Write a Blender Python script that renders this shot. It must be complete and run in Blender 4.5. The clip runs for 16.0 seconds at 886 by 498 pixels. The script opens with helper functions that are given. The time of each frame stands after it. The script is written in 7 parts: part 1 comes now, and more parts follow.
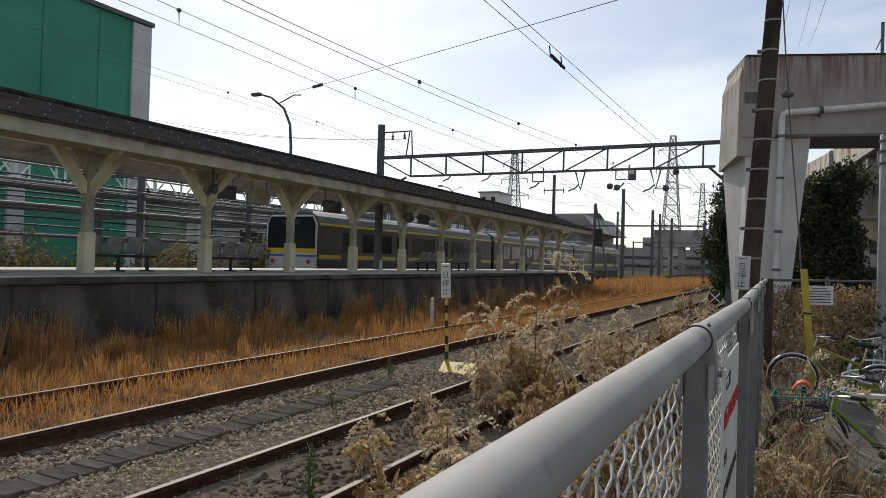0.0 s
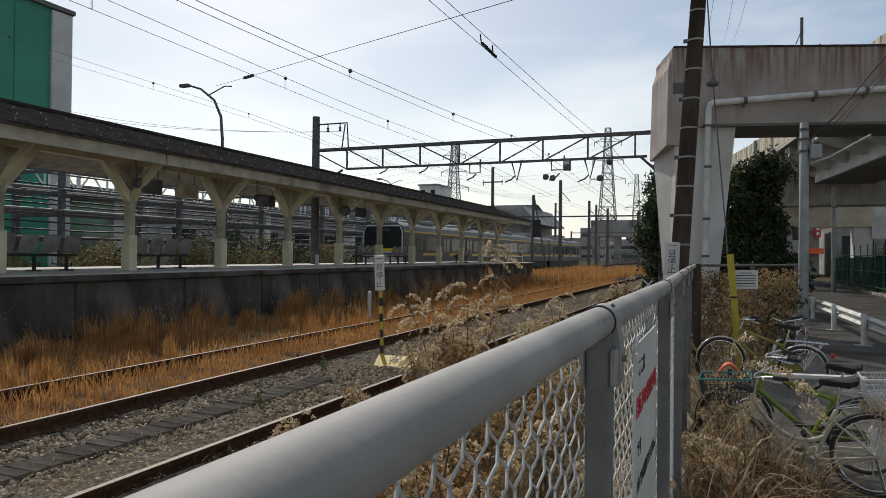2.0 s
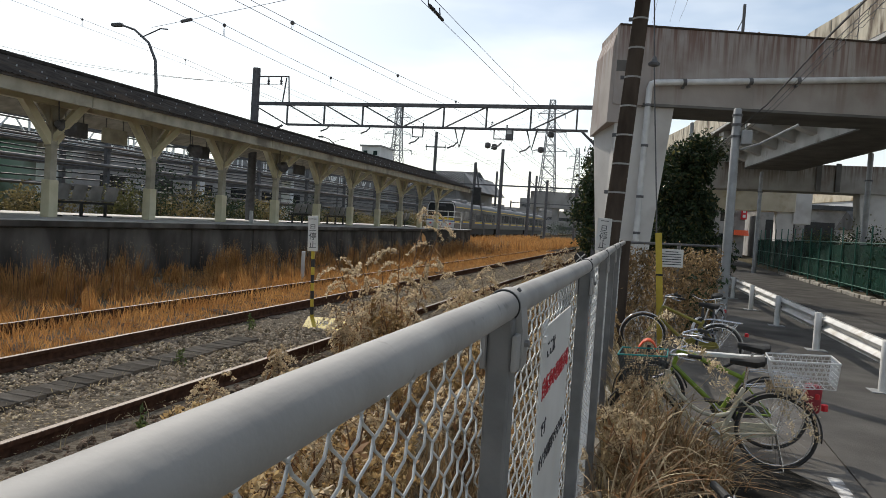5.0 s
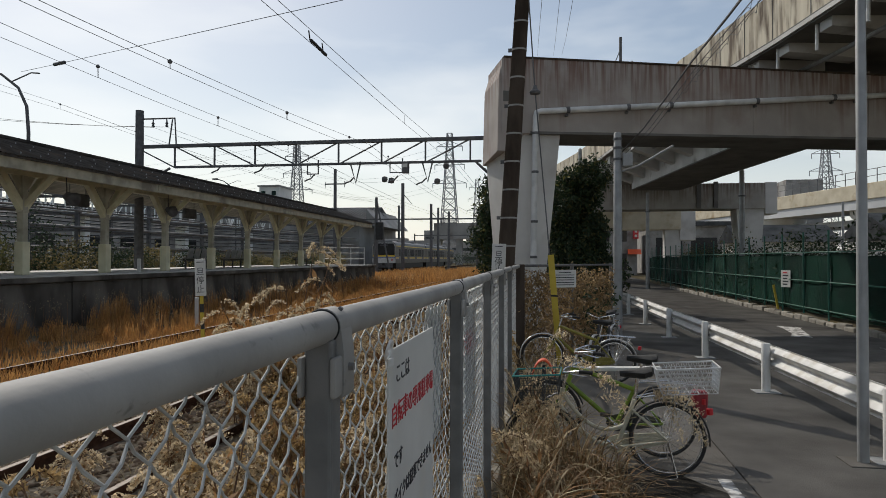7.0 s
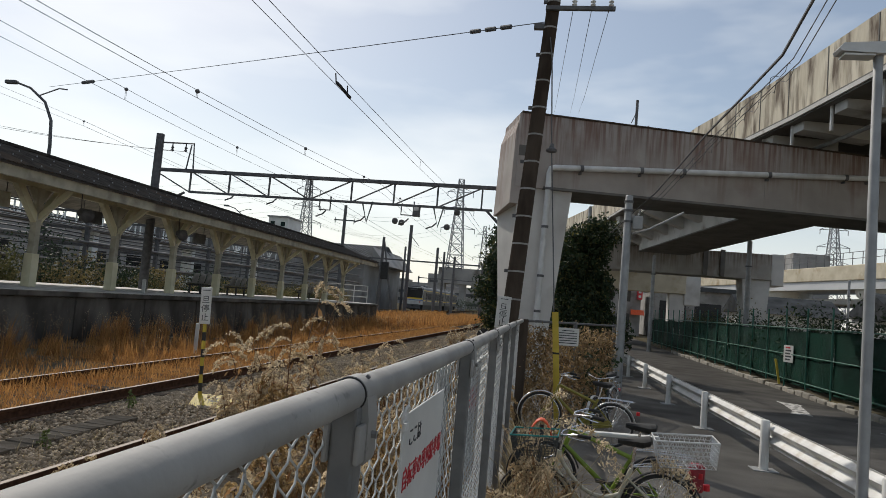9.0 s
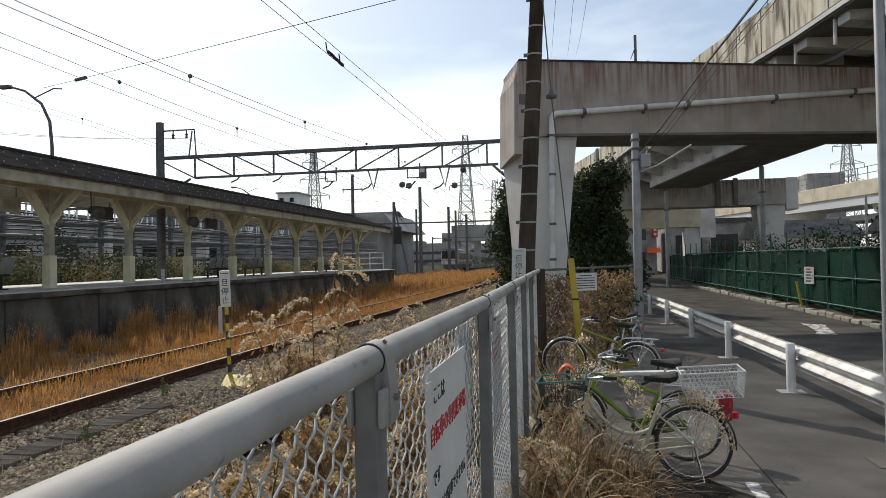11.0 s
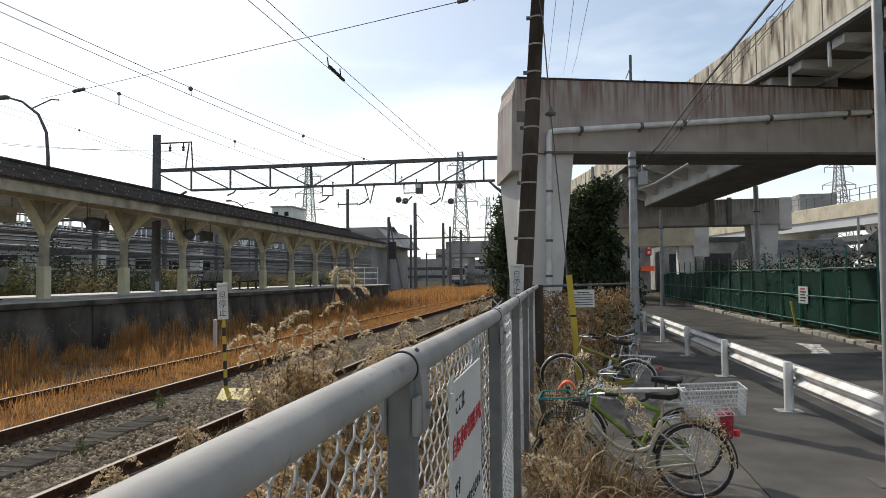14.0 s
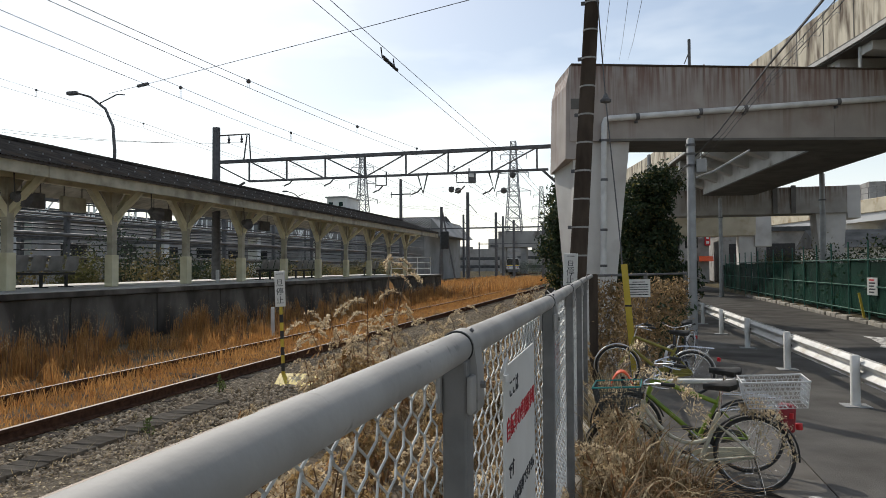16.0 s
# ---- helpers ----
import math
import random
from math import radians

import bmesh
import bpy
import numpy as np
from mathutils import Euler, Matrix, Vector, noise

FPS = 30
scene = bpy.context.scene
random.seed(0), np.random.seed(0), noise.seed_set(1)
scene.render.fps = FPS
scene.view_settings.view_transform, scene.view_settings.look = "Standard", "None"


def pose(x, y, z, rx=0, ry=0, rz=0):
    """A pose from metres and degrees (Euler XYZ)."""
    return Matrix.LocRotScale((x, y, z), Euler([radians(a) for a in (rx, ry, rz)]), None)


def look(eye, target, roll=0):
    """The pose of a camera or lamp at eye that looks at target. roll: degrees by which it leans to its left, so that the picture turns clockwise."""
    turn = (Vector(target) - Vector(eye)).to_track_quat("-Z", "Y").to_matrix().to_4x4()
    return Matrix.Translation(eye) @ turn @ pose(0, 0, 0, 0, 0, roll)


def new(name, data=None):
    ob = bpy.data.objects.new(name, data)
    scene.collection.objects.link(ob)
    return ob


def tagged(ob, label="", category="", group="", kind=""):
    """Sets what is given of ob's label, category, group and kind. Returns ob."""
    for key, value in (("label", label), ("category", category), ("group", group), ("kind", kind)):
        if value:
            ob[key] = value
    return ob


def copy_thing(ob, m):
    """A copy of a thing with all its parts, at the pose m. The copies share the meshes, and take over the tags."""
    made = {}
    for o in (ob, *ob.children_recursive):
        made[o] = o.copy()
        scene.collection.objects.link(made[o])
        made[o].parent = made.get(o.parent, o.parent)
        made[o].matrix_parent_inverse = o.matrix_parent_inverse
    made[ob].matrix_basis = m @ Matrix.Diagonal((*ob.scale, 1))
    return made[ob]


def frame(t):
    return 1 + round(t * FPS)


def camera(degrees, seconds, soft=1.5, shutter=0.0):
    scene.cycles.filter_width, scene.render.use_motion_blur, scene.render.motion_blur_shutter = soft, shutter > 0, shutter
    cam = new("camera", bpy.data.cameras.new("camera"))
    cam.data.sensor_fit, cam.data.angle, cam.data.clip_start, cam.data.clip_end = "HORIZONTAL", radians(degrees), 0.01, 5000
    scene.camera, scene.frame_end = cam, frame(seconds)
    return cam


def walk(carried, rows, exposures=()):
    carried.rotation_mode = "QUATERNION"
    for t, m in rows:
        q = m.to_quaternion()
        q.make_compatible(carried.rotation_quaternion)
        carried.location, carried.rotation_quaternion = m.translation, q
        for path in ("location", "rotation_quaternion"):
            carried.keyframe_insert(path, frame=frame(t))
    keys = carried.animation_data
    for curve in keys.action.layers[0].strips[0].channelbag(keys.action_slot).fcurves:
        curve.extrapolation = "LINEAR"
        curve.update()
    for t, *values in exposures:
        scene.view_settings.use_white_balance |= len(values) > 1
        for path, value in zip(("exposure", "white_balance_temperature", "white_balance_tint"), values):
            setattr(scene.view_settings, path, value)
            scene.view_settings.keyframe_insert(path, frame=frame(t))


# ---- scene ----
cam = camera(65.3, 16.0, 0.65)
PATH = [
    (0, (0.104, -0.238, 1.928), (-0.795, 1.548, 1.961), 1.67),
    (0.5, (0.095, -0.102, 1.909), (-0.786, 1.688, 2.055), 0.89),
    (1, (0.102, -0.239, 1.907), (-0.797, 1.547, 1.960), 1.13),
    (1.5, (0.126, -0.071, 1.895), (-0.694, 1.753, 1.897), 0.43),
    (2, (0.147, -0.023, 1.900), (-0.598, 1.833, 1.917), 0.56),
    (2.5, (0.158, -0.014, 1.924), (-0.595, 1.837, 2.006), 2.19),
    (3, (0.134, -0.053, 1.932), (-0.597, 1.808, 1.979), 4.88),
    (3.2, (0.132, -0.060, 1.931), (-0.571, 1.812, 1.928), 4.84),
    (5.3, (0.224, 0.051, 1.929), (-0.305, 1.979, 1.849), 3.66),
    (5.5, (0.250, 0.052, 1.932), (-0.231, 1.992, 1.884), 3.77),
    (6, (0.310, 0.124, 1.913), (-0.078, 2.085, 1.856), -0.48),
    (6.5, (0.323, 0.178, 1.905), (0.007, 2.153, 1.868), -0.22),
    (7, (0.338, 0.177, 1.894), (0.021, 2.152, 1.921), 0.09),
    (7.5, (0.342, 0.179, 1.897), (0.015, 2.152, 1.942), 0.38),
    (8, (0.288, 0.109, 1.944), (-0.125, 2.065, 2.023), 2.75),
    (8.5, (0.289, 0.052, 1.969), (-0.075, 2.013, 2.118), 5.24),
    (9, (0.293, 0.106, 1.956), (-0.041, 2.072, 2.109), 4.90),
    (9.5, (0.293, 0.100, 1.961), (-0.045, 2.068, 2.074), 1.00),
    (9.7, (0.284, 0.098, 1.960), (-0.063, 2.066, 2.049), 0.41),
    (11.8, (0.327, 0.098, 1.956), (-0.021, 2.067, 1.989), -2.02),
    (12, (0.323, 0.125, 1.949), (-0.016, 2.095, 2.009), -2.19),
    (12.5, (0.320, 0.136, 1.955), (-0.003, 2.109, 2.026), -2.25),
    (13, (0.296, 0.107, 1.958), (-0.041, 2.077, 2.045), -1.21),
    (13.5, (0.240, 0.056, 1.963), (-0.095, 2.026, 2.045), -0.24),
    (14, (0.236, 0.080, 1.944), (-0.113, 2.048, 2.024), -0.50),
    (14.5, (0.281, 0.087, 1.942), (-0.096, 2.050, 2.008), -1.65),
    (15, (0.275, 0.083, 1.936), (-0.123, 2.042, 1.997), -0.87),
    (15.5, (0.262, 0.069, 1.932), (-0.164, 2.022, 1.989), 0.14),
    (16, (0.235, 0.062, 1.927), (-0.263, 1.999, 1.979), -0.32),
]
walk(cam, [(t, look(eye, target, roll)) for t, eye, target, roll in PATH],
     exposures=[(0.0, -0.05), (0.5, -0.5), (1.0, -0.42), (1.5, -0.3), (2.0, -0.22), (2.5, -0.17), (3.0, -0.05), (5.5, 0.12), (6.0, 0.02), (6.5, 0.08), (7.0, -0.3), (7.5, -0.33), (8.0, -0.28), (8.5, -0.24), (9.0, -0.2), (9.5, -0.1), (12.0, 0.2), (13.5, 0.2), (16.0, 0.1)])

# ---- light ----
SUN_AZ, SUN_EL = -40.0, 43.0
sun_dir = Vector((math.sin(radians(SUN_AZ)) * math.cos(radians(SUN_EL)), math.cos(radians(SUN_AZ)) * math.cos(radians(SUN_EL)), math.sin(radians(SUN_EL))))
sun = new("sun", bpy.data.lights.new("sun", "SUN"))
sun.data.energy, sun.data.angle, sun.data.color = 3.4, radians(0.6), (1.0, 0.94, 0.85)
sun.matrix_world = look(sun_dir * 100, (0, 0, 0))

world = bpy.data.worlds.new("sky")
scene.world = world
world.use_nodes = True
wn = world.node_tree
wn.nodes.clear()
w_out = wn.nodes.new("ShaderNodeOutputWorld")
w_bg = wn.nodes.new("ShaderNodeBackground")
w_sky = wn.nodes.new("ShaderNodeTexSky")
w_sky.sky_type, w_sky.sun_disc = "NISHITA", False
w_sky.sun_elevation, w_sky.sun_rotation = radians(SUN_EL), radians(SUN_AZ)
w_sky.dust_density, w_sky.air_density, w_sky.ozone_density = 1.3, 1.0, 0.7
w_tc = wn.nodes.new("ShaderNodeTexCoord")
w_map = wn.nodes.new("ShaderNodeMapping")
w_map.inputs["Scale"].default_value = (1.0, 1.0, 3.4)
w_noise = wn.nodes.new("ShaderNodeTexNoise")
w_noise.inputs["Scale"].default_value, w_noise.inputs["Detail"].default_value = 1.8, 5.0
w_ramp = wn.nodes.new("ShaderNodeValToRGB")
w_ramp.color_ramp.elements[0].position, w_ramp.color_ramp.elements[1].position = 0.48, 0.70
w_mul = wn.nodes.new("ShaderNodeMath")
w_mul.operation = "MULTIPLY"
w_mul.inputs[1].default_value = 0.6
w_ramp.color_ramp.elements[0].color = (0.14, 0.14, 0.14, 1)
w_mix = wn.nodes.new("ShaderNodeMix")
w_mix.data_type = "RGBA"
w_mix.inputs["B"].default_value = (11.5, 11.6, 11.8, 1)
wn.links.new(w_tc.outputs["Generated"], w_map.inputs["Vector"])
wn.links.new(w_map.outputs["Vector"], w_noise.inputs["Vector"])
wn.links.new(w_noise.outputs["Fac"], w_ramp.inputs["Fac"])
wn.links.new(w_ramp.outputs["Color"], w_mul.inputs[0])
w_sep = wn.nodes.new("ShaderNodeSeparateXYZ")
wn.links.new(w_tc.outputs["Generated"], w_sep.inputs["Vector"])
w_haze = wn.nodes.new("ShaderNodeMapRange")
w_haze.inputs["From Min"].default_value, w_haze.inputs["From Max"].default_value = 0.0, 0.28
w_haze.inputs["To Min"].default_value, w_haze.inputs["To Max"].default_value = 0.62, 0.0
wn.links.new(w_sep.outputs["Z"], w_haze.inputs["Value"])
w_max = wn.nodes.new("ShaderNodeMath")
w_max.operation = "MAXIMUM"
wn.links.new(w_mul.outputs[0], w_max.inputs[0])
wn.links.new(w_haze.outputs["Result"], w_max.inputs[1])
wn.links.new(w_max.outputs[0], w_mix.inputs["Factor"])
wn.links.new(w_sky.outputs["Color"], w_mix.inputs["A"])
w_tint = wn.nodes.new("ShaderNodeMix")
w_tint.data_type, w_tint.blend_type = "RGBA", "MULTIPLY"
w_tint.inputs["Factor"].default_value = 1.0
w_tint.inputs["B"].default_value = (0.995, 1.0, 0.97, 1)
wn.links.new(w_mix.outputs["Result"], w_tint.inputs["A"])
wn.links.new(w_tint.outputs["Result"], w_bg.inputs["Color"])
w_bg.inputs["Strength"].default_value = 0.113
wn.links.new(w_bg.outputs["Background"], w_out.inputs["Surface"])


# ---- materials ----
def material(name, a, b, scale=6.0, rough=0.7, bump=0.15, metal=0.0, stain=None, stain_scale=0.6, stain_at=(0.55, 0.7), stretch=(1, 1, 1), fine=60.0, vary=0.0, island=False, matte=False):
    """Two-scale procedural surface: base colours a and b by coarse noise, a stain colour by a second noise, fine relief."""
    m = bpy.data.materials.new(name)
    m.use_nodes = True
    nt = m.node_tree
    bsdf = nt.nodes["Principled BSDF"]
    tc = nt.nodes.new("ShaderNodeTexCoord")
    mp = nt.nodes.new("ShaderNodeMapping")
    mp.inputs["Scale"].default_value = stretch
    nt.links.new(tc.outputs["Object"], mp.inputs["Vector"])
    n1 = nt.nodes.new("ShaderNodeTexNoise")
    n1.inputs["Scale"].default_value, n1.inputs["Detail"].default_value = scale, 6.0
    nt.links.new(mp.outputs["Vector"], n1.inputs["Vector"])
    r1 = nt.nodes.new("ShaderNodeValToRGB")
    r1.color_ramp.elements[0].position, r1.color_ramp.elements[1].position = 0.35, 0.65
    r1.color_ramp.elements[0].color, r1.color_ramp.elements[1].color = (*a, 1), (*b, 1)
    nt.links.new(n1.outputs["Fac"], r1.inputs["Fac"])
    col = r1.outputs["Color"]
    if stain:
        n2 = nt.nodes.new("ShaderNodeTexNoise")
        n2.inputs["Scale"].default_value, n2.inputs["Detail"].default_value = stain_scale, 8.0
        nt.links.new(mp.outputs["Vector"], n2.inputs["Vector"])
        r2 = nt.nodes.new("ShaderNodeValToRGB")
        r2.color_ramp.elements[0].position, r2.color_ramp.elements[1].position = stain_at
        nt.links.new(n2.outputs["Fac"], r2.inputs["Fac"])
        mx = nt.nodes.new("ShaderNodeMix")
        mx.data_type = "RGBA"
        mx.inputs["B"].default_value = (*stain, 1)
        nt.links.new(r2.outputs["Color"], mx.inputs["Factor"])
        nt.links.new(col, mx.inputs["A"])
        col = mx.outputs["Result"]
    if vary:
        hs = nt.nodes.new("ShaderNodeHueSaturation")
        mr = nt.nodes.new("ShaderNodeMapRange")
        mr.inputs["To Min"].default_value, mr.inputs["To Max"].default_value = 1 - vary, 1 + vary
        if island:
            src = nt.nodes.new("ShaderNodeNewGeometry").outputs["Random Per Island"]
        else:
            src = nt.nodes.new("ShaderNodeObjectInfo").outputs["Random"]
        nt.links.new(src, mr.inputs["Value"])
        nt.links.new(mr.outputs["Result"], hs.inputs["Value"])
        nt.links.new(col, hs.inputs["Color"])
        col = hs.outputs["Color"]
    nt.links.new(col, bsdf.inputs["Base Color"])
    n3 = nt.nodes.new("ShaderNodeTexNoise")
    n3.inputs["Scale"].default_value, n3.inputs["Detail"].default_value = fine, 4.0
    nt.links.new(mp.outputs["Vector"], n3.inputs["Vector"])
    if bump:
        bp = nt.nodes.new("ShaderNodeBump")
        bp.inputs["Strength"].default_value, bp.inputs["Distance"].default_value = bump, 0.02
        nt.links.new(n3.outputs["Fac"], bp.inputs["Height"])
        nt.links.new(bp.outputs["Normal"], bsdf.inputs["Normal"])
    rr = nt.nodes.new("ShaderNodeMapRange")
    rr.inputs["To Min"].default_value, rr.inputs["To Max"].default_value = max(0.05, rough - 0.1), min(1, rough + 0.1)
    nt.links.new(n1.outputs["Fac"], rr.inputs["Value"])
    nt.links.new(rr.outputs["Result"], bsdf.inputs["Roughness"])
    bsdf.inputs["Metallic"].default_value = metal
    if matte:
        flat = nt.nodes.new("ShaderNodeBsdfDiffuse")
        flat.inputs["Roughness"].default_value = 0.9
        nt.links.new(col, flat.inputs["Color"])
        if bump:
            nt.links.new(bp.outputs["Normal"], flat.inputs["Normal"])
        nt.links.new(flat.outputs["BSDF"], nt.nodes["Material Output"].inputs["Surface"])
    return m


def leafy(name, a, b, through_light=0.35):
    """Thin plant surface: diffuse with light shining through, varied by island."""
    m = material(name, a, b, scale=3, rough=0.7, bump=0, vary=0.35, island=True)
    nt = m.node_tree
    bsdf, out = nt.nodes["Principled BSDF"], nt.nodes["Material Output"]
    tr = nt.nodes.new("ShaderNodeBsdfTranslucent")
    mix = nt.nodes.new("ShaderNodeMixShader")
    mix.inputs["Fac"].default_value = through_light
    nt.links.new(bsdf.inputs["Base Color"].links[0].from_socket, tr.inputs["Color"])
    nt.links.new(bsdf.outputs["BSDF"], mix.inputs[1])
    nt.links.new(tr.outputs["BSDF"], mix.inputs[2])
    nt.links.new(mix.outputs["Shader"], out.inputs["Surface"])
    return m


def streaked(name, a, b, rust, top, fall, patch):
    """Painted steel with thin rust runs that start at the top edge (height top) and fade out over fall metres, and worn patches."""
    m = material(name, a, b, scale=1.1, rough=0.75, bump=0.15, stain=patch, stain_scale=0.8, stain_at=(0.55, 0.8), fine=16)
    nt = m.node_tree
    bsdf = nt.nodes["Principled BSDF"]
    col = bsdf.inputs["Base Color"].links[0].from_socket
    tc = nt.nodes.new("ShaderNodeTexCoord")
    mp = nt.nodes.new("ShaderNodeMapping")
    mp.inputs["Scale"].default_value = (1, 1, 0.05)
    run = nt.nodes.new("ShaderNodeTexNoise")
    run.inputs["Scale"].default_value, run.inputs["Detail"].default_value = 9.0, 5.0
    length = nt.nodes.new("ShaderNodeTexNoise")
    length.inputs["Scale"].default_value = 2.2
    sep = nt.nodes.new("ShaderNodeSeparateXYZ")
    nt.links.new(tc.outputs["Object"], mp.inputs["Vector"])
    nt.links.new(mp.outputs["Vector"], run.inputs["Vector"])
    nt.links.new(mp.outputs["Vector"], length.inputs["Vector"])
    nt.links.new(tc.outputs["Object"], sep.inputs["Vector"])
    edge = nt.nodes.new("ShaderNodeMapRange")
    edge.inputs["From Min"].default_value, edge.inputs["From Max"].default_value = 0.42, 0.58
    edge.inputs["To Max"].default_value = 0.9
    nt.links.new(run.outputs["Fac"], edge.inputs["Value"])
    low = nt.nodes.new("ShaderNodeMath")
    low.operation = "MULTIPLY_ADD"
    low.inputs[1].default_value, low.inputs[2].default_value = -2.6 * fall, top + 0.35 * fall
    nt.links.new(length.outputs["Fac"], low.inputs[0])
    down = nt.nodes.new("ShaderNodeMapRange")
    nt.links.new(sep.outputs["Z"], down.inputs["Value"])
    nt.links.new(low.outputs[0], down.inputs["From Min"])
    down.inputs["From Max"].default_value = top
    amount = nt.nodes.new("ShaderNodeMath")
    amount.operation = "MULTIPLY"
    nt.links.new(edge.outputs["Result"], amount.inputs[0])
    nt.links.new(down.outputs["Result"], amount.inputs[1])
    mx = nt.nodes.new("ShaderNodeMix")
    mx.data_type = "RGBA"
    mx.inputs["B"].default_value = (*rust, 1)
    nt.links.new(amount.outputs[0], mx.inputs["Factor"])
    nt.links.new(col, mx.inputs["A"])
    nt.links.new(mx.outputs["Result"], bsdf.inputs["Base Color"])
    return m


M = {}
M["soil"] = material("soil", (0.10, 0.085, 0.06), (0.20, 0.17, 0.12), 1.2, 0.95, 0.5, stain=(0.16, 0.12, 0.05), stain_scale=0.25, matte=True)
M["gravel"] = material("gravel", (0.155, 0.128, 0.096), (0.30, 0.252, 0.19), 22, 0.95, 1.0, stain=(0.22, 0.165, 0.09), stain_scale=0.9, fine=45, matte=True)
M["stone"] = material("stone", (0.235, 0.19, 0.14), (0.44, 0.37, 0.28), 9, 0.9, 0.3, vary=0.5, island=True, matte=True)
M["stone_brown"] = material("stone_brown", (0.15, 0.11, 0.08), (0.26, 0.20, 0.15), 9, 0.9, 0.3, vary=0.5, island=True, matte=True)
M["asphalt"] = material("asphalt", (0.125, 0.117, 0.106), (0.185, 0.174, 0.158), 1.1, 0.9, 0.5, stain=(0.085, 0.081, 0.075), stain_scale=0.35, fine=180, matte=True)
M["asphalt_path"] = material("asphalt_path", (0.165, 0.152, 0.134), (0.24, 0.222, 0.197), 1.4, 0.9, 0.5, stain=(0.125, 0.117, 0.106), stain_scale=0.6, fine=200, matte=True)
# the bicycles' ground shadow and some dirt, painted as one dark colour
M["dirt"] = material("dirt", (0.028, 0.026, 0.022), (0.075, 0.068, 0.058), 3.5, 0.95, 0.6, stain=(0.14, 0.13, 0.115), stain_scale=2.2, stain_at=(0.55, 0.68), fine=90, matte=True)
M["rail_side"] = material("rail_side", (0.06, 0.035, 0.025), (0.11, 0.06, 0.04), 14, 0.85, 0.3, matte=True)
M["rail_top"] = material("rail_top", (0.13, 0.105, 0.085), (0.21, 0.175, 0.15), 20, 0.62, 0.1, metal=0.4)
M["sleeper"] = material("sleeper", (0.11, 0.09, 0.075), (0.22, 0.19, 0.16), 5, 0.9, 0.6, stretch=(1, 8, 8), vary=0.25, matte=True)
M["trough"] = material("trough", (0.13, 0.112, 0.09), (0.20, 0.175, 0.145), 5, 0.9, 0.5, vary=0.2, matte=True)
M["plat_wall"] = material("plat_wall", (0.062, 0.055, 0.048), (0.135, 0.122, 0.108), 1.3, 0.9, 0.5, stain=(0.21, 0.19, 0.165), stain_scale=0.9, stain_at=(0.52, 0.70), stretch=(1, 1, 0.5), fine=25, matte=True)
M["plat_top"] = material("plat_top", (0.44, 0.425, 0.395), (0.56, 0.545, 0.51), 2, 0.8, 0.3, stain=(0.33, 0.315, 0.29))
M["cream"] = material("cream", (0.58, 0.54, 0.36), (0.70, 0.66, 0.47), 3, 0.6, 0.1, stain=(0.38, 0.33, 0.24), stain_scale=2.2, stain_at=(0.6, 0.78))
M["cream_grey"] = material("cream_grey", (0.36, 0.34, 0.26), (0.50, 0.475, 0.38), 3, 0.7, 0.15, stain=(0.21, 0.19, 0.155), stain_scale=1.6, stain_at=(0.54, 0.72))
M["roof_dark"] = material("roof_dark", (0.045, 0.041, 0.038), (0.085, 0.078, 0.072), 3, 0.75, 0.3, stain=(0.10, 0.075, 0.058), stain_scale=0.7, matte=True)
M["galv"] = material("galv", (0.25, 0.243, 0.23), (0.335, 0.328, 0.313), 5, 0.72, 0.05, metal=0.1, stain=(0.19, 0.185, 0.175), stain_scale=26, stain_at=(0.66, 0.74))
M["galv_post"] = material("galv_post", (0.12, 0.121, 0.118), (0.175, 0.175, 0.17), 9, 0.7, 0.06, metal=0.1, stain=(0.2, 0.19, 0.18), stain_scale=3)
M["wire_mesh"] = material("wire_mesh", (0.36, 0.37, 0.36), (0.52, 0.53, 0.52), 12, 0.5, 0.0, metal=0.3)
M["white_paint"] = material("white_paint", (0.56, 0.555, 0.53), (0.69, 0.685, 0.66), 3, 0.5, 0.05, stain=(0.40, 0.355, 0.28), stain_scale=2.4, stain_at=(0.54, 0.74))
M["white_metal"] = material("white_metal", (0.50, 0.50, 0.49), (0.66, 0.66, 0.65), 3, 0.4, 0.03)
M["pole_grey"] = material("pole_grey", (0.24, 0.245, 0.245), (0.33, 0.335, 0.335), 4, 0.55, 0.05, metal=0.2)
M["pole_dark"] = material("pole_dark", (0.055, 0.043, 0.035), (0.10, 0.08, 0.065), 4, 0.85, 0.3, stretch=(1, 1, 0.3), matte=True)
M["steel_dark"] = material("steel_dark", (0.075, 0.075, 0.08), (0.13, 0.13, 0.135), 6, 0.7, 0.1)
M["concrete"] = material("concrete", (0.50, 0.485, 0.465), (0.62, 0.605, 0.58), 0.8, 0.85, 0.25, stain=(0.40, 0.37, 0.34), stain_scale=0.5, fine=12)
M["beam_rust"] = streaked("beam_rust", (0.31, 0.275, 0.25), (0.39, 0.35, 0.322), (0.155, 0.072, 0.05), 7.70, 1.7, (0.23, 0.16, 0.135))
M["far_beam"] = streaked("far_beam", (0.27, 0.25, 0.225), (0.36, 0.34, 0.31), (0.13, 0.08, 0.055), 7.0, 1.2, (0.20, 0.15, 0.12))
# stained wall, darker than pale_wall: shade beyond the viaduct is in the colour
M["shade_wall"] = material("shade_wall", (0.20, 0.19, 0.18), (0.34, 0.33, 0.31), 0.7, 0.8, 0.1, stain=(0.12, 0.10, 0.085), stain_scale=0.5)
M["seed_gold"] = leafy("seed_gold", (0.30, 0.19, 0.075), (0.52, 0.38, 0.19), 0.4)
M["straw_pale"] = leafy("straw_pale", (0.42, 0.33, 0.19), (0.66, 0.55, 0.36), 0.3)
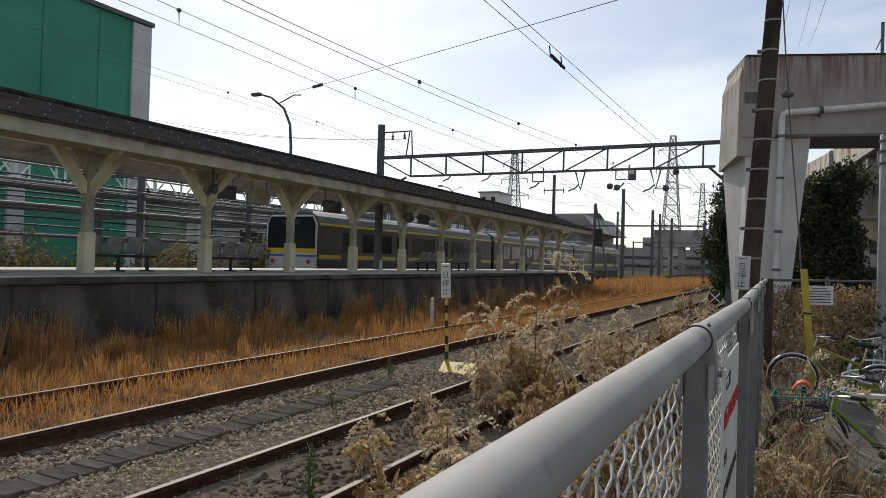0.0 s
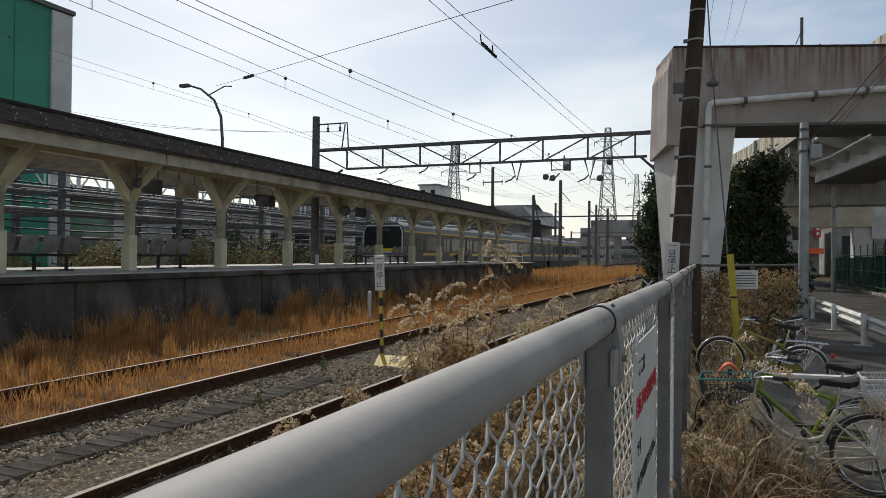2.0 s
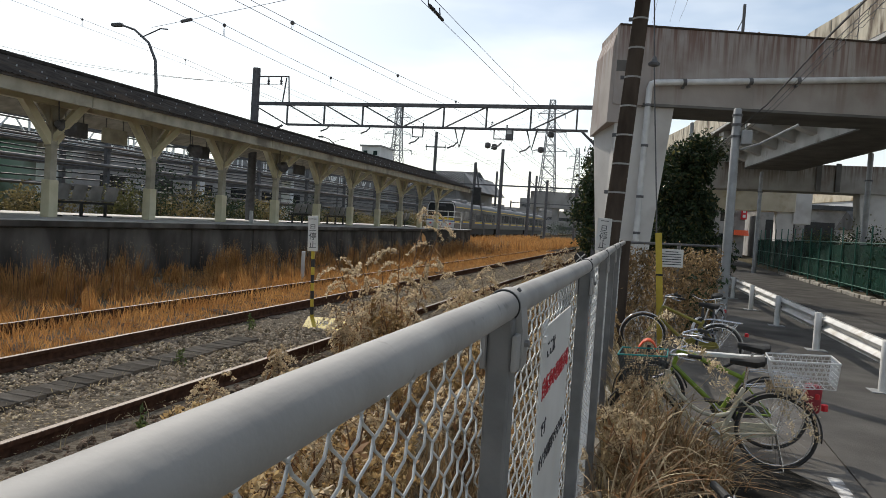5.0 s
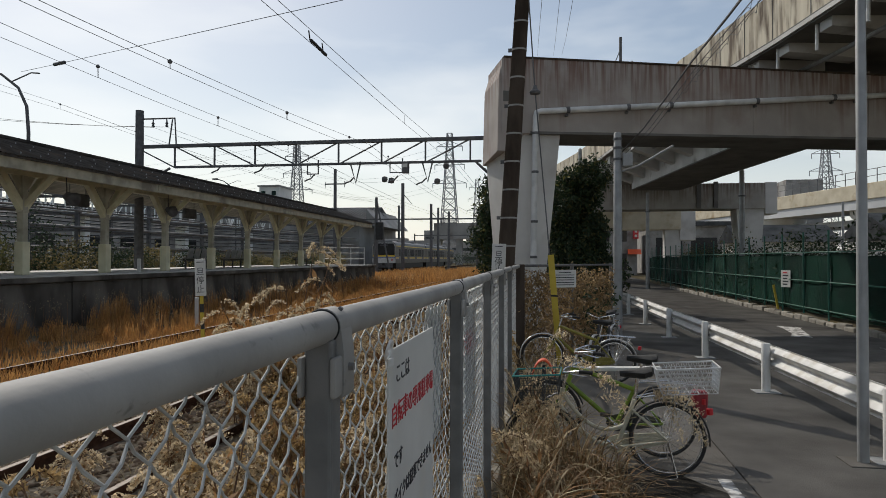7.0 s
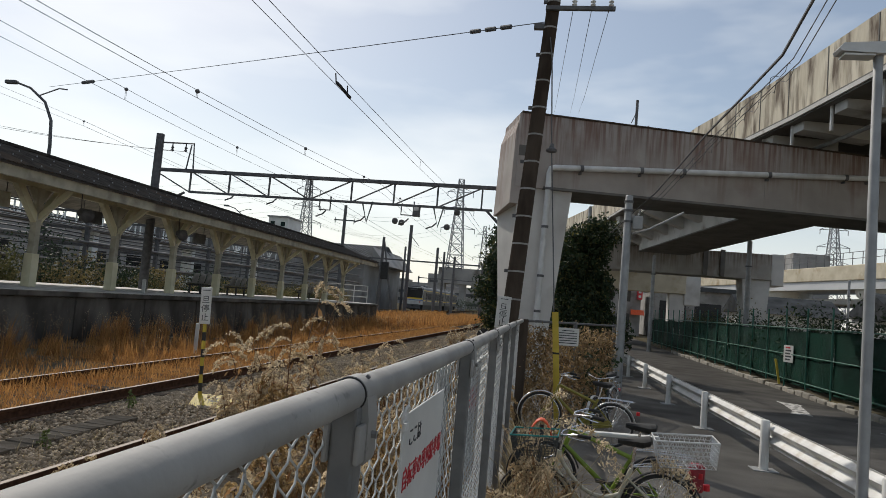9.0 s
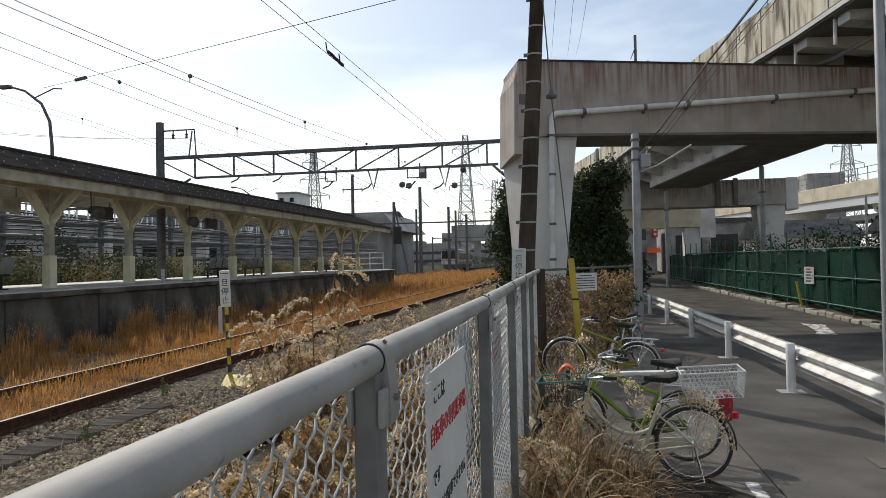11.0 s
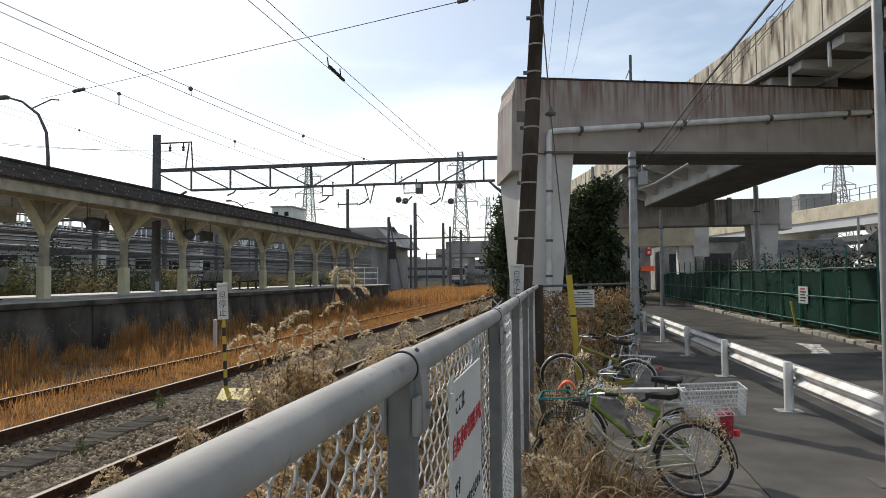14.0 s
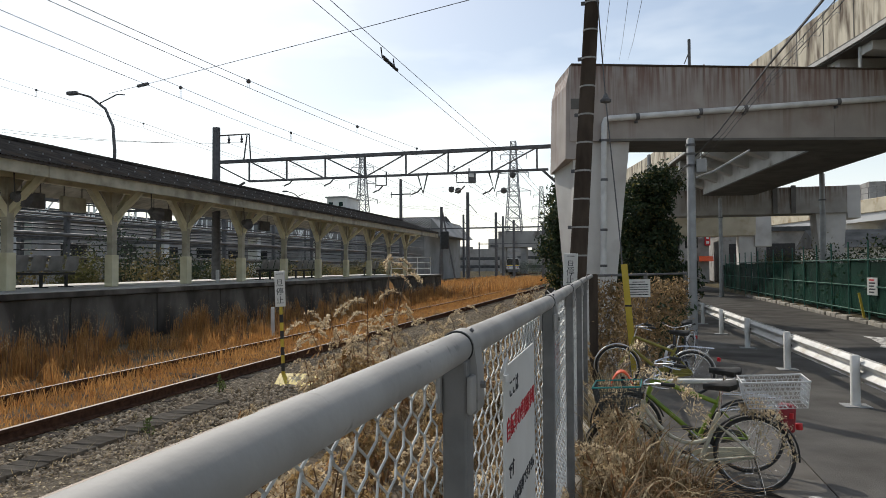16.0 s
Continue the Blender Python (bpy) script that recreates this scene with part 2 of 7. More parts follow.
M["parapet"] = material("parapet", (0.42, 0.37, 0.28), (0.62, 0.57, 0.46), 1.6, 0.9, 0.4, stain=(0.11, 0.08, 0.055), stain_scale=1.7, stain_at=(0.47, 0.66), stretch=(1.6, 1.6, 0.35), fine=10)
M["girder"] = material("girder", (0.43, 0.425, 0.41), (0.55, 0.545, 0.53), 0.8, 0.65, 0.05, stain=(0.22, 0.19, 0.165), stain_scale=0.9)
# dark grey with the viaduct's underside shade in it; also joints, plate, downpipes
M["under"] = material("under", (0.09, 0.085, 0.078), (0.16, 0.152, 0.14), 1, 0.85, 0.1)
M["beige_beam"] = material("beige_beam", (0.46, 0.40, 0.29), (0.58, 0.52, 0.40), 0.7, 0.8, 0.1, stain=(0.36, 0.27, 0.16), stain_scale=0.6)
M["green_clad"] = material("green_clad", (0.02, 0.20, 0.125), (0.03, 0.25, 0.16), 0.3, 0.55, 0.1, stain=(0.018, 0.17, 0.11), stain_scale=0.15)
M["grey_clad"] = material("grey_clad", (0.40, 0.40, 0.40), (0.52, 0.52, 0.52), 0.5, 0.6, 0.1)
M["pale_wall"] = material("pale_wall", (0.55, 0.54, 0.51), (0.68, 0.67, 0.64), 0.6, 0.8, 0.1, stain=(0.42, 0.40, 0.37), stain_scale=0.4)
M["shed_roof"] = material("shed_roof", (0.07, 0.073, 0.075), (0.12, 0.125, 0.13), 0.8, 0.6, 0.1, matte=True)
M["net_green"] = material("net_green", (0.0015, 0.020, 0.0125), (0.004, 0.038, 0.024), 1.0, 0.7, 0.15, stain=(0.003, 0.014, 0.010), stain_scale=0.8)
M["green_post"] = material("green_post", (0.013, 0.085, 0.06), (0.02, 0.115, 0.08), 5, 0.5, 0.05)
M["kerb"] = material("kerb", (0.19, 0.175, 0.145), (0.33, 0.31, 0.265), 3, 0.85, 0.2, stain=(0.15, 0.12, 0.09), stain_scale=1.6, stain_at=(0.5, 0.66), vary=0.25)
M["yellow"] = material("yellow", (0.42, 0.31, 0.025), (0.54, 0.40, 0.04), 4, 0.55, 0.05, stain=(0.4, 0.28, 0.04), stain_scale=3, stain_at=(0.62, 0.75))
M["black"] = material("black", (0.012, 0.012, 0.012), (0.025, 0.025, 0.025), 5, 0.6, 0.05)
M["rubber"] = material("rubber", (0.018, 0.018, 0.018), (0.035, 0.035, 0.034), 20, 0.8, 0.1)
M["chrome"] = material("chrome", (0.55, 0.55, 0.55), (0.70, 0.70, 0.70), 10, 0.25, 0.0, metal=0.9)
M["bike_white"] = material("bike_white", (0.40, 0.385, 0.29), (0.52, 0.50, 0.40), 8, 0.35, 0.0, stain=(0.28, 0.24, 0.16), stain_scale=8, stain_at=(0.62, 0.72))
M["bike_lime"] = material("bike_lime", (0.14, 0.21, 0.02), (0.20, 0.29, 0.03), 8, 0.35, 0.0)
M["bike_yellow"] = material("bike_yellow", (0.19, 0.165, 0.025), (0.27, 0.235, 0.04), 8, 0.4, 0.0)
M["bike_dark"] = material("bike_dark", (0.03, 0.03, 0.035), (0.06, 0.06, 0.065), 8, 0.4, 0.0)
M["bike_silver"] = material("bike_silver", (0.5, 0.5, 0.5), (0.62, 0.62, 0.62), 8, 0.35, 0.0, metal=0.5)
M["basket_teal"] = material("basket_teal", (0.02, 0.20, 0.19), (0.03, 0.27, 0.25), 8, 0.5, 0.0)
M["basket_dark"] = material("basket_dark", (0.03, 0.035, 0.035), (0.055, 0.06, 0.06), 8, 0.5, 0.0)
M["red"] = material("red", (0.45, 0.012, 0.02), (0.55, 0.02, 0.03), 6, 0.35, 0.0)
M["bag_red"] = material("bag_red", (0.20, 0.010, 0.018), (0.28, 0.016, 0.026), 6, 0.5, 0.05)
M["orange_red"] = material("orange_red", (0.62, 0.08, 0.02), (0.72, 0.11, 0.03), 6, 0.5, 0.0)
M["sign_white"] = material("sign_white", (0.52, 0.52, 0.50), (0.62, 0.62, 0.60), 4, 0.45, 0.02, stain=(0.6, 0.57, 0.5), stain_scale=3)
M["ink"] = material("ink", (0.02, 0.02, 0.025), (0.04, 0.04, 0.045), 5, 0.6, 0.0)
M["ink_red"] = material("ink_red", (0.42, 0.01, 0.02), (0.5, 0.02, 0.03), 5, 0.6, 0.0)
M["road_paint"] = material("road_paint", (0.52, 0.51, 0.49), (0.64, 0.63, 0.61), 9, 0.8, 0.3, stain=(0.14, 0.133, 0.122), stain_scale=6, stain_at=(0.44, 0.58))
M["steel_car"] = material("steel_car", (0.075, 0.07, 0.064), (0.115, 0.108, 0.10), 0.7, 0.45, 0.03, metal=0.3)
M["mill_wall"] = material("mill_wall", (0.21, 0.206, 0.20), (0.32, 0.315, 0.305), 0.25, 0.8, 0.1, stain=(0.13, 0.115, 0.10), stain_scale=0.3)
M["soffit"] = material("soffit", (0.18, 0.168, 0.14), (0.30, 0.28, 0.235), 3, 0.8, 0.2, stain=(0.09, 0.08, 0.068), stain_scale=1.2)
M["car_roof"] = material("car_roof", (0.20, 0.20, 0.20), (0.30, 0.30, 0.30), 1, 0.7, 0.1)
M["car_yellow"] = material("car_yellow", (0.70, 0.48, 0.02), (0.78, 0.55, 0.03), 1, 0.4, 0.0)
M["car_blue"] = material("car_blue", (0.03, 0.12, 0.42), (0.04, 0.16, 0.5), 1, 0.4, 0.0)
M["dark_glass"] = material("dark_glass", (0.012, 0.013, 0.015), (0.02, 0.022, 0.025), 1, 0.12, 0.0)
M["seat_grey"] = material("seat_grey", (0.20, 0.19, 0.18), (0.28, 0.27, 0.255), 4, 0.5, 0.05, vary=0.12)
M["pipe_rust"] = material("pipe_rust", (0.10, 0.092, 0.088), (0.20, 0.188, 0.175), 1.5, 0.65, 0.1, stain=(0.13, 0.09, 0.07), stain_scale=0.5)
M["lattice_white"] = material("lattice_white", (0.62, 0.64, 0.64), (0.74, 0.76, 0.76), 1, 0.6, 0.0)
# tower_steel and far_wall are paled for distance, haze put into the colour
M["tower_steel"] = material("tower_steel", (0.22, 0.23, 0.25), (0.32, 0.33, 0.35), 0.2, 0.6, 0.0)
M["far_wall"] = material("far_wall", (0.42, 0.43, 0.44), (0.56, 0.57, 0.58), 0.1, 0.8, 0.0)
M["grass_orange"] = leafy("grass_orange", (0.36, 0.165, 0.05), (0.58, 0.325, 0.115))
M["grass_straw"] = leafy("grass_straw", (0.32, 0.25, 0.14), (0.50, 0.41, 0.25))
M["grass_brown"] = leafy("grass_brown", (0.17, 0.112, 0.058), (0.31, 0.218, 0.115))
M["fluff"] = leafy("fluff", (0.50, 0.39, 0.24), (0.76, 0.64, 0.45), 0.4)
M["stem"] = material("stem", (0.10, 0.055, 0.03), (0.19, 0.11, 0.06), 9, 0.8, 0.0)
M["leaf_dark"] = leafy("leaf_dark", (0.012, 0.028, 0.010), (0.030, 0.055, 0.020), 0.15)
M["leaf_green"] = leafy("leaf_green", (0.07, 0.10, 0.03), (0.14, 0.17, 0.06))
M["leaf_dry"] = leafy("leaf_dry", (0.14, 0.115, 0.045), (0.27, 0.21, 0.09))
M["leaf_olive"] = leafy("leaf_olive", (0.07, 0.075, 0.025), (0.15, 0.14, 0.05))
M["leaf_rust"] = leafy("leaf_rust", (0.22, 0.11, 0.045), (0.40, 0.24, 0.11))
net = M["net_green"].node_tree
net_clear = net.nodes.new("ShaderNodeBsdfTransparent")
net_mix = net.nodes.new("ShaderNodeMixShader")
net_mix.inputs["Fac"].default_value = 0.14
net.nodes["Principled BSDF"].inputs["Specular IOR Level"].default_value = 0.1
net.links.new(net.nodes["Principled BSDF"].outputs["BSDF"], net_mix.inputs[1])
net.links.new(net_clear.outputs["BSDF"], net_mix.inputs[2])
net.links.new(net_mix.outputs["Shader"], net.nodes["Material Output"].inputs["Surface"])
M["bark"] = material("bark", (0.05, 0.04, 0.03), (0.10, 0.08, 0.06), 6, 0.9, 0.6)


# ---- mesh tools ----
class Shape:
    """Collects vertices and faces; made(...) turns them into one mesh object."""

    def __init__(self):
        self.v, self.f, self.m = [], [], []

    def add(self, verts, faces, slot=0):
        k = len(self.v)
        self.v.extend(tuple(p) for p in verts)
        self.f.extend(tuple(i + k for i in q) for q in faces)
        self.m.extend([slot] * len(faces))
        return self

    def box(self, x0, x1, y0, y1, z0, z1, c=0.0, slot=0):
        if c <= 0:
            p = [(x, y, z) for z in (z0, z1) for y in (y0, y1) for x in (x0, x1)]
            return self.add(p, [(0, 2, 3, 1), (4, 5, 7, 6), (0, 1, 5, 4), (2, 6, 7, 3), (0, 4, 6, 2), (1, 3, 7, 5)], slot)
        c = min(c, (x1 - x0) * 0.45, (y1 - y0) * 0.45, (z1 - z0) * 0.45)
        bm = bmesh.new()
        bmesh.ops.create_cube(bm, size=1.0)
        for w in bm.verts:
            w.co = ((x0 + x1) / 2 + w.co.x * (x1 - x0), (y0 + y1) / 2 + w.co.y * (y1 - y0), (z0 + z1) / 2 + w.co.z * (z1 - z0))
        bmesh.ops.bevel(bm, geom=bm.edges[:], offset=c, segments=2, affect="EDGES", profile=0.5)
        bm.verts.index_update()
        self.add([w.co[:] for w in bm.verts], [[w.index for w in q.verts] for q in bm.faces], slot)
        bm.free()
        return self

    def prism(self, outline, axis, a, b, slot=0):
        """Outline of 2D points swept along an axis from a to b. axis 'x': (y, z), 'y': (x, z), 'z': (x, y)."""
        n = len(outline)
        def at(p, s):
            return {"x": (s, p[0], p[1]), "y": (p[0], s, p[1]), "z": (p[0], p[1], s)}[axis]
        verts = [at(p, a) for p in outline] + [at(p, b) for p in outline]
        faces = [(i, (i + 1) % n, n + (i + 1) % n, n + i) for i in range(n)]
        return self.add(verts, faces + [tuple(range(n))[::-1], tuple(range(n, 2 * n))], slot)

    def tube(self, pts, r, sides=8, r_end=None, slot=0, caps=True, closed=False):
        """A round tube along a line of points; the radius goes from r to r_end."""
        pts = [Vector(p) for p in pts]
        n = len(pts)
        verts, faces = [], []
        u = None
        for i, p in enumerate(pts):
            if closed:
                d = pts[(i + 1) % n] - pts[i - 1]
            else:
                d = pts[min(i + 1, n - 1)] - pts[max(i - 1, 0)]
            d.normalize()
            if u is None:
                u = d.orthogonal().normalized()
            u = (u - d * u.dot(d)).normalized()
            w = d.cross(u)
            rr = r if r_end is None else r + (r_end - r) * i / max(1, n - 1)
            for k in range(sides):
                a = 2 * math.pi * k / sides
                verts.append(p + u * (rr * math.cos(a)) + w * (rr * math.sin(a)))
        for i in range(n if closed else n - 1):
            j = (i + 1) % n
            for k in range(sides):
                l = (k + 1) % sides
                faces.append((i * sides + k, i * sides + l, j * sides + l, j * sides + k))
        if caps and not closed:
            faces += [tuple(range(sides))[::-1], tuple((n - 1) * sides + k for k in range(sides))]
        return self.add(verts, faces, slot)

    def ring(self, centre, axis, radius, r, n=28, sides=6, slot=0, start=0.0, end=360.0):
        c, ax = Vector(centre), Vector(axis).normalized()
        u = ax.orthogonal().normalized() if abs(ax.z) > 0.9 else ax.cross(Vector((0, 0, 1))).normalized()
        w = ax.cross(u)
        full = end - start >= 359.9
        pts = [c + u * (radius * math.cos(radians(start + (end - start) * i / n))) + w * (radius * math.sin(radians(start + (end - start) * i / n))) for i in range(n if full else n + 1)]
        return self.tube(pts, r, sides, slot=slot, closed=full)

    def lathe(self, centre, profile, n=16, slot=0):
        """Profile of (radius, z) turned about the vertical through centre."""
        x, y, z = centre
        verts = [(x + r * math.cos(2 * math.pi * k / n), y + r * math.sin(2 * math.pi * k / n), z + h) for r, h in profile for k in range(n)]
        faces = [(i * n + k, i * n + (k + 1) % n, (i + 1) * n + (k + 1) % n, (i + 1) * n + k) for i in range(len(profile) - 1) for k in range(n)]
        return self.add(verts, faces + [tuple(range(n))[::-1], tuple((len(profile) - 1) * n + k for k in range(n))], slot)

    def mesh(self, name, mats, smooth=False):
        me = bpy.data.meshes.new(name)
        me.from_pydata(self.v, [], self.f)
        for q in mats if isinstance(mats, (list, tuple)) else [mats]:
            me.materials.append(q)
        if any(self.m):
            me.polygons.foreach_set("material_index", self.m)
        if smooth:
            me.polygons.foreach_set("use_smooth", [True] * len(self.f))
            me.set_sharp_from_angle(angle=radians(40))
        me.update()
        return me

    def made(self, name, mats, parent=None, label="", smooth=False):
        ob = new(name, self.mesh(name, mats, smooth))
        if parent:
            ob.parent = parent
        if label:
            ob["label"] = label
        return ob


def thing(name, label, category, m=None, group="", kind=""):
    ob = tagged(new(name), label, category, group, kind)
    ob.empty_display_size = 0.2
    if m is not None:
        ob.matrix_basis = m
    return ob


def piece(name, mesh, parent, m):
    """A piece on shared mesh data under its parent."""
    ob = new(name, mesh)
    ob.parent = parent
    ob.matrix_basis = m
    return ob


def soup(name, verts, faces, mat, label, category, kind="stuff"):
    """One object from numpy arrays of vertices and equal-sided faces."""
    me = bpy.data.meshes.new(name)
    n, k = faces.shape
    me.vertices.add(len(verts))
    me.vertices.foreach_set("co", np.asarray(verts, dtype=np.float32).ravel())
    me.loops.add(n * k)
    me.loops.foreach_set("vertex_index", faces.astype(np.int32).ravel())
    me.polygons.add(n)
    me.polygons.foreach_set("loop_start", np.arange(0, n * k, k, dtype=np.int32))
    me.materials.append(mat)
    me.update(calc_edges=True)
    me.validate()
    return tagged(new(name, me), label, category, kind=kind)


def growth(name, verts, faces, mat, parent, label=""):
    """A plant part from numpy arrays."""
    ob = soup(name, verts, faces, mat, label, "", "")
    ob.parent = parent
    return ob


def blades(base, height, width, lean, rng):
    """Curved grass blades: base (n,3), height (n), width (n), lean (n,2) at the tip. Returns verts, tri faces."""
    n = len(base)
    a = rng.uniform(0, 2 * math.pi, n)
    side = np.stack([np.cos(a), np.sin(a), np.zeros(n)], 1) * (width[:, None] / 2)
    bend = np.concatenate([lean, np.zeros((n, 1))], 1)
    rows = []
    for s, wd in ((0.0, 1.0), (0.45, 0.9), (0.8, 0.6)):
        c = base + bend * (s ** 1.8) + np.stack([np.zeros(n), np.zeros(n), height * s * (1 - 0.12 * s)], 1)
        rows += [c - side * wd, c + side * wd]
    tip = base + bend + np.stack([np.zeros(n), np.zeros(n), height * 0.9], 1)
    v = np.stack(rows + [tip], 1).reshape(-1, 3)
    k = np.arange(n)[:, None] * 7
    f = np.concatenate([k + np.array([[0, 1, 3]]), k + np.array([[0, 3, 2]]), k + np.array([[2, 3, 5]]), k + np.array([[2, 5, 4]]), k + np.array([[4, 5, 6]])], 0)
    return v, f


def leaves(points, size, rng, droop=0.0):
    """A small four-sided leaf at each point, turned at random."""
    n = len(points)
    u = rng.normal(size=(n, 3))
    u /= np.linalg.norm(u, axis=1)[:, None]
    w = np.cross(u, rng.normal(size=(n, 3)))
    w /= np.linalg.norm(w, axis=1)[:, None]
    s = (size * rng.uniform(0.6, 1.3, n))[:, None]
    u[:, 2] -= droop
    v = np.stack([points - u * s, points + w * s * 0.45, points + u * s, points - w * s * 0.45], 1).reshape(-1, 3)
    return v, np.arange(n)[:, None] * 4 + np.array([[0, 1, 2, 3]])


# ---- ground ----
def ground_z(x, y):
    if x > -0.25:
        return -0.06
    if x > -0.9:
        return -0.06 + (0.12 + 0.06) * (-0.25 - x) / 0.65
    if x < -11.0:
        return 0.12
    bed = 0.12 + 0.03 * math.sin(y * 0.7 + x) * math.sin(x * 1.9)
    return bed


def make_ground():
    xs = [-1500, -600, -250, -120, -60, -30, -20] + [-12 + 0.25 * i for i in range(49)] + [0.5, 3, 9, 12, 20, 40, 100, 300, 800, 1500]
    ys = [-300, -80, -30, -12] + [-6 + 0.5 * i for i in range(100)] + [50, 60, 80, 110, 160, 240, 400, 800, 1600, 3000]
    s = Shape()
    for y in ys:
        for x in xs:
            near = -12 <= x <= 0 and -6 <= y < 50
            s.v.append((x, y, ground_z(x, y) + (0.02 * noise.noise((x * 2, y * 2, 0)) if near and x < -0.9 else 0)))
    w = len(xs)
    for j in range(len(ys) - 1):
        for i in range(w - 1):
            s.f.append((j * w + i, j * w + i + 1, (j + 1) * w + i + 1, (j + 1) * w + i))
            cx = (xs[i] + xs[i + 1]) / 2
            s.m.append(1 if -7.6 < cx < -1.6 and ys[j] < 110 else 0)
    tagged(s.made("ground", [M["soil"], M["gravel"]], smooth=True), "bare brown earth with grey track ballast reaching the horizon", "ground", kind="structure")


def make_road():
    s = Shape().box(-0.1, 1.95, -20, 60, -0.3, 0.0)
    tagged(s.made("pavement_1", M["asphalt_path"]), "worn grey asphalt footpath beside the fence", "pavement", kind="structure")
    s = Shape().box(1.965, 3.6, -20, 60, -0.3, 0.002)
    tagged(s.made("pavement_2", M["asphalt"]), "dark asphalt footpath strip beside the guard rail", "pavement", kind="structure")
    s = Shape().box(3.6, 8.05, -20, 200, -0.3, -0.004)
    tagged(s.made("road", M["asphalt"]), "narrow patched asphalt road under the viaduct", "road", kind="structure")
    # worn white arrow and edge marks
    arrow = Shape()
    arrow.prism([(6.05, 18.25), (6.5, 18.1), (6.95, 20.3), (7.1, 20.6), (6.55, 21.0), (6.5, 20.2), (6.3, 18.9)], "z", -0.004, 0.002)
    tagged(arrow.made("road_marking", M["road_paint"]), "worn white arrow painted on asphalt", "road marking", kind="structure")
    line = Shape()
    for x, y, w, l in ((7.3, 17.2, 0.10, 0.5), (7.2, 15.9, 0.08, 0.35), (4.1, 30.0, 0.12, 9.0), (4.1, 41.0, 0.12, 9.0)):
        line.box(x, x + w, y, y + l, -0.004, 0.001)
    tagged(line.made("edge_line", M["road_paint"]), "worn remains of a white edge line on the road", "road marking", kind="structure")
    bay = Shape().box(1.72, 1.83, 4.9, 6.45, 0.0, 0.004)
    tagged(bay.made("bay_marking", M["road_paint"]), "short white parking bay line on asphalt", "road marking", kind="structure")


# ---- tracks ----
def make_track(name, centre, z, y0, y1, label, gauge=1.067):
    t = thing(name, label, "railway track", kind="structure")
    prof = [(-0.063, 0), (0.063, 0), (0.063, 0.012), (0.012, 0.03), (0.009, 0.095), (0.032, 0.105), (0.0325, 0.138), (-0.0325, 0.138), (-0.032, 0.105), (-0.009, 0.095), (-0.012, 0.03), (-0.063, 0.012)]
    for sx in (-gauge / 2 - 0.0325, gauge / 2 + 0.0325):
        Shape().prism([(centre + sx + px, z - 0.14 + pz) for px, pz in prof], "y", y0, y1).made("rail", M["rail_side"], t, "rusty steel rail")
        Shape().box(centre + sx - 0.026, centre + sx + 0.026, y0, y1, z - 0.004, z + 0.002).made("rail_head", M["rail_top"], t, "worn running surface")
    sl = Shape().box(-1.05, 1.05, -0.11, 0.11, -0.14, 0.0, c=0.012).mesh("sleeper", M["sleeper"])
    n = int((min(y1, 70) - y0) / 0.66)
    rng = random.Random(int(centre * 10))
    for k in range(n):
        piece("sleeper", sl, t, pose(centre + rng.uniform(-0.04, 0.04), y0 + 0.4 + k * 0.66, z - 0.138 + rng.uniform(-0.01, 0.004), 0, 0, rng.uniform(-1.2, 1.2)))
    return t


def make_platform():
    p = thing("platform", "old concrete station platform with a dark stained wall", "platform", kind="structure")
    Shape().box(-17.2, -11.75, -14, 46, 0.0, 1.30).made("wall", M["plat_wall"], p, "blackened concrete retaining wall")
    Shape().box(-17.3, -11.62, -14, 46.1, 1.30, 1.425, c=0.015).made("slab", M["plat_wall"], p, "dark slab edge")
    Shape().box(-17.28, -11.64, -13.9, 46.0, 1.425, 1.45, c=0.008).made("paving", M["plat_top"], p, "pale worn paving")
    # wall panels with recessed joints
    pm = Shape().box(-0.02, 0.02, -1.47, 1.47, -0.52, 0.52, c=0.012).mesh("panel", M["plat_wall"])
    for k in range(20):
        piece("panel", pm, p, pose(-11.735, -12.5 + 3.0 * k, 0.76))
    return p


def canopy_column(parent, y):
    x = -13.0
    c = Shape().box(x - 0.09, x + 0.09, y - 0.09, y + 0.09, 1.45, 3.98, c=0.015).made("column", M["cream_grey"], parent, "cream painted post")
    Shape().box(x - 0.125, x + 0.125, y - 0.125, y + 0.125, 1.45, 2.30, c=0.015).made("post_casing", M["cream"], c)
    for sgn in (-1, 1):
        b = Shape().prism([(y + sgn * 0.08, 3.06), (y + sgn * 0.08, 3.34), (y + sgn * 0.62, 3.99), (y + sgn * 0.86, 3.99)], "x", x - 0.08, x + 0.08)
        b.made("brace", M["cream"], c)
    Shape().prism([(x + 0.05, 3.14), (x + 0.05, 3.30), (x + 0.95, 4.10), (x + 1.12, 4.05)], "y", y - 0.045, y + 0.045).made("bracket", M["cream"], c)
    Shape().prism([(y - 0.42, 3.97), (y - 0.09, 3.55), (y + 0.09, 3.55), (y + 0.42, 3.97)], "x", x - 0.02, x + 0.02).made("gusset", M["cream_grey"], c)
    Shape().box(x - 0.11, x + 0.11, y - 0.11, y + 0.11, 3.04, 3.10, c=0.01).made("collar", M["cream_grey"], c)


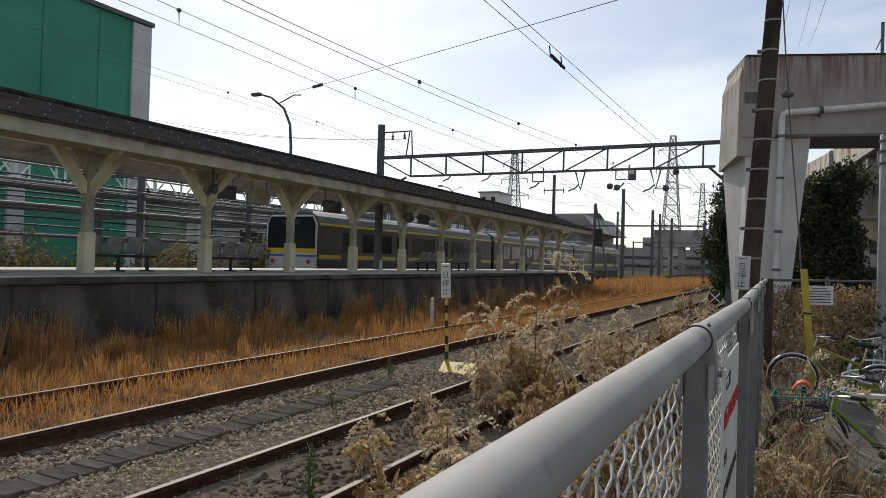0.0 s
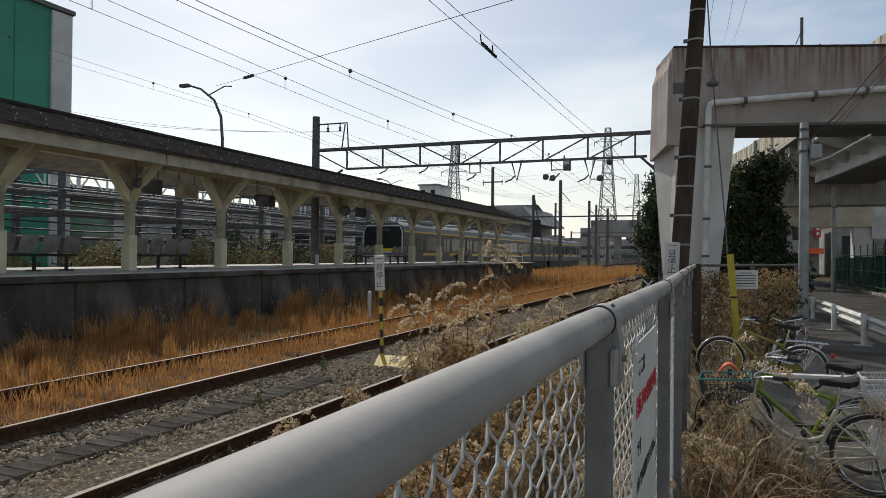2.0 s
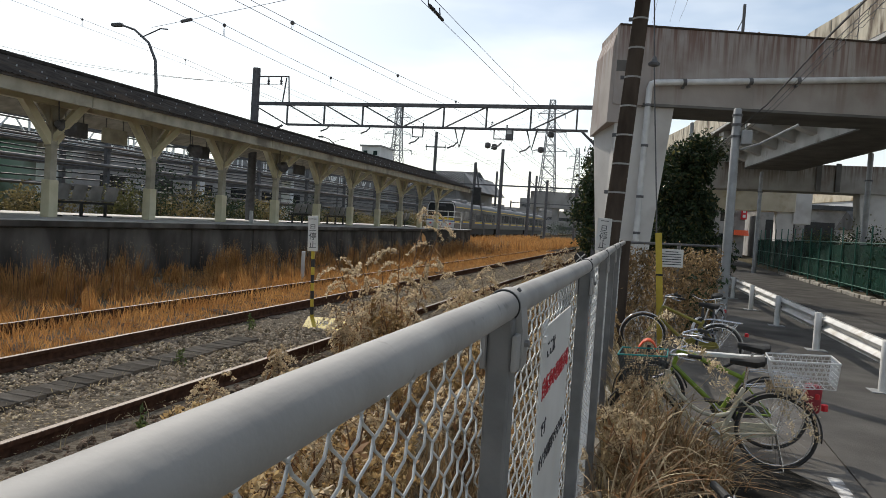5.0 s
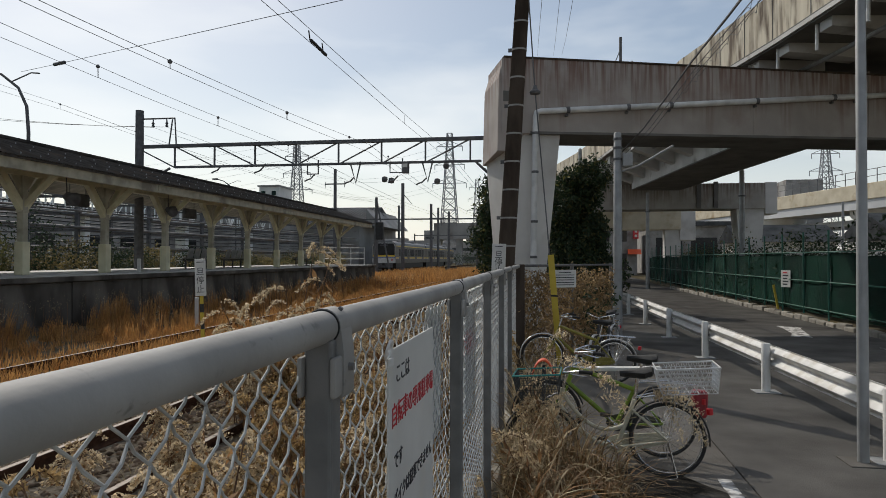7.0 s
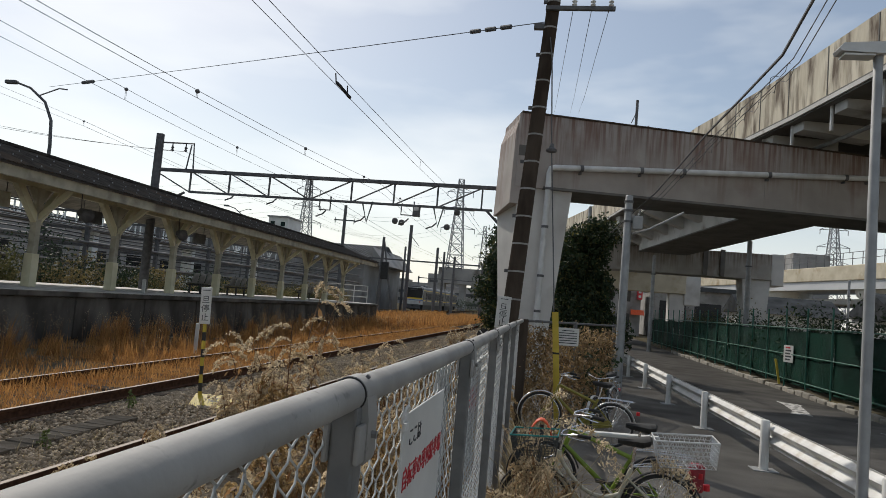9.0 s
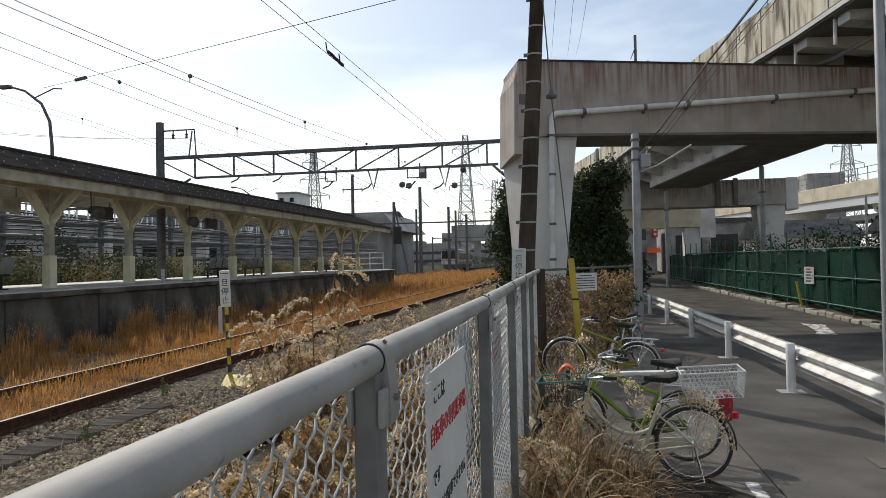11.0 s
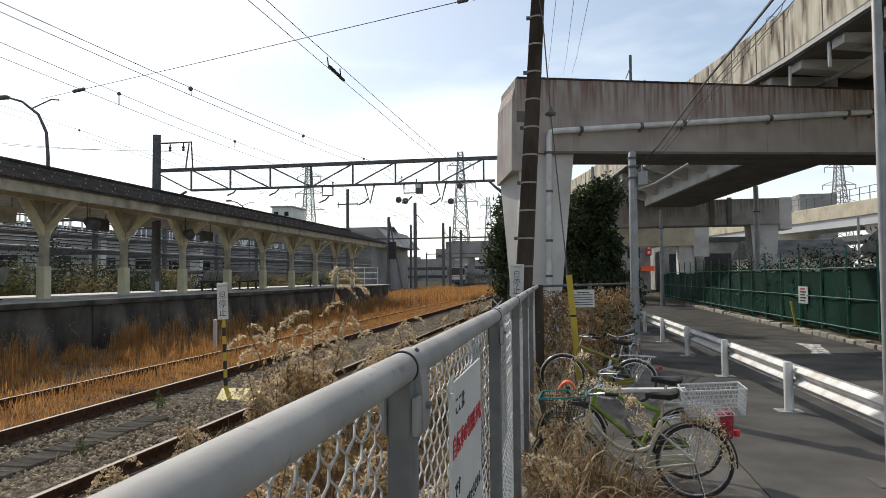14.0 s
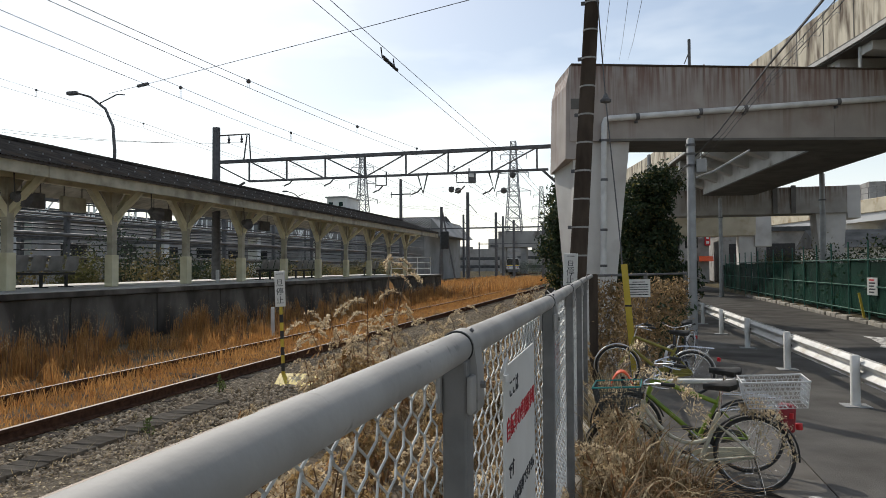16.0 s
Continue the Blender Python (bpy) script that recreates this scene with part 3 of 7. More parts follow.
def make_canopy():
    c = thing("platform_canopy", "long platform canopy with cream posts and dark corrugated roof", "canopy", kind="structure")
    y0, y1 = -10, 45
    for k in range(-6, 10):
        canopy_column(c, 12.55 + 3.27 * k)
    Shape().box(-13.1, -12.9, y0, y1, 3.98, 4.16).made("ridge_beam", M["cream"], c, "cream painted timber beam")
    k = y0
    while k < y1:
        e = min(k + 7.44, y1)
        Shape().box(-11.72, -11.66, k + 0.012, e - 0.012, 3.90, 4.17, c=0.01).made("fascia", M["cream_grey"], c, "weathered pale fascia board")
        k = e
    Shape().box(-11.66, -11.58, y0, y1, 4.15, 4.21).made("gutter", M["steel_dark"], c, "dark rain gutter")
    # soffit boards and rafters
    Shape().prism([(-11.7, 4.13), (-14.3, 4.98), (-16.9, 4.13), (-16.9, 4.17), (-14.3, 5.02), (-11.7, 4.17)], "y", y0, y1).made("soffit", M["soffit"], c, "painted board ceiling")
    for j in range(int((y1 - y0) / 1.86)):
        y = y0 + 0.5 + 1.86 * j
        Shape().prism([(-11.75, 4.00), (-14.3, 4.84), (-14.3, 4.97), (-11.75, 4.13)], "y", y - 0.04, y + 0.04).made("rafter", M["soffit"], c)
    # corrugated roof sheet
    s = Shape()
    n = int((y1 - y0 + 0.6) / 0.065)
    rows = [(-11.5, 4.18), (-12.9, 4.64), (-14.3, 5.10), (-15.7, 4.64), (-17.1, 4.18)]
    for i in range(n + 1):
        y = y0 - 0.3 + i * 0.065
        lift = 0.028 if i % 2 else 0.0
        s.v += [(x, y, z + lift) for x, z in rows]
    for i in range(n):
        for r in range(4):
            s.f.append((i * 5 + r, (i + 1) * 5 + r, (i + 1) * 5 + r + 1, i * 5 + r + 1))
    s.made("roof", M["roof_dark"], c, "dark weathered corrugated roofing")
    bolts = Shape()
    for i in range(int((y1 - y0) / 0.62)):
        for x, z in ((-11.75, 4.31), (-12.55, 4.57), (-13.5, 4.88)):
            bolts.box(x - 0.010, x + 0.010, y0 + i * 0.62 + 0.1, y0 + i * 0.62 + 0.12, z - 0.02, z + 0.018)
    b = bolts.made("roof_bolt", M["pole_grey"], c, "pale roofing bolts")
    b["kind"] = "stuff"
    Shape().box(-14.45, -14.15, y0 - 0.3, y1 + 0.3, 5.08, 5.18, c=0.03).made("ridge_cap", M["roof_dark"], c)
    return c


# ---- viaduct ----
EDGE = [(9.0, 6.0), (8.4, 12.0), (7.65, 17.5), (6.95, 22.0), (6.25, 25.5), (5.4, 29.2), (4.65, 35.0), (3.95, 41.0), (3.2, 47.3), (2.0, 54.0), (0.6, 60.0), (-2.0, 70.0)]


def along_edge(u, k):
    x, y = EDGE[k]
    a, b = EDGE[max(0, k - 1)], EDGE[min(len(EDGE) - 1, k + 1)]
    d = Vector((b[0] - a[0], b[1] - a[1])).normalized()
    return x + d.y * u, y - d.x * u


def sweep(s, outline, k0=0, k1=None, slot=0):
    k1 = len(EDGE) if k1 is None else k1
    n, rows = len(outline), []
    for k in range(k0, k1):
        for u, z in outline:
            x, y = along_edge(u, k)
            rows.append((x, y, z))
    m = k1 - k0
    faces = [(i * n + j, i * n + (j + 1) % n, (i + 1) * n + (j + 1) % n, (i + 1) * n + j) for i in range(m - 1) for j in range(n)]
    return s.add(rows, faces + [tuple(range(n)), tuple((m - 1) * n + j for j in range(n))[::-1]], slot)


def make_viaduct():
    v = thing("viaduct", "curving elevated road with a mossy concrete parapet", "viaduct", kind="structure")
    sweep(Shape(), [(0, 8.45), (0.28, 8.45), (0.28, 9.95), (0, 9.95)]).made("parapet", M["parapet"], v, "stained concrete parapet with dark streaks")
    sweep(Shape(), [(-0.06, 8.25), (8.6, 8.25), (8.6, 8.5), (-0.06, 8.5)]).made("deck", M["under"], v, "concrete deck slab with underside shade in its colour")
    sweep(Shape(), [(-0.04, 8.30), (-0.12, 8.30), (-0.12, 8.42), (-0.04, 8.42)]).made("edge_channel", M["girder"], v)
    sweep(Shape(), [(8.3, 8.5), (8.6, 8.5), (8.6, 9.9), (8.3, 9.9)]).made("parapet", M["parapet"], v)
    sweep(Shape(), [(2.3, 6.5), (5.4, 6.5), (5.4, 8.25), (2.3, 8.25)], 4, 9).made("girder", M["girder"], v, "grey painted steel box girder")
    # plate added so the girder's underside shade sits in its colour
    sweep(Shape(), [(2.24, 6.44), (5.46, 6.44), (5.46, 6.497), (2.24, 6.497)], 4, 9).made("girder_flange", M["under"], v, "bottom flange darkened for underside shade")
    # brackets under the cantilever
    for k in range(len(EDGE) - 1):
        n = 2
        for j in range(n):
            f = j / n
            a, b = along_edge(0.15, k), along_edge(0.15, k + 1)
            c, d = along_edge(2.3, k), along_edge(2.3, k + 1)
            p = Vector((a[0] + (b[0] - a[0]) * f, a[1] + (b[1] - a[1]) * f, 0))
            q = Vector((c[0] + (d[0] - c[0]) * f, c[1] + (d[1] - c[1]) * f, 0))
            w = (q - p).cross(Vector((0, 0, 1))).normalized() * 0.3
            vs = [p - w, p + w, q + w, q - w]
            zs = [7.98, 7.98, 7.8, 7.8] if p.y < 23 else [7.7, 7.7, 6.9, 6.9]
            br = Shape().add([(t.x, t.y, z) for t, z in zip(vs, zs)] + [(t.x, t.y, 8.24) for t in vs], [(0, 3, 2, 1), (4, 5, 6, 7), (0, 1, 5, 4), (1, 2, 6, 5), (2, 3, 7, 6), (3, 0, 4, 7)])
            br.made("bracket", M["girder"], v)
    # parapet joints, drain spouts and bolt rows
    for k in range(len(EDGE) - 2):
        for f in (0.1, 0.6):
            a, b = Vector(along_edge(0, k)), Vector(along_edge(0, k + 1))
            p = a.lerp(b, f)
            d = (b - a).normalized()
            n = Vector((d.y, -d.x))
            q = p - n * 0.012
            Shape().add([(q.x - d.x * 0.02, q.y - d.y * 0.02, 8.46), (q.x + d.x * 0.02, q.y + d.y * 0.02, 8.46), (q.x + d.x * 0.02, q.y + d.y * 0.02, 9.93), (q.x - d.x * 0.02, q.y - d.y * 0.02, 9.93),
                         (p.x + n.x * 0.03 - d.x * 0.02, p.y + n.y * 0.03 - d.y * 0.02, 8.46), (p.x + n.x * 0.03 + d.x * 0.02, p.y + n.y * 0.03 + d.y * 0.02, 8.46), (p.x + n.x * 0.03 + d.x * 0.02, p.y + n.y * 0.03 + d.y * 0.02, 9.93), (p.x + n.x * 0.03 - d.x * 0.02, p.y + n.y * 0.03 - d.y * 0.02, 9.93)],
                        [(0, 1, 2, 3), (0, 4, 5, 1), (1, 5, 6, 2), (2, 6, 7, 3), (3, 7, 4, 0)]).made("joint_strip", M["under"], v)
            g = p + n * 0.16
            Shape().tube([(g.x, g.y, 8.3), (g.x, g.y, 7.55)], 0.05, 8).made("drain_spout", M["white_metal"], v, "pale drain spout")
    cond = Shape()
    cond.tube([(*along_edge(1.2, k), 7.75) for k in range(1, 9)], 0.07, 8)
    cond.made("conduit", M["pole_grey"], v, "grey cable conduit")
    return v


def make_bent_near():
    """The near portal frame; its own x runs along the cap beam."""
    b = thing("viaduct_bent", "rust-streaked portal frame carrying the elevated road", "viaduct support", pose(-0.85, 19.8, 0, 0, 0, 17.0), kind="structure")
    cap = Shape()
    cap.prism([(-0.28, 5.45), (18.0, 5.62), (18.0, 7.48), (-0.22, 7.60), (-0.28, 7.56)], "y", 0.0, 1.9)
    cap.made("cap_beam", M["beam_rust"], b, "grey painted steel cap beam with rust streaks")
    end = Shape()
    end.add([(-0.40, 0.03, 4.95), (-0.46, 1.87, 4.75), (-0.40, 1.87, 7.0), (-0.36, 0.03, 7.05), (-0.24, 0.1, 7.58), (-0.24, 1.8, 7.56), (0.40, 0.03, 5.44), (0.40, 1.87, 5.44), (-0.05, 0.03, 4.95), (-0.05, 1.87, 4.75)],
            [(0, 3, 2, 1), (3, 4, 5, 2), (0, 1, 9, 8), (8, 9, 7, 6), (0, 8, 6, 3), (1, 2, 7, 9), (3, 6, 4), (2, 5, 7), (4, 6, 7, 5)])
    end.made("end_block", M["beam_rust"], b)
    Shape().box(-0.24, 0.12, -0.015, 0.01, 6.35, 6.65, c=0.004).made("patch_plate", M["under"], b, "dark plate")
    rim = Shape().prism([(-0.22, 7.595), (18.0, 7.475), (18.0, 7.525), (-0.22, 7.645)], "y", -0.03, 1.93)
    rim.made("top_flange", M["pole_dark"], b, "rusted top flange")
    # flange under the cap beam, shade painted in by the dark colour
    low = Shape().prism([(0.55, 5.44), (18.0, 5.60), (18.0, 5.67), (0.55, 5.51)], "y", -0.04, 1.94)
    low.made("bottom_flange", M["under"], b, "bottom flange darkened for underside shade")
    col = Shape().add([(-0.02, 0.12, 0), (0.90, 0.12, 0), (0.90, 1.5, 0), (-0.02, 1.5, 0), (-0.18, 0.12, 5.46), (1.46, 0.12, 5.46), (1.46, 1.75, 5.46), (-0.42, 1.75, 5.46)],
                      [(0, 3, 2, 1), (4, 5, 6, 7), (0, 1, 5, 4), (1, 2, 6, 5), (2, 3, 7, 6), (3, 0, 4, 7)])
    col.made("column", M["concrete"], b, "pale tapered column")
    col2 = Shape().box(13.4, 15.2, 0.1, 1.8, 0, 5.7, c=0.05)
    col2.made("column", M["concrete"], b)
    for u in (3.6, 7.4, 11.2):
        Shape().box(u - 0.02, u + 0.02, -0.012, 0.02, 5.6, 7.65).made("weld_seam", M["beam_rust"], b)
    pipe = Shape()
    pipe.tube([(0.56, -0.16, 0.0), (0.66, -0.16, 5.9), (0.70, -0.16, 6.02), (0.8, -0.16, 6.06), (17.8, -0.16, 7.36)], 0.085, 10)
    d = pipe.made("drain_pipe", M["white_metal"], b, "pale grey drain pipe", smooth=True)
    for u in (1.6, 3.4, 4.7, 7.4, 9.9, 10.7, 13.6):
        z = 6.06 + (u - 0.8) * (1.30 / 17.0)
        Shape().tube([(u - 0.05, -0.16, z - 0.005), (u + 0.05, -0.16, z + 0.005)], 0.1, 10).made("pipe_collar", M["steel_dark"], d, "dark pipe clamp")
        Shape().box(u - 0.03, u + 0.03, -0.12, 0.0, z - 0.16, z - 0.1).made("pipe_bracket", M["steel_dark"], d)
    for z in (1.9, 2.9, 4.3, 5.4):
        Shape().tube([(0.57 + z * 0.017, -0.16, z), (0.57 + z * 0.017, -0.16, z + 0.07)], 0.1, 10).made("pipe_collar", M["steel_dark"], d)
    return b


def make_bent_far():
    b = thing("viaduct_bent", "dark portal frame of the elevated road over the green fence", "viaduct support", kind="structure")
    Shape().box(2.2, 14.3, 49.2, 51.2, 5.25, 7.0, c=0.04).made("cap_beam", M["far_beam"], b)
    Shape().box(14.3, 15.1, 49.3, 51.1, 4.9, 7.05, c=0.06).made("end_block", M["concrete"], b)
    Shape().add([(12.9, 49.4, 0), (13.9, 49.4, 0), (13.9, 51, 0), (12.9, 51, 0), (12.5, 49.4, 5.25), (14.3, 49.4, 5.25), (14.3, 51, 5.25), (12.5, 51, 5.25)],
                [(0, 3, 2, 1), (4, 5, 6, 7), (0, 1, 5, 4), (1, 2, 6, 5), (2, 3, 7, 6), (3, 0, 4, 7)]).made("column", M["concrete"], b)
    Shape().box(1.9, 3.2, 49.4, 51.0, 0, 5.25, c=0.04).made("column", M["concrete"], b)
    for x in (9.9, 11.0):
        Shape().box(x, x + 0.28, 49.1, 49.25, 5.3, 7.1).made("downpipe", M["under"], b)
    b = thing("viaduct_bent", "beige painted portal frame of the elevated road", "viaduct support", kind="structure")
    Shape().box(1.0, 12.0, 67.0, 69.0, 4.6, 6.45, c=0.04).made("cap_beam", M["beige_beam"], b)
    Shape().box(11.9, 13.3, 67.1, 68.9, 3.6, 6.5, c=0.04).made("end_block", M["concrete"], b)
    Shape().box(10.6, 12.0, 67.3, 68.8, 0, 4.6, c=0.04).made("column", M["concrete"], b)
    Shape().box(0.6, 2.0, 67.3, 68.8, 0, 4.6, c=0.04).made("column", M["concrete"], b)


def make_far_viaduct():
    v = thing("far_viaduct", "pale distant elevated road with railings and round piers", "viaduct", pose(27.8, 144, 0, 0, 0, -76.8), kind="structure")
    for z0, z1, y0, label in ((9.4, 11.4, -0.5, "pale concrete parapet"), (6.4, 7.2, 3.0, "white steel girder"), (4.8, 5.3, 6.0, "white steel girder")):
        Shape().box(-25, 95, y0, y0 + 8, z0, z1, c=0.08).made("deck", M["beige_beam"] if z0 > 9 else M["far_wall"], v, label)
    Shape().box(-25, 95, -0.3, 7.3, 8.2, 9.4).made("girder", M["far_wall"], v)
    rl = Shape()
    for k in range(60):
        rl.box(-25 + 2 * k, -24.92 + 2 * k, -0.45, -0.37, 11.4, 13.1)
    for z in (12.2, 13.05):
        rl.box(-25, 95, -0.44, -0.38, z, z + 0.07)
    rl.made("railing", M["steel_dark"], v, "grey steel railing")
    for x in (4, 26, 48, 70):
        Shape().lathe((x, 3.5, 0), [(1.3, 0), (1.2, 5.5), (3.2, 7.4), (3.4, 8.2)], 14).made("pier", M["pale_wall"], v, smooth=True)


make_ground()
make_road()
make_track("track_near", -3.33, 0.25, -8, 60, "disused railway track with rusty rails and wooden sleepers")
make_track("track_far", -6.68, 0.30, -8, 130, "railway track half hidden by orange dry grass", 1.55)
make_track("track_platform", -19.8, 0.30, -20, 240, "railway track behind the platform")
make_platform()
make_canopy()
make_viaduct()
make_bent_near()
make_bent_far()
make_far_viaduct()


# ---- writing ----
def lettering(text, size, mat, parent, m, name="lettering"):
    cu = bpy.data.curves.new(name, "FONT")
    cu.body, cu.size, cu.align_x, cu.align_y, cu.extrude = text, size, "CENTER", "CENTER", 0.0008
    cu.materials.append(mat)
    ob = new(name, cu)
    ob.parent = parent
    ob.matrix_basis = m
    return ob


# ---- mesh fence ----
FENCE = [(-0.07, -3.9), (-0.072, -2.1), (-0.075, -0.36), (-0.078, 1.39), (-0.08, 3.15), (-0.117, 4.95), (-0.155, 6.75), (-0.19, 8.55), (-0.225, 11.3)]
FENCE_TOP = 1.768


def zigzag(s, p, q, z0, z1, off, pitch=0.042, rise=0.040, r=0.0023, sides=4, coil=False):
    """Woven wire net between the plan points p and q."""
    a, b = Vector((*p, 0)), Vector((*q, 0))
    length = (b - a).length
    d = (b - a) / length
    nrm = Vector((d.y, -d.x, 0))
    n = int(length / pitch)
    rows = int((z1 - z0) / rise)
    for i in range(n):
        pts = []
        for k in range(rows + 1):
            odd = (k + i) % 2
            u = (i + 0.5) * pitch + (pitch * 0.53 if odd else -pitch * 0.53)
            w = 0.0
            v = a + d * min(max(u, 0), length) + nrm * (off + w)
            wob = 0.003 * math.sin(i * 2.1 + k * 0.37)
            pts.append((v.x, v.y, z0 + k * rise + wob))
            if coil and k < rows:
                side = -0.006 if odd else 0.006
                c = a + d * min(max((i + 0.5) * pitch, 0), length) + nrm * (off + side)
                pts.append((c.x, c.y, z0 + (k + 0.5) * rise + wob))
        s.tube(pts, r, sides, caps=False)


def make_fence():
    f = thing("chain_link_fence", "grey galvanised chain-link fence with a thick top pipe", "fence", kind="structure")
    for i in range(len(FENCE) - 1):
        (x0, y0), (x1, y1) = FENCE[i], FENCE[i + 1]
        if i == len(FENCE) - 2:
            y1 -= 0.03
        Shape().tube([(x0, y0 + 0.015, FENCE_TOP), (x1, y1 - 0.005, FENCE_TOP)], 0.0302, 24).made("top_pipe", M["galv"], f, "weathered galvanised pipe", smooth=True)
        net = Shape()
        near = -0.5 < y0 < 3.5
        zigzag(net, (x0 - 0.036, y0), (x1 - 0.036, y1), 0.14, 1.742, 0.0, sides=5 if near else 3, r=0.0024, coil=near)
        net.made("wire_net", M["wire_mesh"], f, "woven wire net")
        wires = Shape()
        for z in (0.2, 0.95):
            wires.tube([(x0 - 0.036, y0, z), (x1 - 0.036, y1, z)], 0.0022, 4)
        wires.made("line_wire", M["wire_mesh"], f)
    for i, (x, y) in enumerate(FENCE[:-1]):
        p = Shape()
        p.box(x - 0.024, x + 0.026, y - 0.032, y + 0.028, 0.0, FENCE_TOP - 0.02, c=0.006)
        post = p.made("post", M["galv_post"], f, "painted steel post", smooth=False)
        # saddle clamp over the pipe
        c = Shape()
        c.tube([(x, y - 0.004, FENCE_TOP), (x, y + 0.058, FENCE_TOP)], 0.0345, 24)
        c.prism([(x - 0.0335, FENCE_TOP - 0.004), (x + 0.0345, FENCE_TOP - 0.004), (x + 0.040, FENCE_TOP - 0.045), (x + 0.041, FENCE_TOP - 0.118), (x + 0.036, FENCE_TOP - 0.128), (x - 0.030, FENCE_TOP - 0.128), (x - 0.036, FENCE_TOP - 0.10)], "y", y - 0.002, y + 0.062)
        c.box(x + 0.027, x + 0.038, y - 0.044, y + 0.0, FENCE_TOP - 0.122, FENCE_TOP - 0.05, c=0.004)
        c.box(x - 0.034, x - 0.024, y - 0.044, y + 0.0, FENCE_TOP - 0.122, FENCE_TOP - 0.05, c=0.004)
        clamp = c.made("clamp", M["galv"], post, "pressed steel saddle clamp", smooth=True)
        Shape().tube([(x, y - 0.006, FENCE_TOP), (x, y - 0.001, FENCE_TOP)], 0.0332, 24).made("gasket", M["black"], post)
        Shape().tube([(x + 0.04, y + 0.03, FENCE_TOP - 0.075), (x + 0.05, y + 0.03, FENCE_TOP - 0.075)], 0.008, 6).made("bolt", M["galv_post"], post)
        Shape().tube([(x + 0.018, y + 0.042, FENCE_TOP + 0.029), (x + 0.022, y + 0.042, FENCE_TOP + 0.0335)], 0.005, 6).made("rivet", M["steel_dark"], post)
    x, y = FENCE[-1]
    Shape().box(x - 0.06, x + 0.10, y - 0.08, y + 0.08, 0, 1.80, c=0.012).made("corner_post", M["pole_dark"], f, "dark rusty corner post")
    kerb = Shape()
    kerb.prism([(-0.16, -0.3), (0.0, -0.3), (0.0, 0.07), (-0.02, 0.09), (-0.16, 0.09)], "y", -4, 5.0)
    kerb.prism([(-0.30, -0.3), (-0.1, -0.3), (-0.1, 0.07), (-0.12, 0.09), (-0.30, 0.09)], "y", 5.0, 11.3)
    kerb.made("fence_kerb", M["kerb"], f, "low concrete footing")

    c = thing("cross_fence", "rusty wire fence with dry creepers closing the path", "fence", kind="structure")
    p, q = (-0.2, 11.35), (1.55, 15.5)
    Shape().tube([(*p, 1.775), (*q, 1.76)], 0.022, 10).made("top_rail", M["steel_dark"], c, "dark rusty rail")
    net = Shape()
    zigzag(net, p, q, 0.1, 1.74, 0.0, pitch=0.06, rise=0.05, r=0.0026, sides=3)
    net.made("wire_net", M["pole_dark"], c, "rusty wire net")
    for k in (0.5, 1.0):
        Shape().tube([(p[0] + (q[0] - p[0]) * k, p[1] + (q[1] - p[1]) * k, 0), (p[0] + (q[0] - p[0]) * k, p[1] + (q[1] - p[1]) * k, 1.8)], 0.035, 8).made("post", M["galv_post"], c)


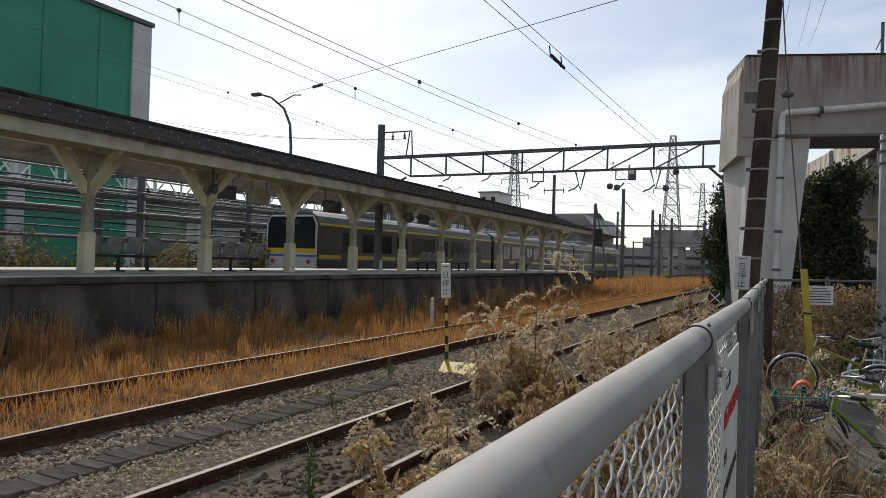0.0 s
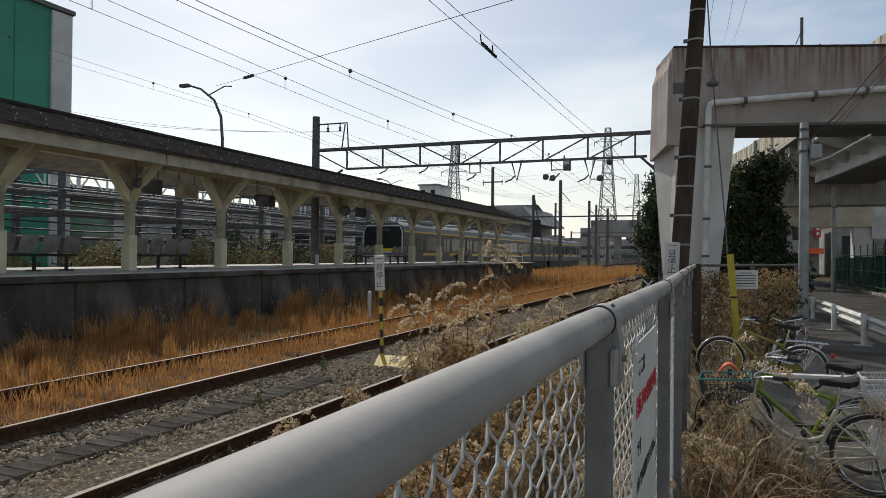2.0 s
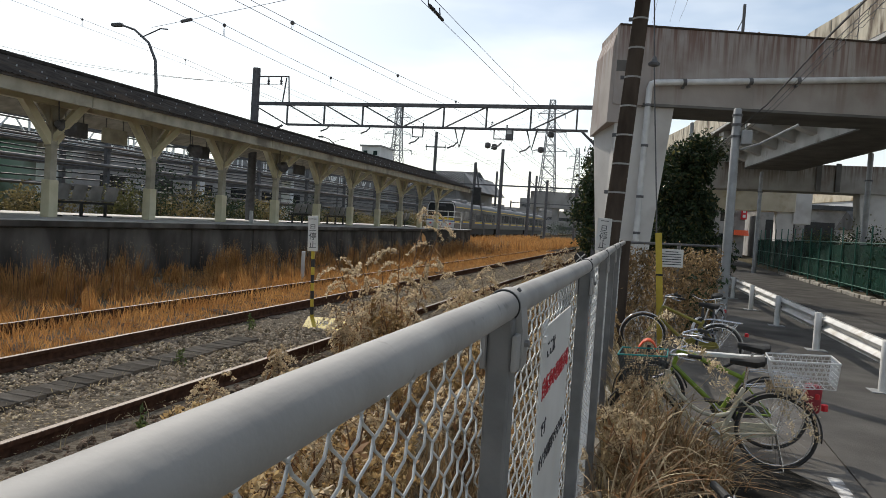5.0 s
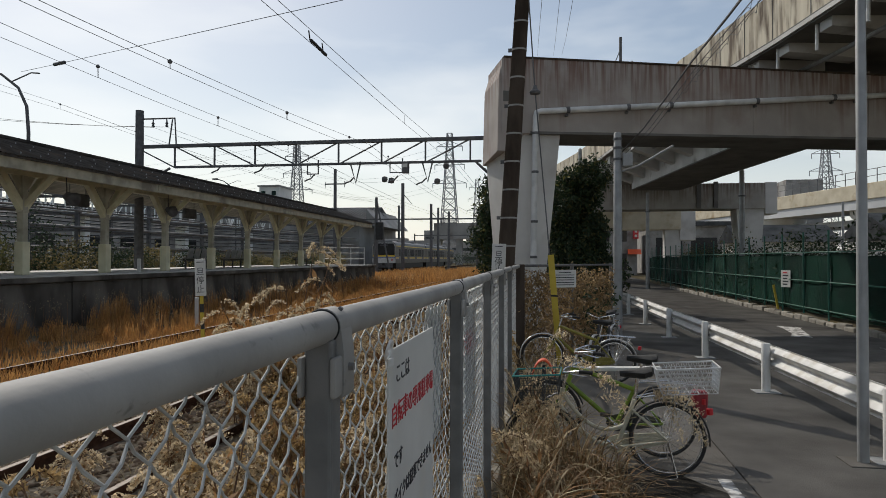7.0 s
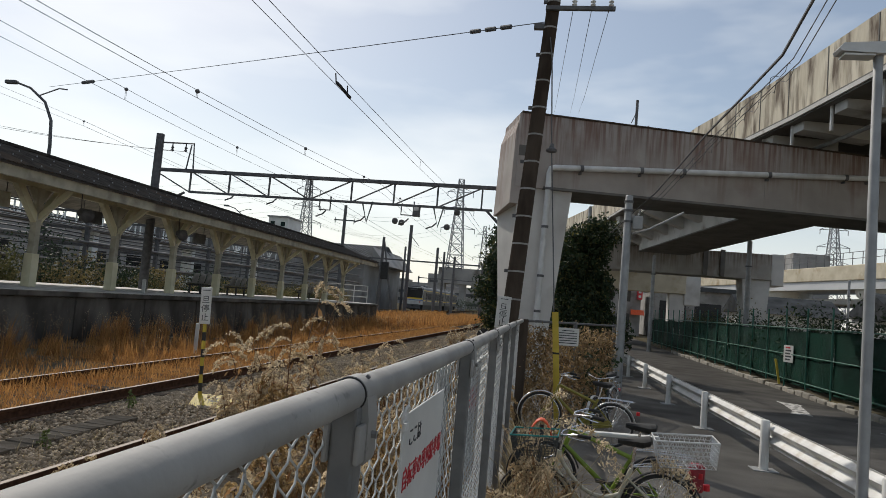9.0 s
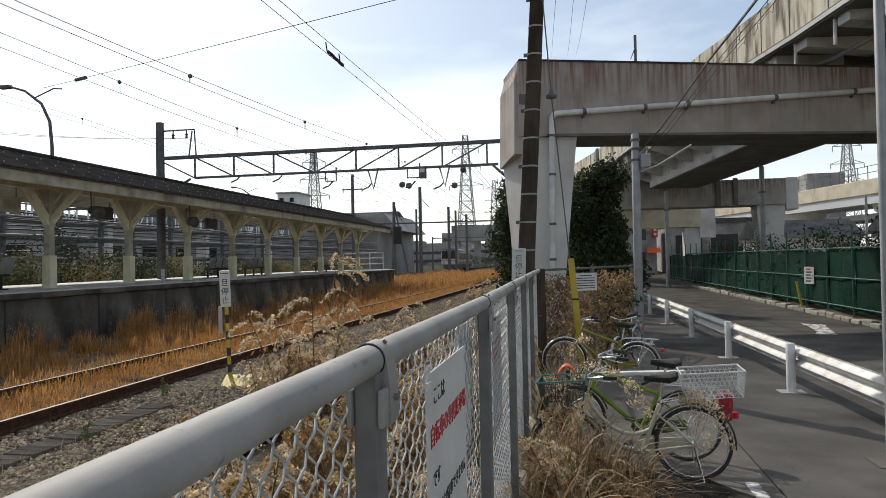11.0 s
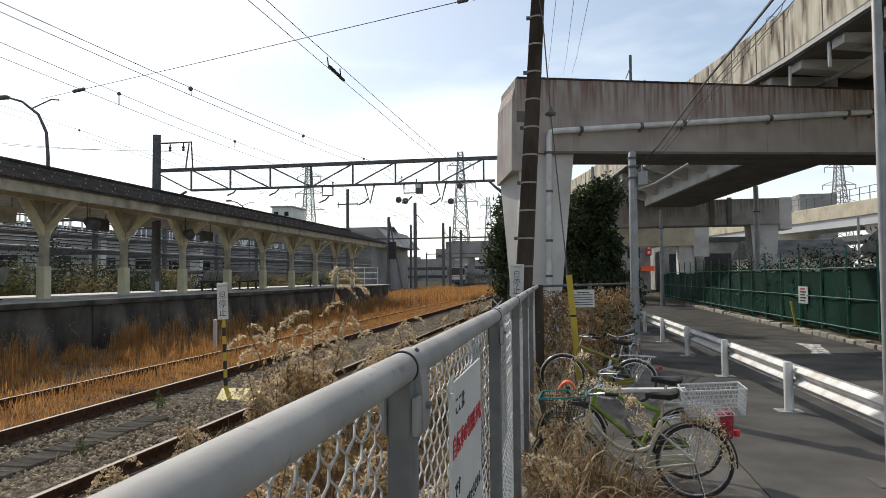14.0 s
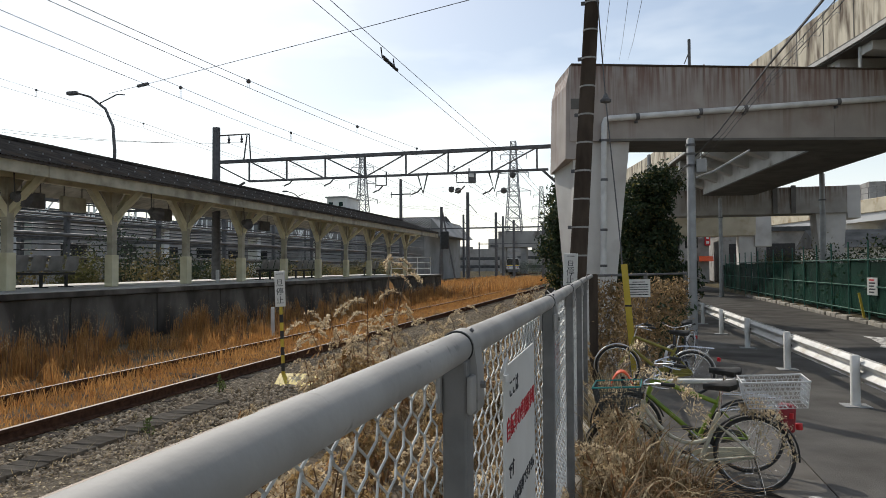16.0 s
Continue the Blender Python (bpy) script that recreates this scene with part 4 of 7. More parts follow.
def make_fence_signs():
    s = thing("parking_sign", "white plastic notice with red writing tied to the fence", "sign", pose(-0.056, 1.80, 0, 0, 0, 90))
    Shape().box(0, 0.61, -0.003, 0.003, 0.98, 1.67, c=0.002).made("board", M["sign_white"], s)
    face = pose(0, 0, 0, 90, 0, 0)
    def put(text, x, z, size, mat):
        lettering(text, size, mat, s, pose(x, -0.0042, z, 90, 0, 0))
    put("ここは", 0.15, 1.60, 0.055, M["ink"])
    put("自転車の専用駐車場", 0.31, 1.50, 0.064, M["ink_red"])
    put("です", 0.10, 1.385, 0.05, M["ink"])
    put("バイクは駐車できません", 0.31, 1.29, 0.048, M["ink"])
    Shape().ring((-0.01, -0.005, 1.675), (0, 1, 0.25), 0.022, 0.004, 18, 6).made("tie_loop", M["white_metal"], s, "white plastic tie loop", smooth=True)
    Shape().box(-0.02, 0.012, -0.012, -0.004, 1.635, 1.655, c=0.002).made("tie_clip", M["white_metal"], s)
    t = thing("notice_sheet", "faded pale sheet tied behind the wire net", "sign", pose(-0.13, 2.68, 0, 0, 0, 90))
    Shape().box(0, 0.34, -0.002, 0.002, 1.18, 1.70, c=0.001).made("sheet", M["sign_white"], t)
    for x in (0.02, 0.32):
        Shape().ring((x, -0.012, 1.715), (0, 1, 0), 0.018, 0.0035, 16, 5).made("tie_loop", M["white_metal"], t, "white plastic tie loop")
    t = thing("notice_sheet", "faded reddish sheet tied behind the wire net", "sign", pose(-0.152, 3.85, 0, 0, 0, 91))
    Shape().box(0, 0.6, -0.002, 0.002, 1.0, 1.66, c=0.001).made("sheet", M["sign_white"], t)
    Shape().box(0.08, 0.5, -0.0035, -0.0022, 1.35, 1.48).made("print", M["ink_red"], t, "faded red print")
    # white notice on the cross fence
    n = thing("fence_notice", "white printed notice on the rusty cross fence", "sign", pose(0.33, 12.05, 0, 0, 0, 30))
    Shape().box(0, 0.44, -0.006, 0.0, 1.40, 1.70, c=0.003).made("sheet", M["sign_white"], n)
    for k in range(6):
        z = 1.655 - 0.042 * k
        Shape().box(0.1 if k == 0 else 0.04, 0.34 if k == 0 else 0.40, -0.008, -0.0065, z - 0.007, z + 0.007).made("print_bar", M["ink"], n)
    y = thing("yellow_post", "leaning yellow painted steel post by the cross fence", "post")
    Shape().prism([(0.235, 1.95), (0.335, 1.96), (0.50, 0.0), (0.40, 0.0)], "y", 11.62, 11.68).made("post", M["yellow"], y)
    Shape().prism([(0.286, 1.30), (0.396, 1.30), (0.40, 1.27), (0.29, 1.27)], "y", 11.612, 11.69).made("strap", M["black"], y)


def stop_sign(name, m, label, with_post, half=0.12, size=0.145):
    s = thing(name, label, "railway sign", m, group="stop signs")
    Shape().box(-half, half, -0.012, 0.012, 1.14, 1.70, c=0.006).made("board", M["sign_white"], s, "white board")
    for k, ch in enumerate("一旦停止"):
        lettering(ch, size, M["ink"], s, pose(0, -0.0135, 1.64 - 0.135 * k, 90, 0, 0))
    if with_post:
        for k in range(9):
            z = 0.0 + k * 0.127
            Shape().box(-0.024, 0.024, 0.0125, 0.0605, z, z + 0.1268).made("post_band", M["black"] if k % 2 else M["yellow"], s, "black band" if k % 2 else "yellow band")
        Shape().box(-0.025, 0.025, 0.0125, 0.06, 1.145, 1.66).made("post_top", M["steel_dark"], s)
    return s


def make_track_signs():
    stop_sign("stop_sign", pose(-4.90, 9.95, 0.18, 0, -2, 14), "white stop board on a yellow and black banded post", True, 0.08, 0.125)
    b = stop_sign("stop_sign", pose(-0.66, 12.2, 0.45, 0, 2, 0), "white stop board beside the dark utility pole", False)
    Shape().box(-0.02, 0.02, 0.0125, 0.05, -0.45, 1.66).made("post", M["steel_dark"], b)
    p = thing("yellow_board", "yellow board with black lettering lying on the ballast", "sign", pose(-4.62, 9.9, 0.19, -62, 0, 8))
    Shape().box(-0.34, 0.34, -0.01, 0.01, -0.16, 0.16, c=0.004).made("board", M["yellow"], p)
    lettering("停止", 0.16, M["ink"], p, pose(0.05, -0.0115, 0, 90, 0, 0))
    q = thing("white_marker", "small white marker post in the orange grass", "marker", pose(-8.6, 16.5, 0.1))
    Shape().box(-0.05, 0.05, -0.02, 0.02, 0, 0.8, c=0.01).made("board", M["sign_white"], q)
    q = thing("white_marker", "small white marker post on the platform edge", "marker", pose(-12.46, 20.0, 1.45))
    Shape().box(-0.06, 0.06, -0.02, 0.02, 0, 0.42, c=0.01).made("board", M["sign_white"], q)
    w = thing("cross_marker", "round dark marker with a white cross beside the track", "railway sign", pose(-1.9, 22.0, 0.1))
    Shape().tube([(0, 0, 0), (0, 0, 0.9)], 0.03, 8).made("post", M["steel_dark"], w)
    Shape().tube([(0, -0.05, 0.95), (0, -0.02, 0.95)], 0.2, 20).made("disc", M["black"], w)
    for a in (45, -45):
        d = Vector((math.cos(radians(a)), 0, math.sin(radians(a)))) * 0.18
        Shape().tube([(-d.x, -0.055, 0.95 - d.z), (d.x, -0.055, 0.95 + d.z)], 0.022, 6).made("bar", M["white_metal"], w)


# ---- guard rail, lamps, poles ----
def make_guard_rail():
    g = thing("guard_rail", "white painted steel guard rail along the road", "guard rail", pose(3.31, 10.63, 0, 0, 0, 2.02), kind="structure")
    prof = []
    for k in range(17):
        z = 0.31 + 0.35 * k / 16
        prof.append((0.10 + 0.04 * math.cos(2 * math.pi * (k / 16) * 2) * (1 if 0 < k < 16 else 0.4), z))
    outline = prof + [(x + 0.006, z) for x, z in reversed(prof)]
    step = 3.42
    for k in range(-3, 11):
        y = step * k
        Shape().prism(outline, "y", y + 0.004, y + step + 0.10).made("rail_beam", M["white_paint"], g, "corrugated white rail", smooth=True)
        p = Shape().lathe((0, y, 0), [(0.062, 0), (0.062, 0.68), (0.052, 0.695), (0.02, 0.70)], 16).made("post", M["white_paint"], g, "white round post", smooth=True)
        Shape().box(-0.17, 0.17, y - 0.14, y + 0.14, 0.002, 0.016, c=0.004).made("base_plate", M["pole_grey"], p)
        Shape().box(0.05, 0.075, y + 0.02, y + 0.10, 0.40, 0.58, c=0.004).made("bracket", M["steel_dark"], p)
        for z in (0.44, 0.57):
            Shape().tube([(0.045, y + 0.07, z), (0.098, y + 0.07, z)], 0.016, 6).made("bolt", M["steel_dark"], p)
        for dy in (0.14, 0.22):
            for z in (0.44, 0.57):
                Shape().tube([(0.055, y + dy, z), (0.085, y + dy, z)], 0.013, 6).made("lap_bolt", M["steel_dark"], p)


def make_poles():
    l = thing("street_pole", "plain grey steel pole with cable clamps beside the path", "pole", pose(1.75, 16.1, 0))
    Shape().lathe((0, 0, 0), [(0.10, 0), (0.098, 1.5), (0.085, 4.7), (0.07, 4.72)], 20).made("shaft", M["pole_grey"], l, smooth=True)
    Shape().box(-0.3, 0.3, -0.3, 0.3, 0.0, 0.02, c=0.005).made("base_plate", M["kerb"], l)
    for z in (4.1, 4.35, 4.55):
        Shape().tube([(0, 0, z), (0, 0, z + 0.05)], 0.105, 14).made("clamp", M["steel_dark"], l)
    Shape().box(0.1, 0.32, -0.14, 0.02, 3.95, 4.25, c=0.02).made("junction_box", M["pole_grey"], l)
    # conduit along the viaduct's underside, added here as a pole arm
    Shape().tube([(0.1, 0, 3.85), (0.5, 0.1, 4.0), (1.25, 0.3, 4.45)], 0.026, 8).made("arm", M["pole_grey"], l)
    k = thing("street_lamp", "slim grey street lamp with a flat lantern", "street lamp", pose(3.17, 7.15, 0))
    Shape().lathe((0, 0, 0), [(0.052, 0), (0.05, 1.0), (0.042, 4.7), (0.02, 4.74)], 16).made("shaft", M["pole_grey"], k, smooth=True)
    Shape().box(-0.17, 0.17, -0.17, 0.17, 0.002, 0.014, c=0.004).made("base_plate", M["asphalt_path"], k)
    Shape().prism([(0.04, 4.66), (-0.36, 4.68), (-0.38, 4.71), (-0.34, 4.76), (0.04, 4.78)], "y", -0.09, 0.09).made("lantern", M["white_metal"], k)
    Shape().box(-0.33, -0.05, -0.075, 0.075, 4.645, 4.665).made("lens", M["sign_white"], k)

    u = thing("utility_pole", "dark leaning utility pole with metal bands and crossarm", "utility pole", pose(-0.62, 12.55, 0))
    lean = 0.062
    Shape().tube([(lean * z - 0.0, 0, z) for z in (0.0, 2, 4, 6, 8.0)], 0.165, 18, 0.115).made("shaft", M["pole_dark"], u, smooth=True)
    for j in range(13):
        z = 1.6 + 0.5 * j
        r = 0.165 - 0.05 * z / 8 + 0.006
        b = Shape().tube([(lean * z, 0, z), (lean * z, 0, z + 0.03)], r, 18).made("band", M["galv"], u, "thin steel band")
        if j % 2 == 0:
            Shape().box(lean * z - r - 0.06, lean * z - r + 0.02, -0.02, 0.02, z - 0.01, z + 0.05).made("lug", M["steel_dark"], u)
    Shape().box(lean * 7.4 - 0.12, lean * 7.4 + 1.12, -0.19, -0.12, 7.40, 7.48, c=0.01).made("crossarm", M["steel_dark"], u)
    for x in (0.85, 1.18, 1.5):
        Shape().lathe((x, -0.15, 7.48), [(0.03, 0), (0.05, 0.03), (0.03, 0.06), (0.05, 0.09), (0.02, 0.13)], 10).made("insulator", M["white_metal"], u)
    Shape().box(lean * 7.5 - 0.32, lean * 7.5 - 0.1, -0.05, 0.05, 7.1, 7.2).made("wire_clamp", M["steel_dark"], u)
    Shape().tube([(0.46, -0.14, 6.9), (0.52, -0.12, 6.5), (0.63, -0.1, 4.85), (0.85, -0.05, 2.35), (1.0, 0, 0.0)], 0.012, 6).made("guy_wire", M["steel_dark"], u)
    Shape().lathe((0.63, -0.1, 4.78), [(0.02, 0), (0.09, 0.02), (0.10, 0.06), (0.05, 0.1), (0.03, 0.17)], 12).made("guy_insulator", M["steel_dark"], u)

    for x, y, h, r in ((1.62, 35, 7.3, 0.11), (6.14, 45, 6.0, 0.13), (9.0, 34.2, 6.0, 0.14), (24.0, 62, 6.6, 0.12)):
        p = thing("roadside_pole", "plain grey roadside pole", "pole", pose(x, y, 0), group="roadside poles")
        Shape().lathe((0, 0, 0), [(r, 0), (r * 0.8, h), (r * 0.3, h + 0.05)], 12).made("shaft", M["pole_grey"], p, smooth=True)
        Shape().tube([(0, 0, h * 0.8), (0, 0, h * 0.8 + 0.06)], r + 0.02, 12).made("band", M["steel_dark"], p)


# ---- catenary ----
def make_gantry():
    g = thing("catenary_gantry", "dark steel lattice gantry over the railway tracks", "gantry", kind="structure")
    y, x0, x1, zt, zb = 26.0, -16.35, -1.75, 6.42, 5.52
    for x in (x0, x1):
        Shape().lathe((x, y, 0), [(0.19, 0), (0.16, 7.9 if x == x0 else 6.6)], 14).made("mast", M["steel_dark"], g, "dark round mast")
    Shape().box(x0, x1, y - 0.07, y + 0.07, zt - 0.075, zt + 0.065, c=0.01).made("chord", M["steel_dark"], g)
    Shape().box(x0 + 1.56, x1 - 0.6, y - 0.05, y + 0.05, zb - 0.01, zb + 0.08, c=0.01).made("chord", M["steel_dark"], g)
    st = 1.717
    for i in range(8):
        x = x0 + 1.56 + i * st
        Shape().box(x - 0.03, x + 0.03, y - 0.03, y + 0.03, zb, zt).made("upright", M["steel_dark"], g)
        a, b = ((x - st + 0.06, zt - 0.05), (x - 0.05, zb + 0.05)) if i < 4 else ((x - st + 0.06, zb + 0.05), (x - 0.05, zt - 0.05))
        Shape().tube([(a[0], y, a[1]), (b[0], y, b[1])], 0.03, 6).made("diagonal", M["steel_dark"], g)
    Shape().tube([(x0 + 0.15, y, 4.9), (x0 + 1.35, y, zb)], 0.05, 6).made("knee_brace", M["steel_dark"], g)
    Shape().tube([(x1 - 0.15, y, 4.9), (x1 - 0.8, y, zb)], 0.05, 6).made("knee_brace", M["steel_dark"], g)
    # frame for feeder wires at the mast top
    fr = Shape()
    fr.tube([(x0, y, 7.55), (x0 + 1.55, y, 7.55), (x0 + 1.62, y, 6.45)], 0.035, 6)
    fr.tube([(x0 + 1.45, y, 7.5), (x0 + 1.3, y, 6.45)], 0.03, 6)
    fr.made("feeder_frame", M["steel_dark"], g)
    for x in (-15.75, -15.15):
        Shape().lathe((x, y, 7.2), [(0.03, 0), (0.07, 0.04), (0.03, 0.1), (0.07, 0.15), (0.03, 0.2), (0.02, 0.34)], 10).made("insulator", M["steel_dark"], g)
    # hangers
    for xa, xb in ((-9.18, -8.74), (-5.87, -5.38)):
        h = Shape()
        h.tube([(xa, y, zb), (xa, y, zb - 0.34), (xb, y, zb - 0.34), (xb, y, zb + 0.2)], 0.03, 6)
        h.made("hanger", M["steel_dark"], g)
    for x in (-7.23, -4.40):
        h = Shape()
        h.tube([(x - 0.2, y, zb), (x, y, zb - 0.72), (x + 0.2, y, zb + 0.1)], 0.035, 6)
        h.made("hanger", M["steel_dark"], g)
    for x, z in ((-9.1, 4.95), (-7.5, 4.82), (-5.75, 4.85), (-4.65, 4.75), (-13.0, 5.35), (-11.2, 5.3)):
        Shape().tube([(x - 0.2, y, z - 0.05), (x - 0.1, y, z), (x + 0.05, y, z + 0.05), (x + 0.2, y, z + 0.2)], 0.03, 8).made("insulator", M["steel_dark"], g)
    for x, z in ((-6.18, 4.97), (-5.91, 4.92), (-4.10, 4.86), (-3.75, 5.45)):
        Shape().lathe((x, y + 0.4, z), [(0.02, -0.12), (0.10, -0.09), (0.125, 0), (0.10, 0.09), (0.02, 0.12)], 10).made("weight_ball", M["steel_dark"], g)
    Shape().box(-5.40, -5.13, y - 0.1, y + 0.1, 5.14, 5.58, c=0.02).made("signal_plate", M["steel_dark"], g)
    Shape().box(-5.36, -5.17, y - 0.115, y - 0.1, 5.36, 5.50).made("plate_mark", M["sign_white"], g)

    w = thing("overhead_wires", "thin dark overhead wires above the tracks", "wires", kind="structure")
    def line(pts, r=0.006):
        Shape().tube(pts, r, 5).made("wire", M["steel_dark"], w)
    # each line: plan x, heights of the carrier and of the wire under it along the way
    ways = [(-24, 2), (-12, 1), (1, 0), (8, 0), (12, 0), (18, 0), (26, 0)]
    for x, top, low in ((-3.6, (6.1, 5.75, 5.58, 5.60, 5.65, 5.73, 5.95), (5.6, 5.4, 5.36, 5.40, 5.43, 5.48, 5.66)),
                        (-6.7, (6.1, 5.55, 5.36, 5.43, 5.55, 5.80, 6.28), (5.7, 5.35, 5.25, 5.31, 5.41, 5.60, 5.98)),
                        (-9.9, (6.9, 6.6, 6.42, 6.35, 6.29, 6.21, 6.32), (6.5, 6.3, 6.12, 6.07, 6.02, 5.95, 6.02)),
                        (-19.8, (8.9, 8.7, 8.5, 8.42, 8.38, 8.32, 8.24), (8.6, 8.4, 8.2, 8.12, 8.10, 8.06, 8.03))):
        ys = [q[0] for q in ways]
        def height(row, yy):
            return float(np.interp(yy, ys, row))
        for row, r in ((top, 0.0058), (low, 0.0052)):
            pts = [(x, yy, height(row, yy)) for yy in np.linspace(-24, 26, 51)]
            for _ in range(6):
                pts = [pts[0]] + [(x, pts[k][1], (pts[k - 1][2] + 2 * pts[k][2] + pts[k + 1][2]) / 4) for k in range(1, 50)] + [pts[-1]]
            line(pts, r)
        for a, b in ((26, 76), (76, 130)):
            line([(x, a + (b - a) * k / 12, top[-1] - 0.55 * (1 - (2 * k / 12 - 1) ** 2)) for k in range(13)], 0.008)
            line([(x, a + (b - a) * k / 12, low[-1] - 0.45 * (1 - (2 * k / 12 - 1) ** 2)) for k in range(13)], 0.007)
        if x < -4:
            for k in range(10):
                yy = -22.2 + 5.7 * k - (0.0 if x > -8 else 3.3)
                zt, zl = height(top, yy), height(low, yy)
                Shape().tube([(x - 0.012, yy, zt), (x - 0.016, yy, zl)], 0.004, 4).made("dropper", M["steel_dark"], w)
                Shape().tube([(x + 0.012, yy, zt), (x + 0.016, yy, zl)], 0.004, 4).made("dropper", M["steel_dark"], w)
                Shape().lathe((x, yy, zt), [(0.02, -0.05), (0.042, -0.03), (0.045, 0.0), (0.02, 0.03)], 8).made("wire_clip", M["steel_dark"], w)
        else:
            Shape().tube([(x, 18.2, 5.48), (x, 18.2, 5.73)], 0.004, 4).made("dropper", M["steel_dark"], w)
    # feeders that leave the mast frame towards the works
    for x, z, x2, z2 in ((-15.75, 7.2, -36.0, 10.26), (-15.15, 7.2, -36.2, 10.05)):
        a, b = Vector((x, 26.0, z)), Vector((x2, 30.0, z2))
        line([a.lerp(b, k / 8) - Vector((0, 0, 0.35 * (1 - (2 * k / 8 - 1) ** 2))) for k in range(9)], 0.009)
        line([(x, 26, z), (x, 50, z - 0.4), (x, 76, z)])
    # section insulators on the near wire
    for y0, y1, z in ((11.0, 11.25, 5.47), (11.3, 11.5, 5.46), (11.55, 11.75, 5.45)):
        Shape().tube([(-3.6, y0, z), (-3.6, y1, z)], 0.028, 8).made("section_insulator", M["black"], w, "black insulator")
    for yy in (10.95, 11.6):
        Shape().tube([(-3.6, yy, 5.46), (-3.6, yy - 0.06, 5.60)], 0.012, 6).made("insulator_horn", M["black"], w)
    # span wire from the utility pole to the far lamp
    a, b = Vector((-0.29, 12.5, 7.22)), Vector((-21.9, 26.1, 9.75))
    line([a.lerp(b, k / 10) - Vector((0, 0, 0.02 * (1 - (2 * k / 10 - 1) ** 2))) for k in range(11)], 0.009)
    for f in (0.03, 0.045, 0.06, 0.815, 0.83, 0.845):
        p = a.lerp(b, f) - Vector((0, 0, 0.02 * (1 - (2 * f - 1) ** 2)))
        q = a.lerp(b, f + 0.009) - Vector((0, 0, 0.02 * (1 - (2 * f + 0.018 - 1) ** 2)))
        Shape().tube([p, q], 0.045 if f < 0.5 else 0.07, 8).made("strain_insulator", M["steel_dark"], w)
    # power wires from the crossarm
    for x0, x1 in ((0.23, -1.06), (0.56, 0.3), (0.88, 1.0)):
        line([(x0, 12.4, 7.6), ((x0 + x1) / 2, 35, 12.9), (x1, 60, 19.3)], 0.007)
    # service cables over the street pole
    for k, (dx, dz, r) in enumerate(((0.0, 0.0, 0.019), (0.12, -0.04, 0.007), (0.19, -0.08, 0.007))):
        pts = [(1.70 + dx, 35.0, 5.0 + dz), (2.30 + dx, 24.0, 5.17 + dz), (2.56 + dx, 18.0, 5.16 + dz), (2.69 + dx, 15.0, 5.31 + dz), (2.73 + dx, 12.8, 5.36 + dz), (2.78 + dx, 10.6, 5.34 + dz), (2.72 + dx, 8.6, 5.21 + dz), (3.1 + dx, 5.0, 6.9 + dz), (3.4 + dx, 2.0, 8.4 + dz)]
        line(pts, r)
        if k:
            coil = [Vector(pts[3]).lerp(Vector(pts[6]), j / 50) + Vector((0.03 * math.sin(j * 1.1), 0, 0.04 * math.cos(j * 1.7) - 0.02 * k)) for j in range(51)]
            line(coil, 0.004)


